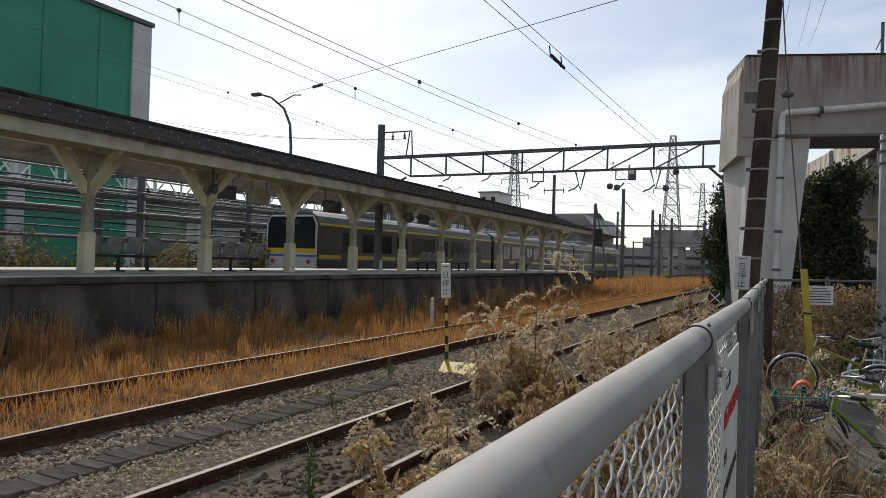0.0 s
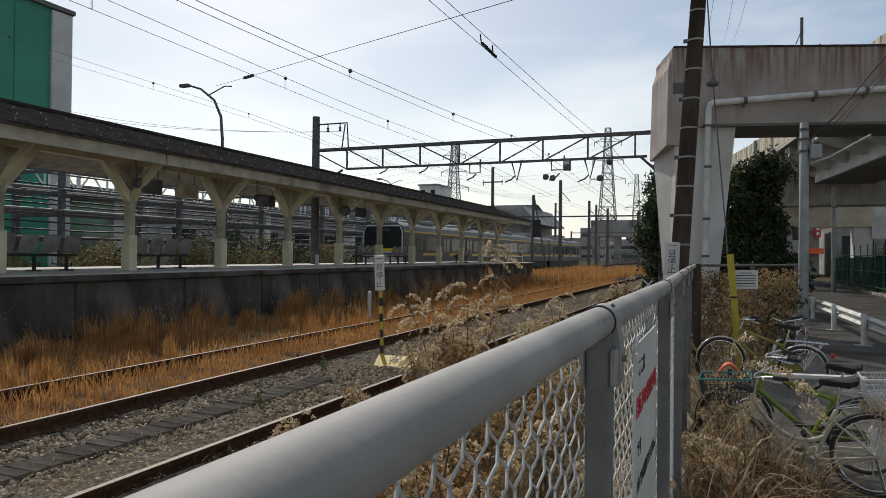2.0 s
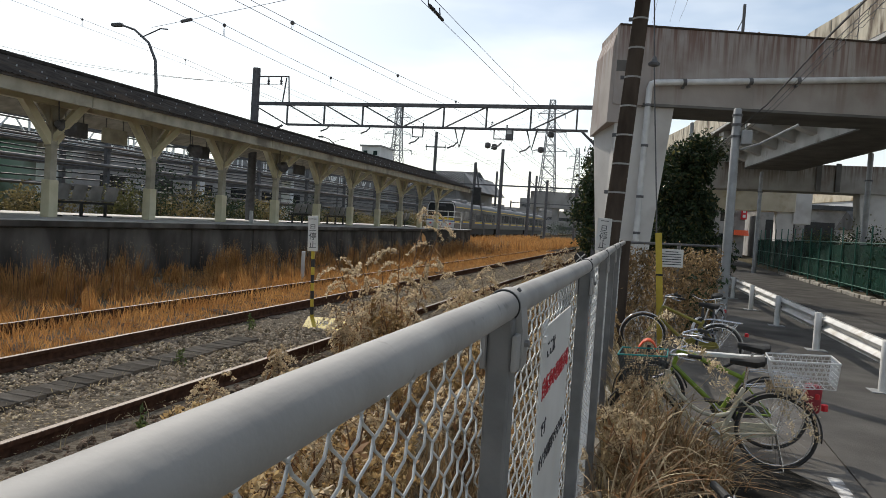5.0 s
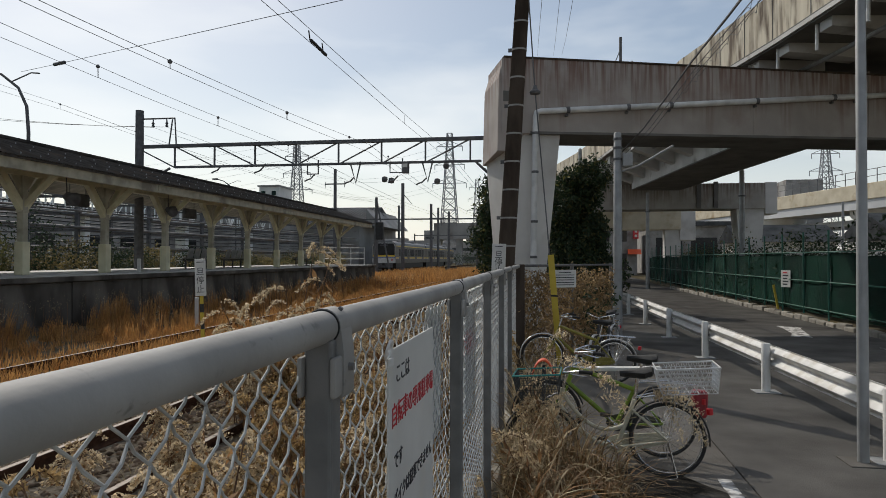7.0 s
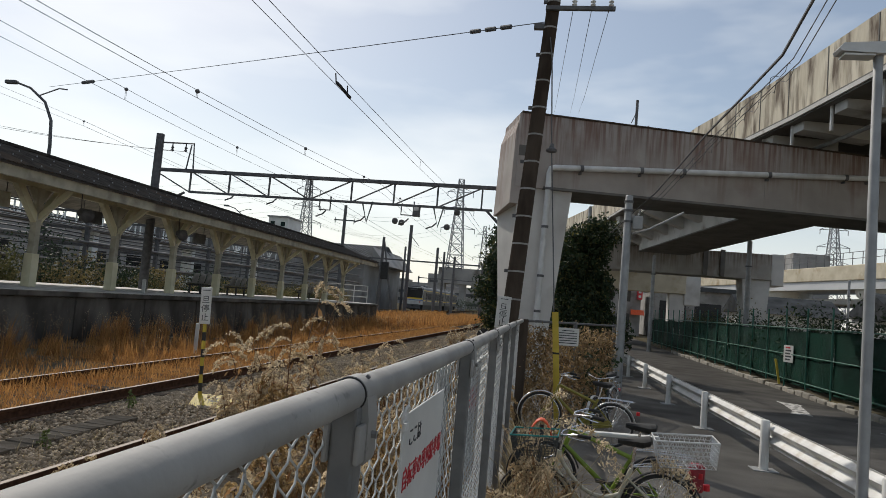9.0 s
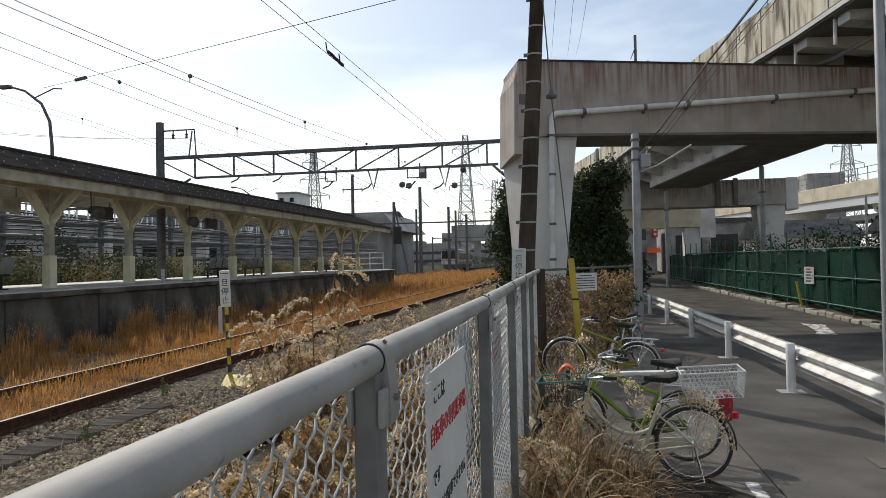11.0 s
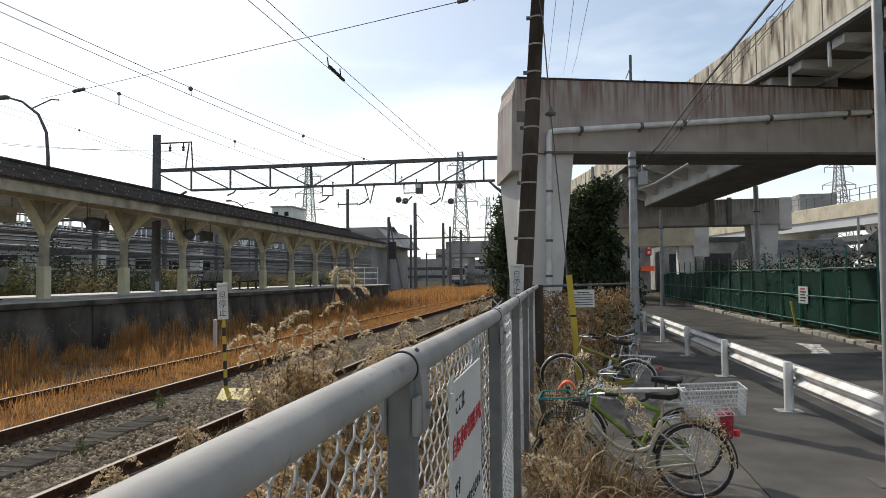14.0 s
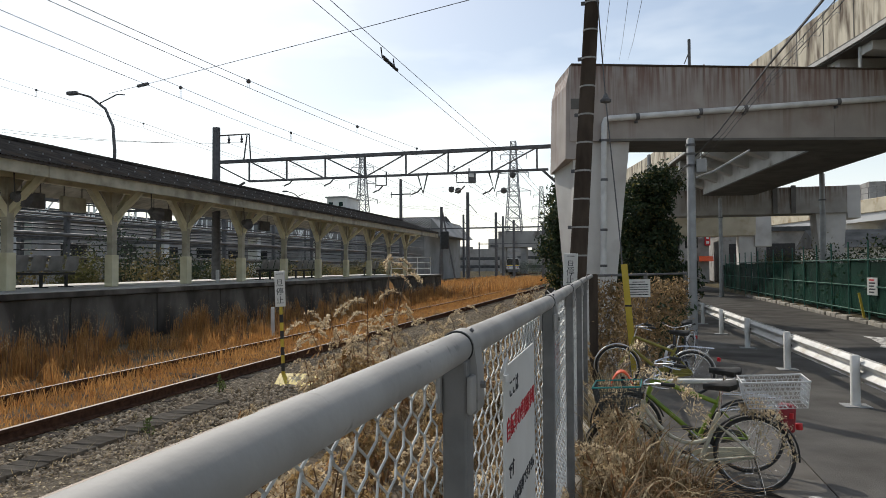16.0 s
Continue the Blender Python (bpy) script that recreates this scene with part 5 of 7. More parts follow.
# ---- road's far side ----
def make_green_fence():
    g = thing("green_net_fence", "dark green netted fence on a painted concrete kerb", "fence", kind="structure")
    xf = lambda y: 8.32 - 0.012 * (y - 20)
    n = 26
    for k in range(n):
        y = 8 + k * 2.0
        p = Shape().tube([(xf(y), y, 0), (xf(y), y, 2.75)], 0.03, 8).made("post", M["green_post"], g, "green steel post")
    for z in (0.35, 1.2, 2.1):
        Shape().tube([(xf(8), 8, z), (xf(58), 58, z)], 0.02, 6).made("rail", M["green_post"], g)
    for k in range(n - 1):
        y = 8 + k * 2.0
        s = Shape()
        for j in range(9):
            yy = y + 2.0 * j / 8
            bulge = 0.03 * math.sin(j / 8 * math.pi * 2 + k)
            s.v += [(xf(yy) + 0.06 + bulge, yy, 0.22), (xf(yy) + 0.06 - bulge, yy, 1.2), (xf(yy) + 0.06, yy, 2.08 - (0.06 if j % 8 else 0) + 0.05 * math.sin(k * 2.3))]
        for j in range(8):
            s.f += [(j * 3, j * 3 + 3, j * 3 + 4, j * 3 + 1), (j * 3 + 1, j * 3 + 4, j * 3 + 5, j * 3 + 2)]
        net = s.made("net", M["net_green"], g, "dark green windbreak net")
        md = net.modifiers.new("thick", "SOLIDIFY")
        md.thickness = 0.006
    k1 = Shape().box(-0.10, 0.10, -0.30, 0.30, -0.05, 0.15, c=0.035).mesh("kerb_block", M["kerb"])
    kr = random.Random(31)
    for k in range(60):
        y = 8.3 + k * 0.635
        piece("kerb_block", k1, g, pose(xf(y) - 0.26 + kr.uniform(-0.03, 0.03), y, kr.uniform(-0.05, 0.02), kr.uniform(-2, 2), kr.uniform(-3, 3), kr.uniform(-2, 2)))
    bank = Shape()
    for k in range(52):
        y = 8 + k
        h = 0.10 + 0.05 * math.sin(k * 1.7) + 0.03 * math.sin(k * 4.1)
        bank.v += [(xf(y) - 0.17, y, 0.0), (xf(y) - 0.05, y, h), (xf(y) + 0.4, y, h * 1.3), (xf(y) + 0.9, y, -0.1)]
    for k in range(51):
        for j in range(3):
            bank.f.append((k * 4 + j, k * 4 + j + 1, k * 4 + j + 5, k * 4 + j + 4))
    bank.made("earth_bank", M["soil"], g, "strip of bare earth under the net", smooth=True)
    s = thing("fence_notice", "white notice with dark print on the green net", "sign", pose(8.2, 25.5, 0, 0, 0, -72))
    Shape().box(-0.25, 0.25, -0.01, 0.01, 0.92, 1.5, c=0.01).made("board", M["sign_white"], s)
    for k in range(5):
        z = 1.42 - 0.10 * k
        Shape().box(-0.15, 0.15 if k % 2 else 0.1, -0.013, -0.011, z - 0.025, z + 0.025).made("print_bar", M["ink_red"] if k == 0 else M["ink"], s)
    y = thing("yellow_stake", "leaning yellow stake against the green net", "post", pose(8.12, 26.0, 0, 0, -10, 0))
    Shape().box(-0.035, 0.035, -0.03, 0.03, 0.0, 1.0, c=0.008).made("stake", M["yellow"], y)


make_fence()
make_fence_signs()
make_track_signs()
make_guard_rail()
make_poles()
make_gantry()
make_green_fence()


# ---- bicycles ----
def wheel(parent, x, r=0.325):
    w = Shape().ring((x, 0, r), (0, 1, 0), r - 0.016, 0.017, 40, 8).made("tyre", M["rubber"], parent, "black rubber tyre", smooth=True)
    Shape().ring((x, 0, r), (0, 1, 0), r - 0.038, 0.009, 40, 6).made("rim", M["chrome"], w, "silver rim", smooth=True)
    Shape().tube([(x, -0.05, r), (x, 0.05, r)], 0.022, 10).made("hub", M["chrome"], w)
    sp = Shape()
    for k in range(28):
        a = 2 * math.pi * k / 28
        b = a + (0.25 if k % 2 else -0.25)
        y = 0.03 if k % 4 < 2 else -0.03
        sp.tube([(x + 0.02 * math.cos(b), y, r + 0.02 * math.sin(b)), (x + (r - 0.045) * math.cos(a), 0, r + (r - 0.045) * math.sin(a))], 0.0014, 3, caps=False)
    sp.made("spokes", M["chrome"], w)
    return w


def bowed(pts, n=10):
    """A smooth line through three points."""
    a, b, c = (Vector(p) for p in pts)
    return [a * (1 - t) ** 2 + (b * 2 - (a + c) / 2) * 2 * t * (1 - t) + c * t ** 2 for t in (k / n for k in range(n + 1))]


def wire_basket(parent, name, mat, x0, x1, half, z0, z1, flare, rim_mat=None, label=""):
    """An open wire basket; the top is flared by so much."""
    s = Shape()
    def ring_pts(f):
        e = flare * f
        z = z0 + (z1 - z0) * f
        return [(x0 - e, -half - e, z), (x1 + e, -half - e, z), (x1 + e, half + e, z), (x0 - e, half + e, z)]
    for f in [k / 6 for k in range(7)]:
        s.tube(ring_pts(f), 0.003, 4, closed=True)
    lo, hi = ring_pts(0), ring_pts(1)
    for k in range(4):
        a0, a1, b0, b1 = Vector(lo[k]), Vector(lo[(k + 1) % 4]), Vector(hi[k]), Vector(hi[(k + 1) % 4])
        for j in range(12):
            t = j / 12
            s.tube([a0.lerp(a1, t), b0.lerp(b1, min(1, t + 0.16))], 0.0024, 3, caps=False)
            s.tube([a0.lerp(a1, t), b0.lerp(b1, max(0, t - 0.16))], 0.0024, 3, caps=False)
    for j in range(7):
        t = j / 6
        s.tube([Vector(lo[0]).lerp(Vector(lo[1]), t), Vector(lo[3]).lerp(Vector(lo[2]), t)], 0.003, 4)
    b = s.made(name, mat, parent, label)
    Shape().tube(hi, 0.008, 8, closed=True).made("basket_rim", rim_mat or mat, b)
    return b


def bicycle(m, label, frame_mat, step=True, front_basket=None, rear_basket=False, fender="rubber", saddle_z=0.92, red_box=False, flat=False):
    b = thing("bicycle", label, "bicycle", m, group="bicycles by the fence")
    r = 0.325
    L = 1.08
    wheel(b, 0.0)
    wheel(b, L)
    bb, seat_lug, head_t, head_b = (0.43, 0, 0.28), (0.27, 0, 0.62), (0.86, 0, 0.80), (0.90, 0, 0.64)
    f = Shape()
    if step:
        f.tube(bowed([head_b, (0.66, 0, 0.36), bb]), 0.023, 10)
        f.tube(bowed([(0.87, 0, 0.76), (0.62, 0, 0.46), (0.335, 0, 0.47)]), 0.018, 10)
    else:
        f.tube([head_t, seat_lug], 0.022, 10)
        f.tube([head_b, bb], 0.024, 10)
    f.tube([bb, (0.25, 0, 0.68)], 0.020, 10)
    f.tube([head_b, head_t], 0.022, 10)
    for y in (-0.055, 0.055):
        f.tube([bb, (0.38, y, 0.29), (0, y, r)], 0.010, 8)
        f.tube([(0.28, y * 0.5, 0.60), (0, y, r)], 0.009, 8)
        f.tube([(0.905, y, 0.62), (0.96, y, 0.5), (L, y, r)], 0.012, 8)
    f.made("frame", frame_mat, b, smooth=True)
    Shape().tube([(0.25, 0, 0.66), (0.215, 0, saddle_z - 0.05)], 0.013, 8).made("seat_post", M["chrome"], b)
    s = Shape()
    rows = [(-0.06, 0.02, 0.03), (-0.04, 0.085, 0.055), (0.02, 0.105, 0.06), (0.09, 0.07, 0.05), (0.17, 0.032, 0.04), (0.23, 0.018, 0.03)]
    for x, w, h in rows:
        for k in range(8):
            a = 2 * math.pi * k / 8
            s.v.append((0.13 + x, w * math.cos(a), saddle_z + h * (0.6 if math.sin(a) > 0 else 1.1) * math.sin(a) + (0.012 if x < 0 else 0)))
    for i in range(len(rows) - 1):
        for k in range(8):
            s.f.append((i * 8 + k, i * 8 + (k + 1) % 8, (i + 1) * 8 + (k + 1) % 8, (i + 1) * 8 + k))
    s.f += [tuple(range(8)), tuple(40 + k for k in range(8))[::-1]]
    s.made("saddle", M["rubber"], b, "black saddle", smooth=True)
    for y in (-0.05, 0.05):
        Shape().tube([(0.12 + 0.0, y, saddle_z - 0.02), (0.14, y, saddle_z - 0.06)], 0.016, 8).made("saddle_spring", M["chrome"], b)
    # stem, bars, grips
    Shape().tube([head_t, (0.83, 0, 0.93)], 0.013, 8).made("stem", M["chrome"], b)
    h = Shape().tube([(0.93, -0.30, 0.95), (0.89, -0.15, 0.955), (0.86, -0.04, 0.94), (0.85, 0, 0.93), (0.84, 0.04, 0.94), (0.81, 0.15, 0.955), (0.77, 0.29, 0.95)] if flat else [(0.60, -0.27, 0.97), (0.72, -0.25, 0.98), (0.84, -0.10, 0.95), (0.85, 0, 0.93), (0.84, 0.10, 0.95), (0.72, 0.25, 0.98), (0.60, 0.27, 0.97)], 0.011, 8)
    hb = h.made("handlebar", M["chrome"], b, smooth=True)
    for y in (-1, 1):
        Shape().tube([(0.85 - 0.083 * y, 0.31 * y, 0.949), (0.85 - 0.045 * y, 0.16 * y, 0.955)] if flat else [(0.59, 0.272 * y, 0.968), (0.70, 0.254 * y, 0.978)], 0.017, 10).made("grip", M["rubber"], hb)
        Shape().tube([(0.82, 0.10 * y, 0.955), (0.87, 0.18 * y, 0.94), (0.86, 0.26 * y, 0.935)] if flat else [(0.78, 0.2 * y, 0.955), (0.70, 0.24 * y, 0.94), (0.64, 0.25 * y, 0.935)], 0.006, 6).made("brake_lever", M["chrome"], hb)
    # mudguards
    for x, a0, a1 in ((0.0, -10, 165), (L, 20, 190)):
        g = Shape()
        n = 22
        for k in range(n + 1):
            a = radians(a0 + (a1 - a0) * k / n)
            for y, rr in ((-0.027, 0.343), (-0.018, 0.352), (0, 0.356), (0.018, 0.352), (0.027, 0.343)):
                g.v.append((x + (-math.cos(a) if x == 0 else -math.cos(a)) * rr, y, r + math.sin(a) * rr))
        for k in range(n):
            for j in range(4):
                g.f.append((k * 5 + j, (k + 1) * 5 + j, (k + 1) * 5 + j + 1, k * 5 + j + 1))
        ob = g.made("mudguard", M[fender], b, smooth=True)
        md = ob.modifiers.new("thick", "SOLIDIFY")
        md.thickness = 0.002
    # chain case, cranks, pedals
    c = Shape().prism([(0.02, r + 0.05), (0.40, 0.37), (0.50, 0.34), (0.52, 0.27), (0.46, 0.20), (0.40, 0.20), (0.0, r - 0.045), (-0.04, r)], "y", -0.062, -0.045)
    c.made("chain_case", M["bike_dark"] if red_box else frame_mat, b)
    Shape().tube([(0.43, -0.06, 0.28), (0.43, 0.06, 0.28)], 0.02, 8).made("axle", M["chrome"], b)
    for y, dx, dz in ((-0.085, -0.12, -0.11), (0.085, 0.12, 0.11)):
        Shape().tube([(0.43, y, 0.28), (0.43 + dx, y, 0.28 + dz)], 0.009, 6).made("crank", M["chrome"], b)
        s2 = 1 if y > 0 else -1
        Shape().box(0.43 + dx - 0.045, 0.43 + dx + 0.045, min(y + 0.01 * s2, y + 0.10 * s2), max(y + 0.01 * s2, y + 0.10 * s2), 0.28 + dz - 0.012, 0.28 + dz + 0.012, c=0.004).made("pedal", M["rubber"], b)
    # rear carrier, stand, lamp
    rc = Shape()
    for y in (-0.06, 0.06):
        rc.tube([(0.24, y * 0.5, 0.70), (0.1, y, 0.72), (-0.27, y, 0.72), (-0.29, y * 0.5, 0.72)], 0.006, 6)
        rc.tube([(-0.10, y, 0.72), (0.0, y, r)], 0.005, 6)
        rc.tube([(-0.22, y, 0.72), (0.0, y, r)], 0.005, 6)
    for x in (-0.2, -0.08, 0.05):
        rc.tube([(x, -0.06, 0.72), (x, 0.06, 0.72)], 0.005, 6)
    rc.made("carrier", M["chrome"], b)
    st = Shape()
    for y in (-0.09, 0.09):
        st.tube([(0.0, y * 0.7, r), (-0.05, y, 0.02), (0.03, y * 1.2, 0.012)], 0.007, 6)
    st.made("stand", M["chrome"], b)
    Shape().lathe((-0.365, 0, 0.56), [(0.012, -0.03), (0.028, -0.025), (0.028, 0.025), (0.012, 0.03)], 12).made("reflector", M["red"], b, "red reflector")
    Shape().tube([(0.93, -0.09, 0.62), (1.01, -0.09, 0.60)], 0.035, 12).made("lamp", M["rubber"], b, "dark front lamp")
    if front_basket:
        wire_basket(b, "front_basket", M["basket_dark"], 0.91, 1.24, 0.165, 0.69, 0.95, 0.04, M[front_basket], "dark wire basket with a coloured rim")
        Shape().tube([(0.86, 0, 0.78), (1.0, 0, 0.72)], 0.008, 6).made("basket_bracket", M["chrome"], b)
    if rear_basket:
        wire_basket(b, "rear_basket", M["bike_silver"], -0.42, 0.03, 0.17, 0.745, 0.96, 0.03, M["white_metal"], "silver wire rear basket")
    if red_box:
        Shape().box(-0.41, -0.27, -0.12, 0.02, 0.40, 0.66, c=0.03).made("rear_bag", M["bag_red"], b, "red rear bag")
    return b


def make_path_shade_dirt():
    """Thin dark film between the fence foot and the bay line: bicycle shadow, dirt and moss in one colour."""
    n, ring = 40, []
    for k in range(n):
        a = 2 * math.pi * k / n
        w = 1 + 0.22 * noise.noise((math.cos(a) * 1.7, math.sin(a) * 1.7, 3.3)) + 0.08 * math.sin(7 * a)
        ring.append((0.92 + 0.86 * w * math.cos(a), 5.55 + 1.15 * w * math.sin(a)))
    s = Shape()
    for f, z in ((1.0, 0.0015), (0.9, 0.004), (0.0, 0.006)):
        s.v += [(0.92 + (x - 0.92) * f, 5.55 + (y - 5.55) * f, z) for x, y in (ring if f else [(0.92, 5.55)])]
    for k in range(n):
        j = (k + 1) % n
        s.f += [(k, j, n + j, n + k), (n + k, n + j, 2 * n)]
    tagged(s.made("path_dirt", M["dirt"]), "dark sheet of painted shadow, dirt and moss under the bicycles", "dirt", kind="structure")


def make_bicycles():
    make_path_shade_dirt()
    bicycle(pose(1.33, 6.42, 0, 0, 4, 177), "dirty cream city bicycle with baskets, overgrown by dry grass", M["bike_white"], True, "basket_teal", True)
    bicycle(pose(1.34, 7.05, 0, 0, -3, 181), "lime green bicycle with a red rear bag", M["bike_lime"], False, None, False, saddle_z=0.93, red_box=True)
    bicycle(pose(1.22, 11.0, 0, 0, -4, 184), "yellow bicycle with silver mudguards", M["bike_yellow"], False, None, False, fender="bike_silver")
    bicycle(pose(1.46, 13.5, 0, 0, 5, 248), "black bicycle leaning by the cross fence", M["bike_dark"], True, None, False, fender="bike_silver")
    bicycle(pose(1.43, 2.66, 0, 0, 0, 180), "dark flat-bar bicycle parked by the fence", M["bike_dark"], False, flat=True)
    # the lime bicycle's fat white top tube, added as a separate bar
    w = thing("white_board", "fat white top tube of the lime bicycle, as a loose bar", "plank", pose(0.95, 7.2, 0.79, 0, 2, 178))
    Shape().box(-0.42, 0.42, -0.05, 0.05, 0.0, 0.035, c=0.008).made("plank", M["white_paint"], w)
    r = thing("red_fender", "orange-red plastic child seat shell among the bicycles", "plastic part", pose(0.12, 7.25, 0.0))
    s = Shape()
    for k in range(9):
        a = radians(20 + 16 * k)
        for y in (-0.14, 0.14):
            s.v.append((0.16 - 0.14 * math.cos(a) - 0.05, y * 0.6, 0.52 + 0.36 * math.sin(a)))
    for k in range(8):
        s.f.append((k * 2, k * 2 + 2, k * 2 + 3, k * 2 + 1))
    ob = s.made("shell", M["orange_red"], r, smooth=True)
    md = ob.modifiers.new("thick", "SOLIDIFY")
    md.thickness = 0.012
    Shape().tube([(0.1, 0, 0.0), (0.12, 0, 0.82)], 0.02, 8).made("support", M["bike_dark"], r)


make_bicycles()


# ---- train ----
def train_car(end):
    c = thing("train_car", "stainless commuter train car with yellow and blue bands", "train car", group="train cars")
    L, W = 19.5, 1.45
    body = Shape()
    prof = [(-W, 1.0), (W, 1.0), (W, 3.1), (W - 0.12, 3.42), (W - 0.45, 3.6), (-W + 0.45, 3.6), (-W + 0.12, 3.42), (-W, 3.1)]
    body.prism(prof, "y", 0.0, L)
    body.made("body", M["steel_car"], c, "brushed stainless body")
    Shape().prism([(-W + 0.5, 3.6), (W - 0.5, 3.6), (W - 0.7, 3.68), (-W + 0.7, 3.68)], "y", 0.3, L - 0.3).made("roof", M["car_roof"], c, "grey roof")
    for y in (5.0, 13.0):
        Shape().box(-0.9, 0.9, y - 1.3, y + 1.3, 3.66, 3.95, c=0.08).made("air_conditioner", M["car_roof"], c)
    Shape().box(-1.25, 1.25, 1.0, L - 1.0, 0.35, 1.0, c=0.05).made("underframe", M["black"], c)
    for y in (3.0, L - 3.0):
        bg = Shape().box(-1.1, 1.1, y - 1.4, y + 1.4, 0.3, 0.7, c=0.06).made("bogie", M["steel_dark"], c)
        for dy in (-1.0, 1.0):
            for sx in (-0.566, 0.566):
                Shape().tube([(sx - 0.06, y + dy, 0.43), (sx + 0.06, y + dy, 0.43)], 0.43, 20).made("wheel", M["rail_side"], bg)
    for sx in (-1, 1):
        x0, x1 = (W, W + 0.006) if sx > 0 else (-W - 0.006, -W)
        Shape().box(x0, x1, 0.05, L - 0.05, 1.55, 1.72).made("yellow_band", M["car_yellow"], c)
        Shape().box(x0, x1, 0.05, L - 0.05, 1.48, 1.545).made("blue_band", M["car_blue"], c)
        Shape().box(x0, x1, 0.05, L - 0.05, 3.02, 3.12).made("yellow_band", M["car_yellow"], c)
        xo0, xo1 = (W, W + 0.012) if sx > 0 else (-W - 0.012, -W)
        for k in range(4):
            y = 2.4 + 4.9 * k
            d = Shape().box(xo0, xo1, y - 0.66, y + 0.66, 1.05, 2.95, c=0.004).made("door", M["steel_car"], c, "sliding door")
            for dy in (-0.32, 0.32):
                w0, w1 = (W + 0.012, W + 0.018) if sx > 0 else (-W - 0.018, -W - 0.012)
                Shape().box(w0, w1, y + dy - 0.24, y + dy + 0.24, 1.85, 2.75).made("door_window", M["dark_glass"], d)
        for k in range(3):
            y = 4.85 + 4.9 * k
            Shape().box(xo0, xo1, y - 1.35, y + 1.35, 1.88, 2.78, c=0.003).made("window", M["dark_glass"], c, "tinted side window")
    ys = 0.0 if end < 0 else L
    if end:
        o = -1 if end < 0 else 1
        lo, hi = sorted((ys, ys + 0.08 * o))
        Shape().prism([(-1.32, 1.62), (1.32, 1.62), (1.32, 3.05), (1.15, 3.38), (-1.15, 3.38), (-1.32, 3.05)], "y", lo, hi).made("front_mask", M["dark_glass"], c, "black front mask")
        lo, hi = sorted((ys, ys + 0.09 * o))
        Shape().box(-1.42, 1.42, lo, hi, 1.04, 1.615, c=0.02).made("front_panel", M["white_metal"], c, "white lower front panel")
        Shape().tube([(-1.36, ys + 0.04 * o, 1.64), (-1.36, ys + 0.04 * o, 3.07), (-1.17, ys + 0.04 * o, 3.42), (1.17, ys + 0.04 * o, 3.42), (1.36, ys + 0.04 * o, 3.07), (1.36, ys + 0.04 * o, 1.64)], 0.05, 8).made("front_rim", M["white_metal"], c, "white rim round the mask")
        Shape().box(-1.36, 1.36, lo, hi, 1.78, 1.98).made("front_band", M["car_yellow"], c)
        Shape().box(-1.40, 1.40, lo, hi, 1.62, 1.70).made("front_band", M["car_blue"], c)
        Shape().box(-1.40, 1.40, lo, hi, 1.70, 1.78).made("front_band", M["white_metal"], c)
        lo, hi = sorted((ys + 0.08 * o, ys + 0.1 * o))
        Shape().box(-0.5, 0.5, lo, hi, 3.05, 3.25).made("destination_panel", M["ink"], c)
        for x in (-1.0, 1.0):
            Shape().tube([(x, ys, 1.4), (x, ys + 0.1 * o, 1.4)], 0.1, 12).made("tail_lamp", M["red"], c)
        lo, hi = sorted((ys, ys + 0.12 * o))
        Shape().box(-1.1, 1.1, lo, hi, 0.45, 1.0, c=0.03).made("skirt", M["steel_dark"], c)
        Shape().box(-0.15, 0.15, *sorted((ys, ys + 0.4 * o)), 0.75, 1.0, c=0.03).made("coupler", M["black"], c)
    return c


def along_line(s):
    """Place and heading on the train's track, s metres along it: straight, then a gentle left bend."""
    s0, r = 112.0, 260.0
    if s <= s0:
        return -19.8, s, 0.0
    a = min((s - s0) / r, radians(9.0))
    x, y = -19.8 - r * (1 - math.cos(a)), s0 + r * math.sin(a)
    rest = s - s0 - a * r
    return x - rest * math.sin(a), y + rest * math.cos(a), math.degrees(a)


TRAIN = [train_car(-1), train_car(0), train_car(1)]


# ---- platform things ----
def bench(m):
    b = thing("platform_bench", "row of four grey plastic seats on a dark steel frame", "bench", m, group="platform benches")
    for k in range(4):
        y = 0.27 + 0.54 * k
        s = Shape()
        prof = [(-0.20, 0.44), (-0.02, 0.40), (0.18, 0.42), (0.22, 0.50), (0.26, 0.66), (0.30, 0.82)]
        for j, (x, z) in enumerate(prof):
            for i in range(5):
                t = i / 4 * 2 - 1
                edge = 0.03 * t * t
                s.v.append((x - (edge if j > 2 else 0), y + t * (0.22 - 0.02 * (j == 5)), z + (edge if j <= 2 else -0.02 * t * t * (j == 5))))
        for j in range(5):
            for i in range(4):
                s.f.append((j * 5 + i, j * 5 + i + 1, (j + 1) * 5 + i + 1, (j + 1) * 5 + i))
        ob = s.made("seat", M["seat_grey"], b, "moulded grey plastic seat", smooth=True)
        md = ob.modifiers.new("thick", "SOLIDIFY")
        md.thickness = 0.012
        if k:
            Shape().box(-0.12, 0.12, y - 0.30, y - 0.24, 0.46, 0.50, c=0.01).made("armrest", M["rubber"], b)
    Shape().box(-0.02, 0.06, 0, 2.16, 0.33, 0.39).made("frame_bar", M["black"], b)
    for y in (0.25, 1.08, 1.9):
        l = Shape().box(-0.01, 0.05, y - 0.03, y + 0.03, 0.02, 0.33).made("leg", M["black"], b)
        Shape().box(-0.2, 0.22, y - 0.04, y + 0.04, 0.0, 0.03).made("foot", M["black"], b)
    return b


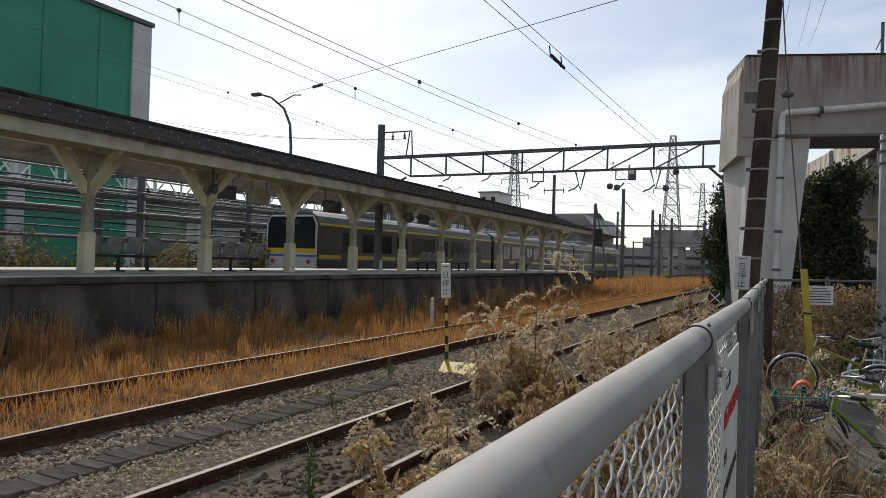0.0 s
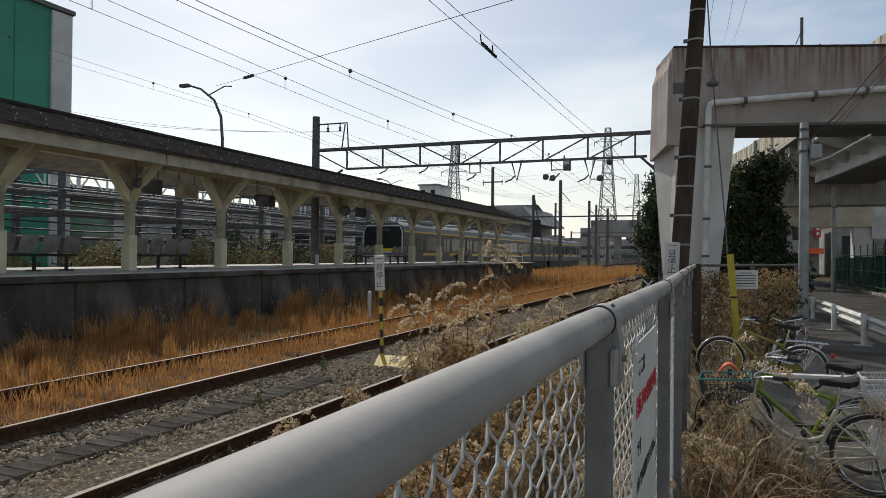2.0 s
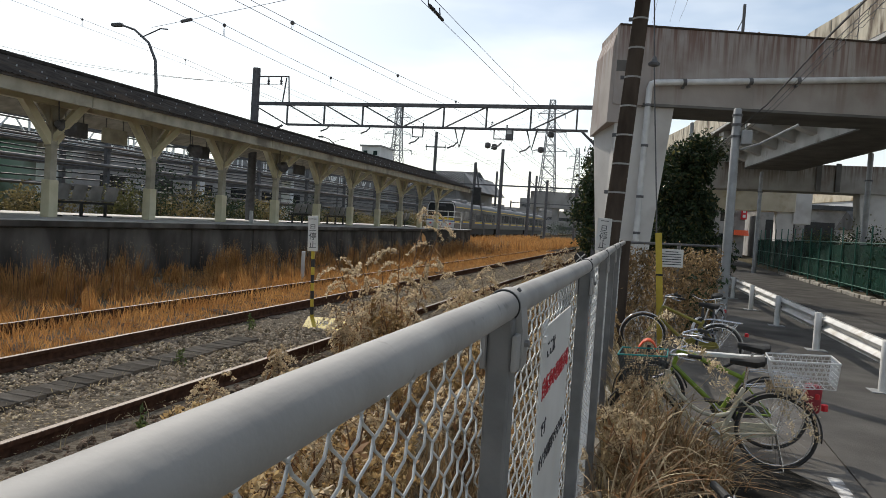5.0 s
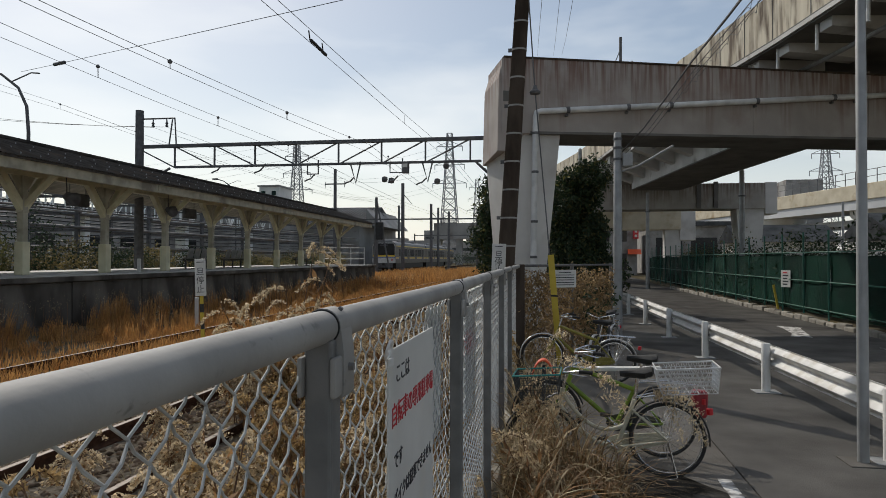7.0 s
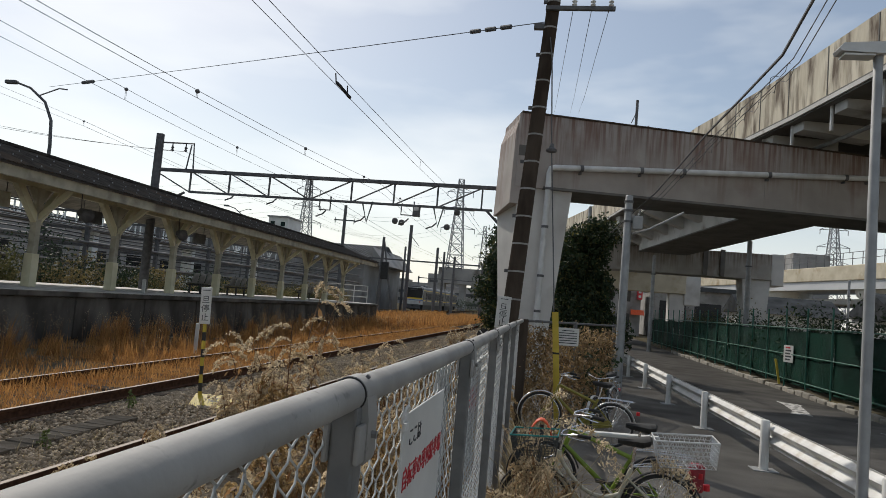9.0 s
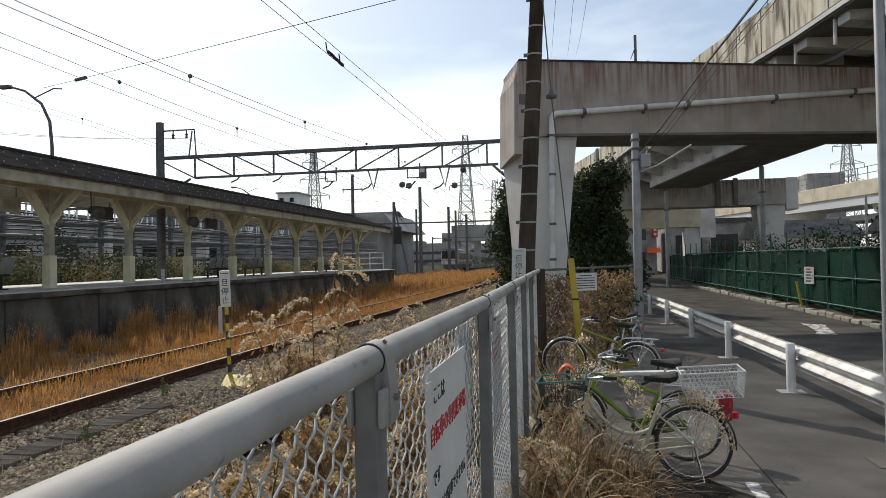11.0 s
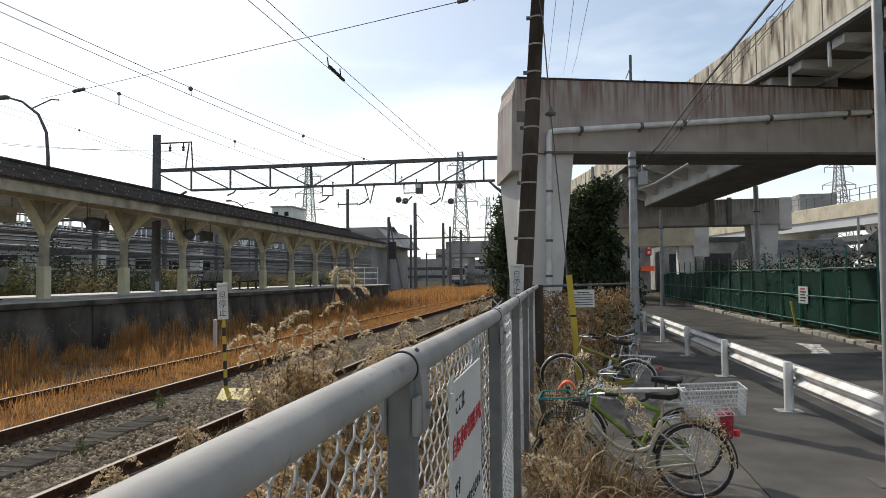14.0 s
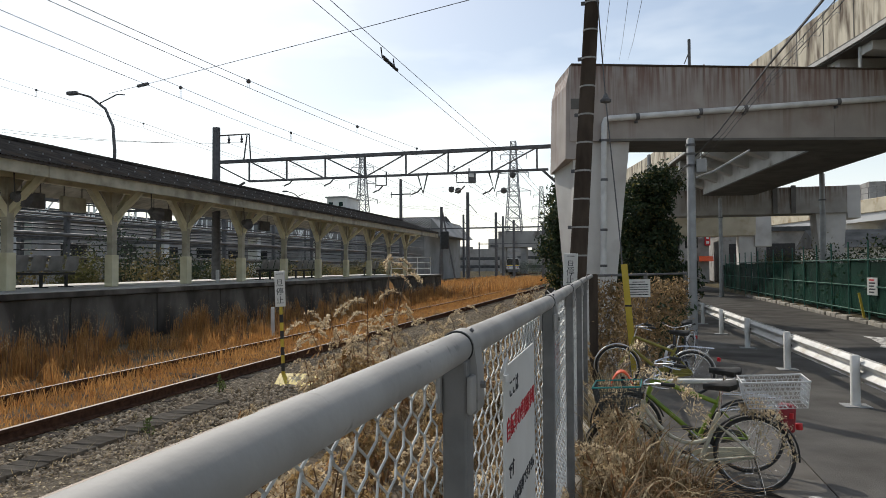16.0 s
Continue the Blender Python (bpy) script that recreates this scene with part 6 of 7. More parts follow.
def make_platform_things():
    first = bench(pose(-14.0, 9.75, 1.45))
    for y in (13.4, 25.2, 28.4, 37.0):
        copy_thing(first, pose(-14.0, y, 1.45))
    for k, (y, w) in enumerate(((13.3, 0.75), (14.6, 0.8), (18.1, 0.9), (24.5, 0.8))):
        s = thing("hanging_sign", "dark station sign hanging under the canopy", "station sign", pose(-13.5, y, 0), group="hanging signs")
        Shape().box(-0.06, 0.06, 0, w, 3.4, 3.78, c=0.015).made("panel", M["steel_dark"] if k != 1 else M["cream_grey"], s)
        for dy in (0.1, w - 0.1):
            Shape().tube([(0, dy, 3.78), (0, dy, 4.45)], 0.012, 6).made("hanger", M["steel_dark"], s)
    for y in (12.4, 17.0, 22.0):
        l = thing("loudspeaker", "small dark loudspeaker under the canopy", "loudspeaker", pose(-12.7, y, 0), group="loudspeakers")
        Shape().tube([(0, 0, 3.55), (0, 0.35, 3.5)], 0.09, 12, 0.2).made("horn", M["steel_dark"], l)
        Shape().tube([(0, 0.05, 3.6), (0, 0, 4.5)], 0.015, 6).made("bracket", M["steel_dark"], l)
    f = thing("platform_railing", "pale steel railing at the platform end", "railing", pose(-13, 43.6, 1.45))
    for k in range(4):
        Shape().tube([(1.2 - 0.9 * k, 0, 0), (1.2 - 0.9 * k, 0, 1.15)], 0.03, 8).made("post", M["white_metal"], f)
    for z in (0.4, 0.78, 1.12):
        Shape().tube([(1.2, 0, z), (-1.5, 0, z)], 0.025, 8).made("bar", M["white_metal"], f)
    l = thing("yard_lamp", "tall curved street lamp behind the platform", "street lamp", pose(-20.0 - 1.6, 26.2, 0), group="yard lamps")
    Shape().tube([(0, 0, 0), (0, 0, 7.2), (-0.1, 0, 8.3), (-0.5, 0, 9.1), (-1.3, 0, 9.7), (-2.1, 0, 9.95)], 0.08, 10, 0.045).made("pole", M["steel_dark"], l, smooth=True)
    Shape().tube([(-0.9, 0, 9.35), (0.1, 0, 9.72), (0.5, 0, 9.68)], 0.03, 6).made("arm", M["steel_dark"], l)
    Shape().box(-2.55, -2.0, -0.12, 0.12, 9.85, 10.02, c=0.05).made("lantern", M["steel_dark"], l)
    copy_thing(l, pose(-31.5, 66, 0))


# ---- industry behind the platform ----
def make_industry():
    g = thing("green_building", "tall green clad factory hall with grey corner strips", "building", kind="structure")
    Shape().box(-85, -48.9, -25, 38.8, 0, 21.0).made("hall", M["green_clad"], g, "green metal cladding")
    Shape().box(-50.5, -48.7, 38.8, 40.6, 0, 20.9).made("corner", M["grey_clad"], g, "pale grey corner strip")
    Shape().box(-85.2, -48.6, -25, 40.8, 21.0, 21.35).made("roof_edge", M["steel_dark"], g)
    for k in range(14):
        Shape().box(-48.9, -48.84, -24 + 4.6 * k, -23.9 + 4.6 * k, 0, 20.9).made("seam", M["green_clad"], g)
    for y in (16, 29):
        Shape().box(-48.95, -48.6, y, y + 1.2, 0, 9).made("pilaster", M["grey_clad"], g)
    r = thing("pipe_rack", "rusty pipe rack carrying long process pipes", "pipe rack", kind="structure")
    for k in range(14):
        y = -6 + 6.5 * k
        for x in (-24.4, -27.0):
            Shape().box(x - 0.1, x + 0.1, y - 0.1, y + 0.1, 0, 5.3).made("post", M["steel_dark"], r)
        for z in (2.4, 3.4, 4.3, 5.2):
            Shape().box(-27.2, -24.2, y - 0.06, y + 0.06, z - 0.12, z).made("cross_beam", M["steel_dark"], r)
    rng = random.Random(4)
    for z in (2.4, 3.4, 4.3, 5.2):
        for x in (-24.3, -25.9, -26.7):
            rr = rng.choice((0.03, 0.04, 0.055, 0.085))
            Shape().tube([(x + 0.15, -10, z + rr), (x + 0.15, 84, z + rr)], rr, 10).made("pipe", M["pipe_rust"] if rng.random() < 0.6 else M["steel_dark"], r, smooth=True)
    for z in (2.85, 3.1, 3.8, 4.0, 4.7):
        x = rng.uniform(-26.5, -24.4)
        Shape().tube([(x, -10 + 6.5 * k, z - 0.08 * (k % 2)) for k in range(15)], 0.035, 6).made("cable", M["black"], r, "sagging black cable")
    c = thing("conveyor_bridge", "pale steel lattice bridge beside the factory", "conveyor", kind="structure")
    for x in (-33.0, -35.2):
        for z in (5.2, 7.6):
            Shape().box(x - 0.09, x + 0.09, -14, 80, z - 0.09, z + 0.09).made("chord", M["lattice_white"], c)
        lat = Shape()
        for k in range(47):
            y = -14 + 2 * k
            lat.tube([(x, y, 5.2), (x, y, 7.6)], 0.06, 4)
            lat.tube([(x, y, 5.2 if k % 2 else 7.6), (x, y + 2, 7.6 if k % 2 else 5.2)], 0.05, 4)
        lat.made("lattice", M["lattice_white"], c)
    Shape().box(-35.2, -33, -14, 80, 5.0, 5.15).made("walkway", M["steel_dark"], c)
    for k in range(7):
        Shape().box(-34.6, -33.6, -10 + 14 * k, -9.4 + 14 * k, 0, 5.0).made("leg", M["lattice_white"], c)
    # halls and sheds further along
    b = thing("warehouse", "long pale factory hall behind the pipe rack", "building", kind="structure")
    Shape().box(-75, -46, 46, 130, 0, 6.5).made("wall", M["mill_wall"], b)
    Shape().prism([(-75.5, 6.5), (-45.6, 6.5), (-60, 8.6)], "y", 45.5, 130.5).made("roof", M["shed_roof"], b)
    for k in range(12):
        Shape().box(-46.02, -45.95, 49 + 6.5 * k, 52 + 6.5 * k, 2.5, 4.2).made("window", M["dark_glass"], b)
    s = thing("train_shed", "grey gabled shed with a corrugated roof by the line", "building", kind="structure")
    Shape().box(-44, -25.8, 91, 113, 0, 6.6).made("wall", M["mill_wall"], s, "pale grey wall")
    Shape().prism([(90.2, 6.4), (102, 9.6), (113.8, 6.4)], "x", -44.5, -25.4).made("roof", M["shed_roof"], s, "corrugated grey roof")
    Shape().prism([(-25.4, 6.3), (-25.4, 8.8), (-23.2, 6.3)], "y", 93, 111).made("lean_to", M["mill_wall"], s)
    for k in range(40):
        x = -44 + 0.47 * k
        Shape().add([(x, 90.1, 6.45), (x + 0.06, 90.1, 6.45), (x + 0.06, 101.9, 9.66), (x, 101.9, 9.66), (x, 90.1, 6.37), (x + 0.06, 90.1, 6.37), (x + 0.06, 101.9, 9.56), (x, 101.9, 9.56)], [(0, 1, 2, 3), (0, 4, 5, 1), (0, 3, 7, 4), (1, 5, 6, 2), (4, 7, 6, 5)]).made("roof_rib", M["mill_wall"], s)
    h = thing("control_tower", "small pale rooftop building with dark windows", "building", kind="structure")
    Shape().box(-39.7, -36.9, 90, 95, 0, 11.7).made("wall", M["pale_wall"], h)
    for x in (-39.4, -37.9):
        Shape().box(x, x + 0.6, 89.95, 90.02, 10.5, 11.1).made("window", M["dark_glass"], h)
    Shape().box(-39.9, -36.7, 89.8, 95.2, 11.7, 11.9).made("parapet", M["mill_wall"], h)
    Shape().box(-60, -34.5, 88, 100, 0, 9.2).made("annex", M["mill_wall"], h)
    for x, y, hh, arm in ((-19.1 - 2.6, 68, 11.0, 1), (-14.2, 66, 9.2, 0), (-14.6, 84, 8.6, 0), (-16.4, 100, 9.3, 1), (-13.6, 92, 8.2, 1), (-19.2, 75, 8.6, 0), (-23.2, 104, 10.0, 0), (-11.5, 110, 9.0, 1)):
        p = thing("line_pole", "dark railway line pole with fittings", "pole", pose(x, y, 0), group="line poles")
        Shape().lathe((0, 0, 0), [(0.2, 0), (0.16, hh)], 10).made("shaft", M["steel_dark"], p)
        if arm:
            Shape().box(-1.1, 1.1, -0.05, 0.05, hh - 1.6, hh - 1.48).made("crossarm", M["steel_dark"], p)
            for dx in (-1.0, 1.0):
                Shape().box(dx - 0.03, dx + 0.03, -0.03, 0.03, hh - 1.9, hh - 1.3).made("insulator", M["steel_dark"], p)
        else:
            Shape().tube([(0, 0, hh - 1.0), (0.9, 0, hh - 2.0)], 0.04, 6).made("arm", M["steel_dark"], p)
    g2 = thing("far_gantry", "thin distant catenary beam across the tracks", "gantry", kind="structure")
    for y in (76, 130):
        Shape().box(-26, -8, y - 0.1, y + 0.1, 6.2, 6.35).made("beam", M["steel_dark"], g2)
        for x in (-26, -8):
            Shape().box(x - 0.12, x + 0.12, y - 0.12, y + 0.12, 0, 6.6).made("mast", M["steel_dark"], g2)
    o = thing("footbridge", "grey covered bridge across the tracks in the distance", "bridge", kind="structure")
    Shape().box(-32, 2, 186, 192, 7.2, 11.5).made("deck", M["mill_wall"], o)
    for x in (-31, -25.3, -16.0, -6):
        Shape().box(x - 0.8, x + 0.8, 187, 190, 0, 7.2).made("pier", M["mill_wall"], o)
    Shape().prism([(-20, 11.5), (2, 11.5), (2, 19.5), (-6, 16.5)], "y", 187, 191).made("stair_roof", M["shed_roof"], o)
    k = thing("signal_post", "black railway signal on a slanted post", "signal", pose(-16.0, 62, 0))
    Shape().tube([(0, 0, 0), (0.2, 0, 7.5)], 0.12, 8).made("post", M["steel_dark"], k)
    Shape().tube([(1.6, 0, 0), (0.2, 0, 7.4)], 0.08, 8).made("stay", M["steel_dark"], k)
    Shape().box(0.2, 0.9, -0.3, 0.0, 3.6, 5.2, c=0.05).made("head", M["black"], k)
    for i, (x, w, hh, y) in enumerate(((-60, 16, 15, 320), (-42, 20, 12, 340), (-28, 14, 17, 380), (-90, 24, 11, 300), (-14, 12, 11, 300), (-120, 26, 14, 320), (-38, 24, 8, 250), (-8, 20, 9, 260), (-70, 30, 9, 270), (14, 26, 12, 280))):
        d = thing("distant_building", "pale hazy distant block with small windows", "building", kind="structure")
        Shape().box(x, x + w, y, y + 14, 0, hh).made("wall", M["mill_wall"], d)
        for fl in range(int(hh / 3.2)):
            Shape().box(x + 1, x + w - 1, y - 0.05, y + 0.02, 1.4 + fl * 3.2, 2.5 + fl * 3.2).made("window_band", M["shed_roof"], d)


def lattice_tower(m, h, base, label):
    t = thing("transmission_tower", label, "pylon", m, group="transmission towers")
    s = Shape()
    n = 12
    def half(f):
        return base * (1 - f) ** 1.2 * 0.6 + 0.7
    prev = None
    for k in range(n + 1):
        f = k / n
        w = half(f)
        ring = [Vector((sx * w, sy * w, h * f)) for sx, sy in ((-1, -1), (1, -1), (1, 1), (-1, 1))]
        if prev:
            for i in range(4):
                s.tube([prev[i], ring[i]], 0.17, 4)
                s.tube([prev[i], ring[(i + 1) % 4]], 0.09, 3)
                s.tube([prev[(i + 1) % 4], ring[i]], 0.09, 3)
                s.tube([ring[i], ring[(i + 1) % 4]], 0.09, 3)
        prev = ring
    s.made("lattice", M["tower_steel"], t, "grey steel lattice")
    for f, w in ((0.62, 5.0), (0.76, 4.4), (0.90, 3.8)):
        a = Shape()
        z = h * f
        for sx in (-1, 1):
            a.tube([(0, 0, z), (sx * w, 0, z)], 0.13, 4)
            a.tube([(0, 0, z + 1.6), (sx * w, 0, z)], 0.1, 4)
            a.tube([(sx * w, 0, z), (sx * w, 0, z - 1.4)], 0.12, 4)
        a.made("arm", M["tower_steel"], t)
    return t


def make_far():
    lattice_tower(pose(-29.8, 200, 0), 38.5, 4.2, "grey steel lattice pylon")
    lattice_tower(pose(-79, 206, 0), 37.5, 4.0, "grey steel lattice pylon beyond the sheds")
    lattice_tower(pose(-36, 330, 0), 40, 4.0, "small hazy distant pylon")
    lattice_tower(pose(78, 215, 0), 36, 5.0, "grey steel lattice pylon beyond the far viaduct")
    p = thing("power_lines", "thin power lines strung between pylons", "wires", kind="structure")
    for z in (23.9, 29.3, 34.6):
        for sx in (-4.6, 4.6):
            pts = [(-300 + (222 * k / 8), 214 - k, z + 3 - 9 * (1 - (2 * k / 8 - 1) ** 2)) for k in range(9)]
            Shape().tube([Vector(q) + Vector((0, sx, 0)) for q in pts], 0.035, 3).made("wire", M["tower_steel"], p)
            pts = [(-79 + (49 * k / 8), 206 - 6 * k / 8, z - 4 * (1 - (2 * k / 8 - 1) ** 2)) for k in range(9)]
            Shape().tube([Vector(q) + Vector((0, sx, 0)) for q in pts], 0.03, 3).made("wire", M["tower_steel"], p)
    m = thing("roof_mast", "thin mast rising above the viaduct", "mast", pose(5.9, 60, 0))
    Shape().tube([(0, 0, 0), (0, 0, 20.6)], 0.12, 8).made("pole", M["steel_dark"], m)
    Shape().tube([(-0.4, 0, 18.6), (0.0, 0, 19.6)], 0.04, 6).made("bracket", M["steel_dark"], m)
    # shops and houses along the road
    s = thing("corner_shop", "pale shop block with a red sign and orange awning", "building", kind="structure")
    Shape().box(2.5, 10.0, 84, 94, 0, 7.0).made("wall", M["shade_wall"], s)
    Shape().box(9.5, 10.1, 83.5, 84.0, 4.2, 6.6, c=0.03).made("sign_board", M["red"], s, "red vertical sign")
    for k in range(4):
        Shape().box(9.65, 9.95, 83.47, 83.51, 4.4 + 0.55 * k, 4.7 + 0.55 * k).made("sign_mark", M["sign_white"], s)
    Shape().prism([(83.2, 2.4), (84.0, 3.0), (84.0, 2.4)], "x", 8.9, 10.4).made("awning", M["orange_red"], s)
    for x in (3.2, 5.4, 7.4):
        for z in (0.6, 3.9):
            Shape().box(x, x + 1.4, 83.94, 84.02, z, z + 1.9).made("window", M["dark_glass"], s)
    b = thing("depot_building", "low grey depot with dark openings under the viaduct", "building", kind="structure")
    Shape().box(11.5, 24, 86, 100, 0, 5.8).made("wall", M["shade_wall"], b)
    Shape().box(11.2, 24.3, 85.4, 100.4, 5.8, 6.3).made("roof", M["shed_roof"], b)
    # black panels on the wall, painted darkness in place of open interiors
    for x in (12.4, 16.4, 20.2):
        Shape().box(x, x + 3.0, 85.94, 86.02, 0, 4.4).made("opening", M["black"], b)
    for x, y, w, hh in ((17, 66, 8, 3.4), (27, 62, 9, 3.8), (23, 50, 8, 3.2), (34, 78, 12, 5.2)):
        h = thing("low_house", "low house with a grey pitched roof", "house", kind="structure")
        Shape().box(x, x + w, y, y + 7, 0, hh).made("wall", M["pale_wall"], h)
        Shape().prism([(y - 0.5, hh), (y + 7.5, hh), (y + 3.5, hh + 1.7)], "x", x - 0.4, x + w + 0.4).made("roof", M["shed_roof"], h)
        for k in range(2):
            Shape().box(x + 1.2 + 3 * k, x + 2.8 + 3 * k, y - 0.04, y + 0.02, 1.0, 2.3).made("window", M["dark_glass"], h)
    w = thing("yard_wall", "pale concrete yard wall behind the green fence", "wall", kind="structure")
    Shape().box(13.5, 40, 44, 44.3, 0, 2.3).made("wall", M["pale_wall"], w)
    rb = thing("roof_block", "grey block beyond the far viaduct", "building", kind="structure")
    Shape().box(47, 54, 150, 160, 0, 18.0).made("wall", M["mill_wall"], rb)


make_platform_things()
make_industry()
make_far()


# ---- plants and loose stones ----
def patchy(x, y, scale=0.35, seed=0.0):
    return noise.noise((x * scale * 2 + seed, y * scale + seed * 2, seed))


def scatter(n, x0, x1, y0, y1, rng, bias=1.6):
    """Points in a strip, denser near the camera's end of it."""
    y = y0 + (y1 - y0) * rng.random(n) ** bias
    return np.stack([rng.uniform(x0, x1, n), y, np.zeros(n)], 1)


def make_grass():
    rng = np.random.default_rng(5)
    # upright orange grass clumps along the platform wall
    pr = random.Random(12)
    base, hgt, lean = [], [], []
    for k in range(560):
        y = -1.0 + 48.0 * pr.random() ** 1.25
        x = pr.uniform(-11.45, -7.9)
        v = patchy(x, y, 0.35, 3.1)
        if v < -0.12 and y < 20:
            continue
        far = (-7.9 - x) / 3.5
        h = (0.36 + 0.62 * far) * pr.uniform(0.7, 1.25) * (1 + 0.35 * max(v, 0))
        m = pr.randint(45, 110)
        lx, ly = pr.gauss(0, 0.06), pr.gauss(0, 0.08)
        r = pr.uniform(0.10, 0.26)
        for j in range(m):
            a, d = pr.uniform(0, 6.283), r * math.sqrt(pr.random())
            base.append((x + d * math.cos(a), y + d * math.sin(a), 0.1))
            hj = h * pr.uniform(0.45, 1.1) * (1 - 0.35 * d / r)
            hgt.append(hj)
            lean.append((lx + pr.gauss(0, 0.05) * h, ly + pr.gauss(0, 0.05) * h))
    p, hgt, lean = np.array(base), np.array(hgt), np.array(lean)
    n = len(p)
    v, f = blades(p, hgt, rng.uniform(0.006, 0.015, n), lean, rng)
    soup("orange_grass", v, f, M["grass_orange"], "tall rust-orange dry grass along the platform wall", "grass")
    p = scatter(30000, -11.5, -7.65, -1.0, 47, rng, 1.4)
    k = np.array([patchy(x, y, 0.6, 4.4) + 0.06 * (x + 9.5) > -0.16 for x, y, _ in p])
    p = p[k]
    p[:, 2] = 0.1
    n = len(p)
    v, f = blades(p, rng.uniform(0.08, 0.30, n), rng.uniform(0.006, 0.014, n), rng.normal(0, 0.06, (n, 2)), rng)
    soup("orange_grass", v, f, M["grass_orange"], "short orange undergrowth by the platform wall", "grass")
    # straw litter lying on the ballast
    p = scatter(26000, -5.8, -1.9, 0.8, 26, rng, 1.5)
    k = np.array([patchy(x, y, 0.5, 7.7) > -0.12 and abs(x + 5.0) > 0.2 for x, y, _ in p])
    p = p[k]
    p[:, 2] = 0.165 + 0.02 * rng.random(len(p))
    v, f = leaves(p, 0.019, rng)
    v[:, 2] = 0.165 + (v[:, 2] - 0.165) * 0.35
    soup("straw_litter", v, f, M["grass_straw"], "dry straw litter scattered on the ballast", "litter")
    # low grass between and beside the rails
    p = scatter(44000, -7.7, -5.98, -1.0, 50, rng, 1.3)
    k = np.array([patchy(x, y, 0.8, 5.5) > -0.45 for x, y, _ in p])
    p = p[k]
    p[:, 2] = 0.12
    n = len(p)
    h = (rng.uniform(0.06, 0.20, n) + 0.09 * (p[:, 0] < -7.0)) * (0.8 + 0.6 * rng.random(n) ** 4)
    v, f = blades(p, h, rng.uniform(0.006, 0.014, n), rng.normal(0, 0.05, (n, 2)), rng)
    soup("rail_grass", v, f, M["grass_orange"], "short orange dry grass between the rails", "grass")
    # orange field beyond the platform end
    p = np.stack([rng.uniform(-14.5, -7.2, 16000), rng.uniform(46.5, 85, 16000), np.full(16000, 0.1)], 1)
    k = np.array([patchy(x, y, 0.15, 2.0) > -0.3 for x, y, _ in p])
    p = p[k]
    n = len(p)
    h = rng.uniform(0.35, 1.0, n)
    v, f = blades(p, h, rng.uniform(0.02, 0.05, n), rng.normal(0, 0.15, (n, 2)), rng)
    soup("orange_grass", v, f, M["grass_orange"], "field of rust-orange dry grass beyond the platform", "grass")
    # pale seed heads standing in the orange grass
    base = scatter(1500, -11.0, -8.0, 2, 45, rng, 1.0)
    pts, stems = [], Shape()
    for x, y, _ in base:
        if patchy(x, y, 0.4, 9.0) < 0.06:
            continue
        h = rng.uniform(0.6, 1.05)
        stems.tube([(x, y, 0.1), (x + rng.normal(0, 0.05), y + rng.normal(0, 0.05), h)], 0.004, 3, caps=False)
        m = 14
        pts.append(np.array([x, y, h - 0.02]) + rng.normal(0, 1, (m, 3)) * np.array([0.03, 0.03, 0.07]))
    pts = np.concatenate(pts)
    v, f = leaves(pts, 0.011, rng)
    soup("seed_heads", v, f, M["straw_pale"], "pale fluffy seed heads in the grass", "seed heads")
    tagged(stems.made("seed_stems", M["stem"]), "thin brown stems of dead weeds", "stems", kind="stuff")
    # brown tangle behind the mesh fence
    p = scatter(16000, -2.0, -0.22, -1.5, 13, rng, 1.0)
    k = np.array([patchy(x, y, 0.9, 1.0) > -0.25 for x, y, _ in p])
    p = p[k]
    p[:, 2] = 0.02
    n = len(p)
    h = rng.uniform(0.15, 0.55, n)
    v, f = blades(p, h, rng.uniform(0.005, 0.012, n), rng.normal(0, 0.14, (n, 2)), rng)
    soup("dry_undergrowth", v, f, M["grass_brown"], "tangled brown dry undergrowth behind the fence", "undergrowth")
    # low dry weeds on the ballast
    p = scatter(5200, -5.6, -1.9, 0, 30, rng, 1.3)
    k = np.array([patchy(x, y, 0.7, 6.0) > 0.12 for x, y, _ in p])
    p = p[k]
    p[:, 2] = 0.12
    n = len(p)
    v, f = blades(p, rng.uniform(0.04, 0.16, n), rng.uniform(0.004, 0.009, n), rng.normal(0, 0.07, (n, 2)), rng)
    soup("ballast_weeds", v, f, M["grass_straw"], "sparse dry weeds growing through the ballast", "weeds")
    # dry grass on the strip between the path and the cross fence
    p = np.concatenate([np.stack([rng.uniform(-0.1, 0.28, 2600), rng.uniform(2.5, 11.2, 2600), np.zeros(2600)], 1)])
    n = len(p)
    h = rng.uniform(0.10, 0.38, n)
    v, f = blades(p, h, rng.uniform(0.004, 0.009, n), rng.normal(0.03, 0.10, (n, 2)), rng)
    soup("fence_grass", v, f, M["grass_straw"], "dry straw grass along the fence foot", "grass")


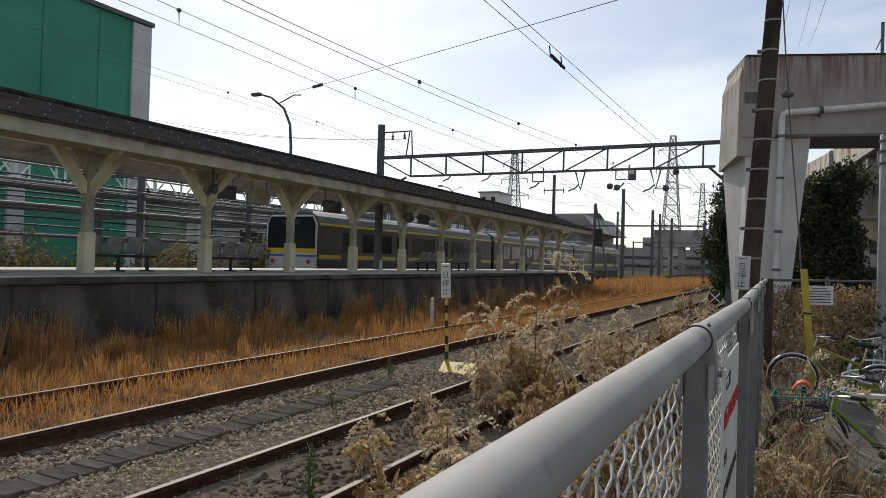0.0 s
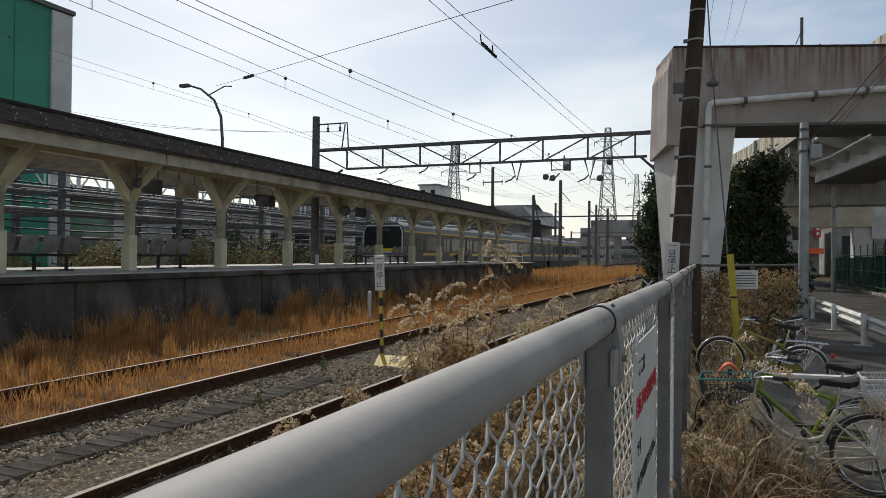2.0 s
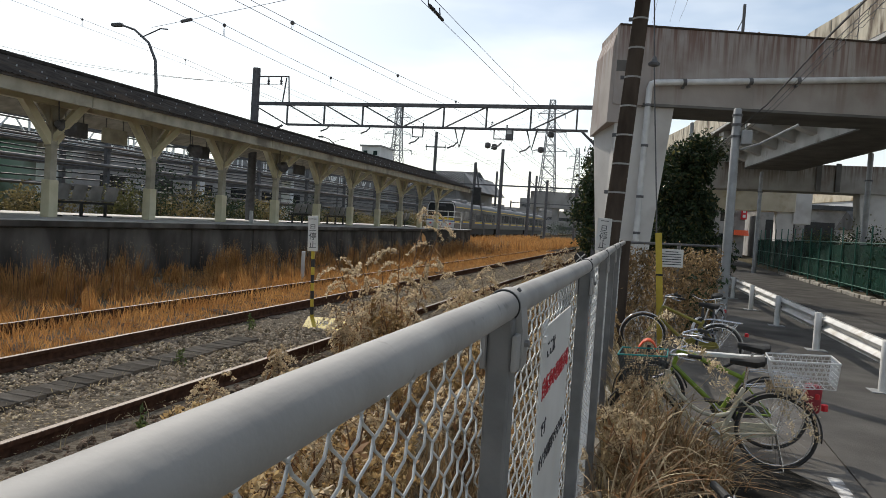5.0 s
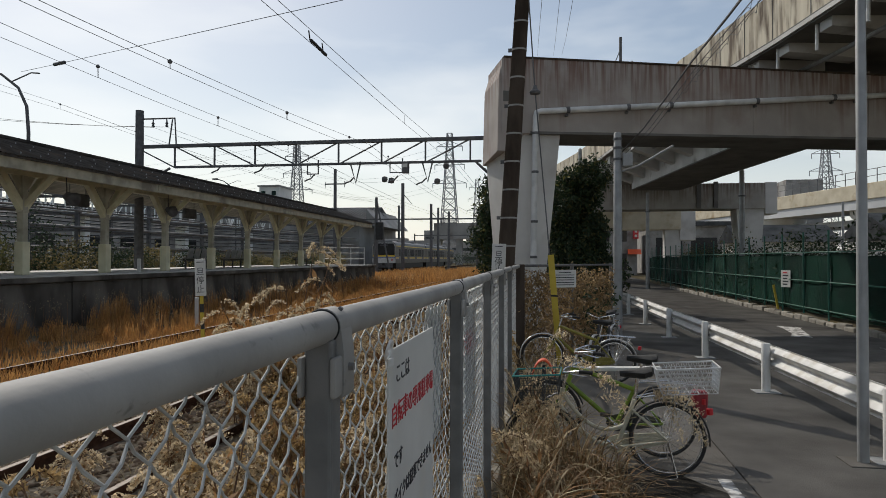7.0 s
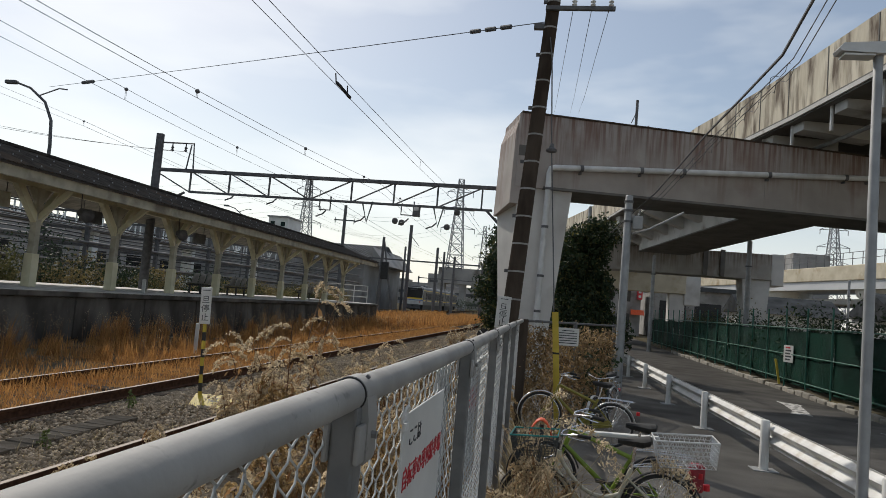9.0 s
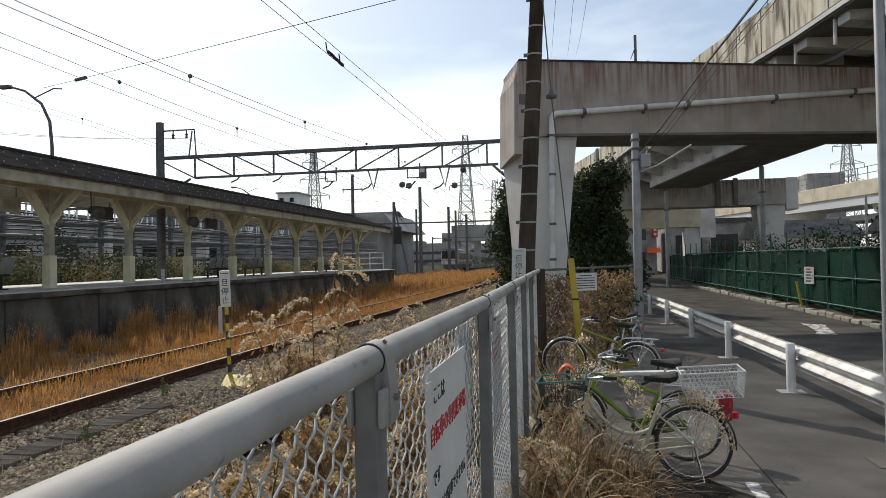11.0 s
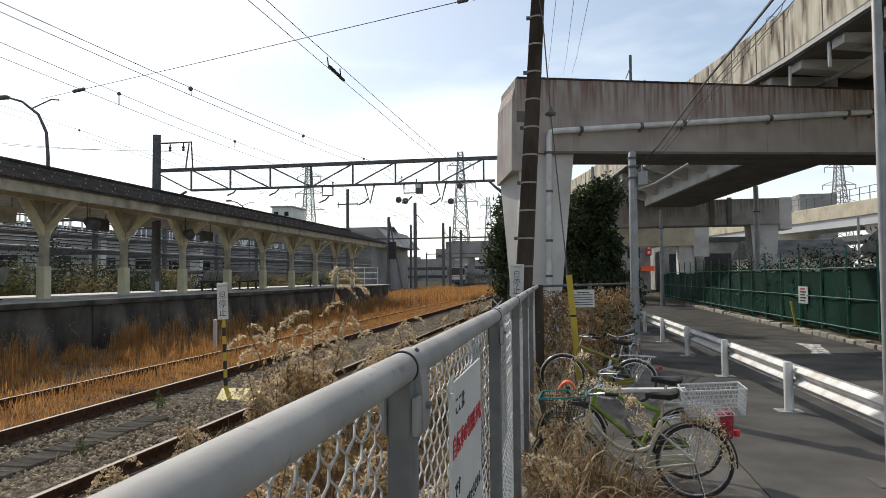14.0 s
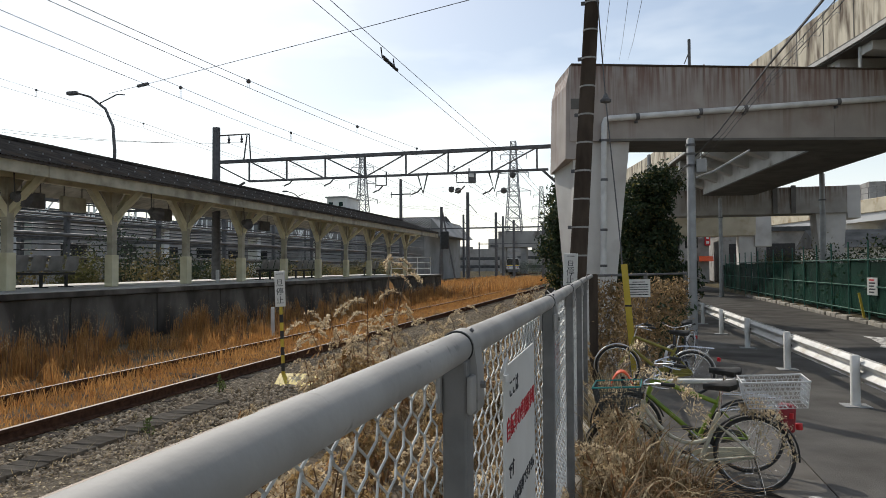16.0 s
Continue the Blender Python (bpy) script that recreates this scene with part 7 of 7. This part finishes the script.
def straw_tuft(x, y, h, spread, n, seed, z=0.0, mat="grass_straw", green=0, label="drooping tuft of dry straw grass beside the bicycles"):
    rng = np.random.default_rng(seed)
    t = thing("straw_tuft", label, "grass tuft", pose(x, y, z), group="straw tufts")
    a = rng.uniform(0, 2 * math.pi, n)
    r = rng.random(n) ** 0.6
    base = np.stack([np.cos(a) * r * 0.16, np.sin(a) * r * 0.16, np.zeros(n)], 1)
    hh = h * rng.uniform(0.45, 1.15, n)
    out = np.stack([np.cos(a), np.sin(a)], 1) * (spread * rng.uniform(0.15, 1.0, n))[:, None] + rng.normal(0, 0.06, (n, 2))
    v, f = blades(base, hh, rng.uniform(0.007, 0.018, n), out, rng)
    growth("grass_blade_mass", v, f, M[mat], t)["kind"] = "stuff"
    m = max(6, n // 5)
    a = rng.uniform(0, 2 * math.pi, m)
    base = np.stack([np.cos(a) * 0.1, np.sin(a) * 0.1, np.zeros(m)], 1)
    v, f = blades(base, h * rng.uniform(0.3, 0.7, m), rng.uniform(0.006, 0.012, m), np.stack([np.cos(a), np.sin(a)], 1) * spread * 0.7, rng)
    growth("under_growth", v, f, M["leaf_green"] if green else M["grass_brown"], t, "green blades" if green else "brown blades")["kind"] = "stuff"
    return t


def arching_tuft(x, y, h, reach, n, seed, towards=None, label="arching tuft of long dry straw beside the bicycles"):
    """Long narrow blades that rise, bend over and hang at the tip."""
    rng = np.random.default_rng(seed)
    t = thing("straw_tuft", label, "grass tuft", pose(x, y, 0), group="straw tufts")
    # the grass_brown share also paints in shadow inside the tuft
    for name, mat, share, note in (("straw_blade_mass", "straw_pale", 0.3, "pale bleached blades"), ("brown_blade_mass", "leaf_rust", 0.3, "rust-brown blades"), ("dry_blade_mass", "grass_brown", 0.4, "brown blades")):
        m = int(0.62 * n * share)
        a = rng.uniform(0, 2 * math.pi, m) if towards is None else radians(towards) + rng.normal(0, 0.9, m)
        d = np.stack([np.cos(a), np.sin(a), np.zeros(m)], 1)
        base = np.concatenate([rng.normal(0, 0.09, (m, 2)), np.zeros((m, 1))], 1)
        hh, rr = h * rng.uniform(0.45, 1.3, m), reach * rng.uniform(0.25, 1.3, m)
        drop = rng.uniform(0.9, 1.75, m)
        side = np.cross(d, [0, 0, 1]) + rng.normal(0, 0.3, (m, 3))
        wander = rng.normal(0, 0.10, (m, 3)) * [1, 1, 0]
        w = rng.uniform(0.004, 0.012, m)
        rows = []
        for s in np.linspace(0, 1, 8):
            c = base + d * (rr * s ** 1.35)[:, None] + wander * s ** 2
            c[:, 2] = np.maximum(hh * (2.05 * s - drop * s * s), 0.006)
            k = side * (w * (1.05 - s))[:, None]
            rows += [c - k, c + k]
        v = np.stack(rows, 1).reshape(-1, 3)
        i = np.arange(m)[:, None] * 16
        f = np.concatenate([i + np.array([[2 * j, 2 * j + 1, 2 * j + 3, 2 * j + 2]]) for j in range(7)], 0)
        growth(name, v, f, M[mat], t, note)["kind"] = "stuff"
    return t


def plume(parent, start, out, n, rng, size=0.02, mat="fluff"):
    """A drooping plume of fine straw."""
    start, out = np.array(start, float), np.array(out, float)
    s = rng.random(n)
    p = start + out * s[:, None] + np.stack([np.zeros(n), np.zeros(n), 0.10 * np.sin(s * math.pi) - 0.18 * s ** 2], 1) + rng.normal(0, 0.022, (n, 3))
    v, f = leaves(p, size, rng, 0.5)
    growth("plume", v, f, M[mat], parent, "pale drooping plume")["kind"] = "stuff"


def dead_weed(x, y, h, seed, heads=4, fluffy=1.0, label="dead goldenrod with pale fluffy seed heads", seeds="fluff"):
    rng = np.random.default_rng(seed)
    w = thing("dead_weed", label, "dead weed", pose(x, y, 0.08), group="dead weeds")
    st = Shape()
    fl, lv = [], []
    for k in range(heads):
        lean = rng.normal(0, 0.16, 2) * h
        b = rng.normal(0, 0.06, 2)
        hh = h * (1.0 if k == 0 else rng.uniform(0.55, 0.95))
        def at(s):
            return np.array([b[0] + lean[0] * s ** 1.6, b[1] + lean[1] * s ** 1.6, hh * s])
        st.tube([at(s) for s in (0, 0.3, 0.6, 0.85, 1.0)], 0.008 * (0.6 + 0.3 * h), 5, 0.003)
        # withered leaves down the stem
        m = int(30 * h)
        for s in rng.uniform(0.2, 0.85, m):
            c = at(s)
            d = rng.normal(0, 1, 3) * np.array([0.05, 0.05, 0.02])
            lv.append(c + d + np.array([0, 0, -0.02]))
        # arching plumes near the top
        for j in range(int(rng.integers(9, 15))):
            s = rng.uniform(0.50, 1.0)
            c = at(s)
            a = rng.uniform(0, 2 * math.pi)
            ln = rng.uniform(0.12, 0.28) * (0.5 + 0.4 * h)
            d = np.array([math.cos(a), math.sin(a), 0.75]) * ln
            q = [c + d * u + np.array([0, 0, -ln * 1.1 * u * u]) for u in (0, 0.5, 1.0)]
            st.tube(q, 0.0028, 3, caps=False)
            m = int(46 * fluffy)
            u = rng.random(m) ** 0.6
            fl.append(c + d * u[:, None] + np.stack([np.zeros(m), np.zeros(m), -ln * 1.1 * u * u], 1) + rng.normal(0, 0.009, (m, 3)))
    st.made("stem", M["stem"], w, "dark brown stems")
    fl = np.concatenate(fl)
    v, f = leaves(fl, 0.0165, rng, 0.2)
    growth("seed_plume", v, f, M[seeds], w, "pale cream fluff" if seeds == "fluff" else "golden brown seed plumes")
    if lv:
        v, f = leaves(np.array(lv), 0.034, rng, 0.8)
        growth("withered_foliage", v, f, M["leaf_rust"], w, "brown curled leaves")
    return w


def green_weed(x, y, h, seed):
    rng = np.random.default_rng(seed)
    w = thing("green_weed", "upright green weed growing in the ballast", "weed", pose(x, y, 0.1), group="green weeds")
    st = Shape()
    pts = []
    for k in range(3):
        b = rng.normal(0, 0.03, 2)
        hh = h * rng.uniform(0.7, 1.0)
        st.tube([(b[0], b[1], 0), (b[0] * 1.6, b[1] * 1.6, hh)], 0.006, 5, 0.002)
        m = int(80 * h)
        s = rng.random(m)
        a = s * 40 + rng.normal(0, 0.3, m)
        rad = 0.06 * (1.1 - s)
        pts.append(np.stack([b[0] + np.cos(a) * rad, b[1] + np.sin(a) * rad, hh * (0.1 + 0.9 * s)], 1))
    st.made("stems", M["leaf_green"], w)
    v, f = leaves(np.concatenate(pts), 0.028, rng, 0.0)
    growth("leaves", v, f, M["leaf_green"], w, "narrow green leaves")


def crown(parent, blobs, n, size, mat, seed, name="crown", label=""):
    """Leaves over the outer shells of several uneven lobes."""
    rng = np.random.default_rng(seed)
    out = []
    total = sum(b[3] ** 2 for b in blobs)
    for x, y, z, r in blobs:
        m = int(n * r * r / total)
        d = rng.normal(0, 1, (m, 3))
        d /= np.linalg.norm(d, axis=1)[:, None]
        rough = np.array([1 + 0.6 * noise.noise((q[0] * 2.4 + x, q[1] * 2.4 + y, q[2] * 2.4 + z)) for q in d])
        out.append(np.array([x, y, z]) + d * (r * rough * rng.uniform(0.5, 1.14, m))[:, None])
    v, f = leaves(np.concatenate(out), size, rng)
    return growth(name, v, f, M[mat], parent, label)


def tree(x, y, h, spread, n, seed, size=0.10, mat="leaf_dark", label="dense dark evergreen tree behind the portal column"):
    rng = random.Random(seed)
    t = thing("tree", label, "tree", pose(x, y, 0), group="trees")
    tr = Shape().tube([(0, 0, 0), (0.05, 0.02, h * 0.3), (-0.06, 0.05, h * 0.6), (0, 0, h * 0.9)], 0.05 * h * 0.5, 9, 0.03)
    blobs = []
    for k in range(11):
        f = 0.22 + 0.72 * k / 10
        a = k * 2.4 + rng.uniform(-0.4, 0.4)
        d = spread * (0.62 if f < 0.75 else 0.35) * rng.uniform(0.5, 1.0)
        p = (d * math.cos(a), d * math.sin(a), h * f)
        tr.tube([(0, 0, h * f * 0.75), (p[0] * 0.6, p[1] * 0.6, h * f * 0.92), p], 0.02 * h * 0.4, 6, 0.012)
        blobs.append((*p, spread * rng.uniform(0.36, 0.52)))
    tr.made("trunk", M["bark"], t, "dark bark trunk and limbs", smooth=True)
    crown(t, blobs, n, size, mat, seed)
    # second leaf layer; sunlight is put into its lighter olive colour
    crown(t, blobs, n // 5, size, "leaf_olive", seed + 1, "sunlit_crown", "leaves lightened to olive for sunlight")
    return t


def shrub(x, y, h, seed, mat, label, n=900, z=0.0):
    s = thing("shrub", label, "shrub", pose(x, y, z), group="shrubs")
    rng = random.Random(seed)
    st = Shape()
    blobs = []
    for k in range(5):
        a = rng.uniform(0, 6.28)
        p = (0.5 * h * math.cos(a) * rng.random(), 0.7 * h * math.sin(a) * rng.random(), h * rng.uniform(0.35, 0.75))
        st.tube([(0, 0, 0), (p[0] * 0.5, p[1] * 0.5, p[2] * 0.6), p], 0.025, 5, 0.008)
        blobs.append((*p, h * rng.uniform(0.28, 0.42)))
    st.made("stems", M["bark"], s)
    crown(s, blobs, n, 0.075, mat, seed, "leaves")


def make_stones():
    rng = np.random.default_rng(11)
    octa = np.array([[1, 0, 0], [-1, 0, 0], [0, 1, 0], [0, -1, 0], [0, 0, 1], [0, 0, -1]], float)
    tri = np.array([[0, 2, 4], [2, 1, 4], [1, 3, 4], [3, 0, 4], [2, 0, 5], [1, 2, 5], [3, 1, 5], [0, 3, 5]])
    for name, n, x0, x1, mat, label in (("ballast_stones", 30000, -5.85, -3.95, "stone", "loose pale grey ballast stones"), ("ballast_stones", 9000, -3.75, -2.0, "stone_brown", "rusty brown ballast stones between the rails")):
        p = scatter(n, x0, x1, 0.6, 34, rng, 1.9)
        size = rng.uniform(0.016, 0.042, n)
        p[:, 2] = 0.125 + 0.01 * rng.random(n)
        shape = octa[None] * (1 + rng.uniform(-0.35, 0.35, (n, 6, 1))) * np.array([1.0, 1.0, 0.65])
        a = rng.uniform(0, 6.28, n)
        c, s = np.cos(a), np.sin(a)
        rot = np.zeros((n, 3, 3))
        rot[:, 0, 0], rot[:, 0, 1], rot[:, 1, 0], rot[:, 1, 1], rot[:, 2, 2] = c, -s, s, c, 1
        tilt = rng.normal(0, 0.5, n)
        ct, sn = np.cos(tilt), np.sin(tilt)
        rt = np.zeros((n, 3, 3))
        rt[:, 0, 0], rt[:, 1, 1], rt[:, 1, 2], rt[:, 2, 1], rt[:, 2, 2] = 1, ct, -sn, sn, ct
        v = np.einsum("nij,nkj->nki", rot @ rt, shape) * size[:, None, None] + p[:, None]
        f = (np.arange(n)[:, None, None] * 6 + tri[None]).reshape(-1, 3)
        soup(name, v.reshape(-1, 3), f, M[mat], label, "ballast")


def make_trough():
    t = thing("cable_trough", "concrete cable trough covers set in the ballast", "cable trough", kind="structure")
    lid = Shape().box(-0.17, 0.17, -0.068, 0.068, -0.05, 0.0, c=0.006).mesh("trough_lid", M["trough"])
    rng = random.Random(2)
    for k in range(76):
        piece("trough_lid", lid, t, pose(-5.0 + rng.uniform(-0.01, 0.01), -3.0 + 0.15 * k, 0.176 + rng.uniform(-0.012, 0.004), rng.uniform(-1, 1), rng.uniform(-1.5, 1.5), rng.uniform(-1, 1)))


def make_plants():
    make_grass()
    make_stones()
    make_trough()
    rng = random.Random(8)
    dead_weed(-2.4, 7.3, 1.95, 21, 4, 2.0)
    dead_weed(-2.75, 7.2, 1.1, 34, 6, 1.8)
    dead_weed(-2.35, 6.9, 1.0, 36, 6, 1.6, seeds="seed_gold")
    dead_weed(-1.9, 9.2, 1.3, 37, 5, 1.6)
    dead_weed(-2.6, 7.0, 1.4, 22, 6, 1.8)
    dead_weed(-2.75, 7.6, 0.95, 23, 5, 1.3)
    dead_weed(-3.15, 8.0, 0.75, 24, 5, 1.2)
    dead_weed(-2.6, 6.7, 0.85, 25, 4, 1.2)
    dead_weed(-1.9, 10.5, 1.0, 26, 4)
    dead_weed(-1.75, 13.2, 1.15, 27, 4)
    dead_weed(-2.2, 15.5, 1.0, 28, 4)
    dead_weed(-1.6, 17.5, 1.1, 29, 5)
    dead_weed(-3.0, 4.6, 0.55, 30, 3)
    dead_weed(-3.3, 6.2, 0.5, 31, 3)
    dead_weed(-2.0, 4.2, 0.75, 32, 4)
    dead_weed(-1.5, 3.0, 0.85, 33, 4)
    for k in range(12):
        dead_weed(rng.uniform(-3.0, -1.5), rng.uniform(5.2, 11.5), rng.uniform(0.4, 0.95), 130 + k, 4, 1.1)
    for k in range(58):
        x, y = rng.uniform(-1.75, -0.35), 0.5 + 11.5 * rng.random() ** 1.5
        dead_weed(x, y, rng.uniform(0.5, 1.1), 550 + k, 4, 1.2, seeds="seed_gold" if k % 4 else "fluff", label="dead brown weed with curled seed heads behind the fence")
    for k in range(8):
        dead_weed(rng.uniform(-3.6, -1.2), rng.uniform(18, 34), rng.uniform(0.6, 1.2), 90 + k, 4, 1.0)
    green_weed(-3.02, 3.9, 0.52, 3)
    green_weed(-5.4, 9.0, 0.28, 4)
    green_weed(-4.75, 6.6, 0.22, 5)
    # straw around the bicycles
    arching_tuft(0.52, 5.5, 0.42, 0.62, 190, 1)
    arching_tuft(0.28, 5.1, 0.46, 0.60, 190, 2)
    arching_tuft(0.75, 5.66, 0.26, 0.45, 120, 3, -50)
    arching_tuft(0.10, 5.55, 0.55, 0.45, 150, 12, -20)
    arching_tuft(0.42, 5.85, 0.55, 0.55, 150, 13, -60)
    arching_tuft(0.15, 4.75, 0.40, 0.55, 130, 14, -10)
    straw_tuft(0.08, 5.9, 0.6, 0.25, 110, 4, green=1)
    arching_tuft(0.55, 6.0, 0.50, 0.45, 150, 41, -80)
    arching_tuft(0.30, 6.15, 0.58, 0.4, 140, 42, -70)
    arching_tuft(0.18, 5.75, 0.62, 0.4, 120, 43, -30)
    arching_tuft(0.72, 5.9, 0.4, 0.4, 120, 44, -60)
    dead_weed(0.10, 6.3, 0.8, 700, 3, 1.2, label="pale dead weed leaning on the fence by the bicycles")
    dead_weed(0.12, 5.3, 0.6, 702, 3, 1.0, label="pale dead weed leaning on the fence by the bicycles")
    arching_tuft(0.22, 4.3, 0.4, 0.5, 110, 5)
    arching_tuft(0.1, 3.7, 0.38, 0.45, 100, 15)
    straw_tuft(0.15, 7.4, 0.75, 0.45, 260, 6, green=1, label="half green tuft of grass at the fence foot")
    straw_tuft(0.10, 9.0, 0.7, 0.45, 220, 7, green=1, label="half green tuft of grass at the fence foot")
    arching_tuft(0.6, 6.05, 0.42, 0.5, 90, 8)
    pl = thing("straw_plumes", "pale dried grass plumes hanging over the bicycles", "grass plumes")
    g = np.random.default_rng(77)
    for a, b in (((0.52, 6.35, 0.98), (-0.34, -0.05, -0.1)), ((0.55, 6.3, 0.95), (0.26, -0.1, -0.12)), ((1.20, 6.36, 0.72), (0.36, -0.02, -0.16)), ((1.22, 6.40, 0.74), (0.30, 0.02, -0.10)), ((1.40, 6.38, 0.70), (0.22, 0.0, -0.22)), ((1.2, 6.3, 0.72), (0.2, -0.12, -0.2)), ((0.45, 6.25, 0.72), (-0.24, -0.1, -0.28)), ((0.35, 6.1, 0.62), (-0.1, -0.15, -0.22)), ((0.5, 8.1, 1.02), (-0.3, 0.0, -0.1)), ((0.75, 6.5, 0.8), (0.2, -0.1, -0.1))):
        plume(pl, a, b, 170, g, 0.016)
    st = Shape()
    for k in range(34):
        a = g.uniform(0, 6.28)
        x, y = g.uniform(0.15, 0.7), g.uniform(5.2, 6.2)
        st.tube([(x, y, 0), (x + 0.15 * math.cos(a), y + 0.15 * math.sin(a), g.uniform(0.4, 0.75)), (x + 0.5 * math.cos(a), y + 0.4 * math.sin(a), g.uniform(0.35, 0.9))], 0.0025, 3)
    st.made("straw", M["grass_straw"], pl, "long thin straw stalks")["kind"] = "stuff"
    # creepers on the cross fence
    n = 5200
    u = g.random(n)
    z = 0.05 + 1.55 * g.random(n) ** 0.9
    p = np.stack([-0.2 + 1.75 * u, 11.35 + 4.15 * u, z], 1) + g.normal(0, 0.07, (n, 3))
    cr = thing("dry_creeper", "brown withered creeper covering the cross fence", "creeper")
    v, f = leaves(p, 0.045, g, 0.4)
    growth("leaves", v, f, M["grass_brown"], cr)
    q = np.stack([-0.2 + 1.75 * u, 11.3 + 4.15 * u, 0.1 + 1.6 * g.random(n)], 1)[::3]
    q = q + g.normal(0, 0.06, q.shape)
    v, f = leaves(q, 0.03, g, 0.4)
    growth("seed_fluff", v, f, M["seed_gold"], cr, "golden brown fluff")
    # leaves at the right end, shadow put into their dark colour
    n = 700
    u = 0.55 + 0.45 * g.random(n)
    p = np.stack([-0.2 + 1.75 * u, 11.5 + 4.15 * u, 1.3 * g.random(n)], 1) + g.normal(0, 0.12, (n, 3))
    v, f = leaves(p, 0.06, g, 0.2)
    growth("dark_leaves", v, f, M["leaf_dark"], cr, "leaves darkened for shade")
    # trees
    tree(1.25, 27.5, 5.3, 1.75, 24000, 5, 0.085)
    tree(-1.7, 26.8, 5.1, 1.35, 14000, 6, 0.08, "leaf_dark", "dark bushy tree with sunlit leaf edges by the track")
    for k in range(46):
        y = 2 + 1.55 * k
        shrub(-22.3 + rng.uniform(-0.8, 0.6), y, rng.uniform(1.5, 2.6), 300 + k, rng.choice(("leaf_dry", "leaf_olive", "leaf_dry", "leaf_dark")), "wild half-dry shrub behind the platform", 1700, 0.1)
    shrub(-21.2, 26.5, 3.4, 390, "leaf_dark", "tall dark shrub behind the platform", 1300, 0.1)
    for k in range(16):
        y = 14 + 2.6 * k
        shrub(9.9 + rng.uniform(-0.2, 1.4), y, rng.uniform(2.3, 3.3), 400 + k, rng.choice(("leaf_dark", "leaf_dark", "leaf_olive")), "dark hedge shrub behind the green net", 1100)
    for k in range(14):
        shrub(13.4 + 1.5 * k, 46.5 + rng.uniform(0, 9), rng.uniform(2.6, 4.0), 450 + k, rng.choice(("leaf_dark", "leaf_dark", "leaf_olive")), "dark bushes in the yard behind the green net", 500)
    for k in range(7):
        shrub(-13.0 - 1.6 * k, 120 + 7 * k, 3.0, 500 + k, "leaf_dark", "dark distant shrub beside the line", 400)


make_plants()


# ---- motion ----
def motions():
    runs = [(0, 24.3), (0.75, 29.7), (1.5, 35.4), (3.0, 48.0), (4.2, 58.3), (5.5, 69.2), (7.0, 81.0), (8.0, 89.0), (9.0, 96.8), (9.7, 102.5), (10.8, 112.0), (11.8, 120.0), (13.0, 129.5), (14.0, 137.2), (15.0, 145.0), (16.0, 153.0)]
    for k, car in enumerate(TRAIN):
        rows = []
        for t, s in runs:
            x, y, a = along_line(s + 20.0 * k)
            x2, y2, _ = along_line(s + 20.0 * k + 19.5)
            a = math.degrees(math.atan2(-(x2 - x), y2 - y))
            rows.append((t, pose(x, y, 0.30, 0, 0, a)))
        walk(car, rows)


motions()
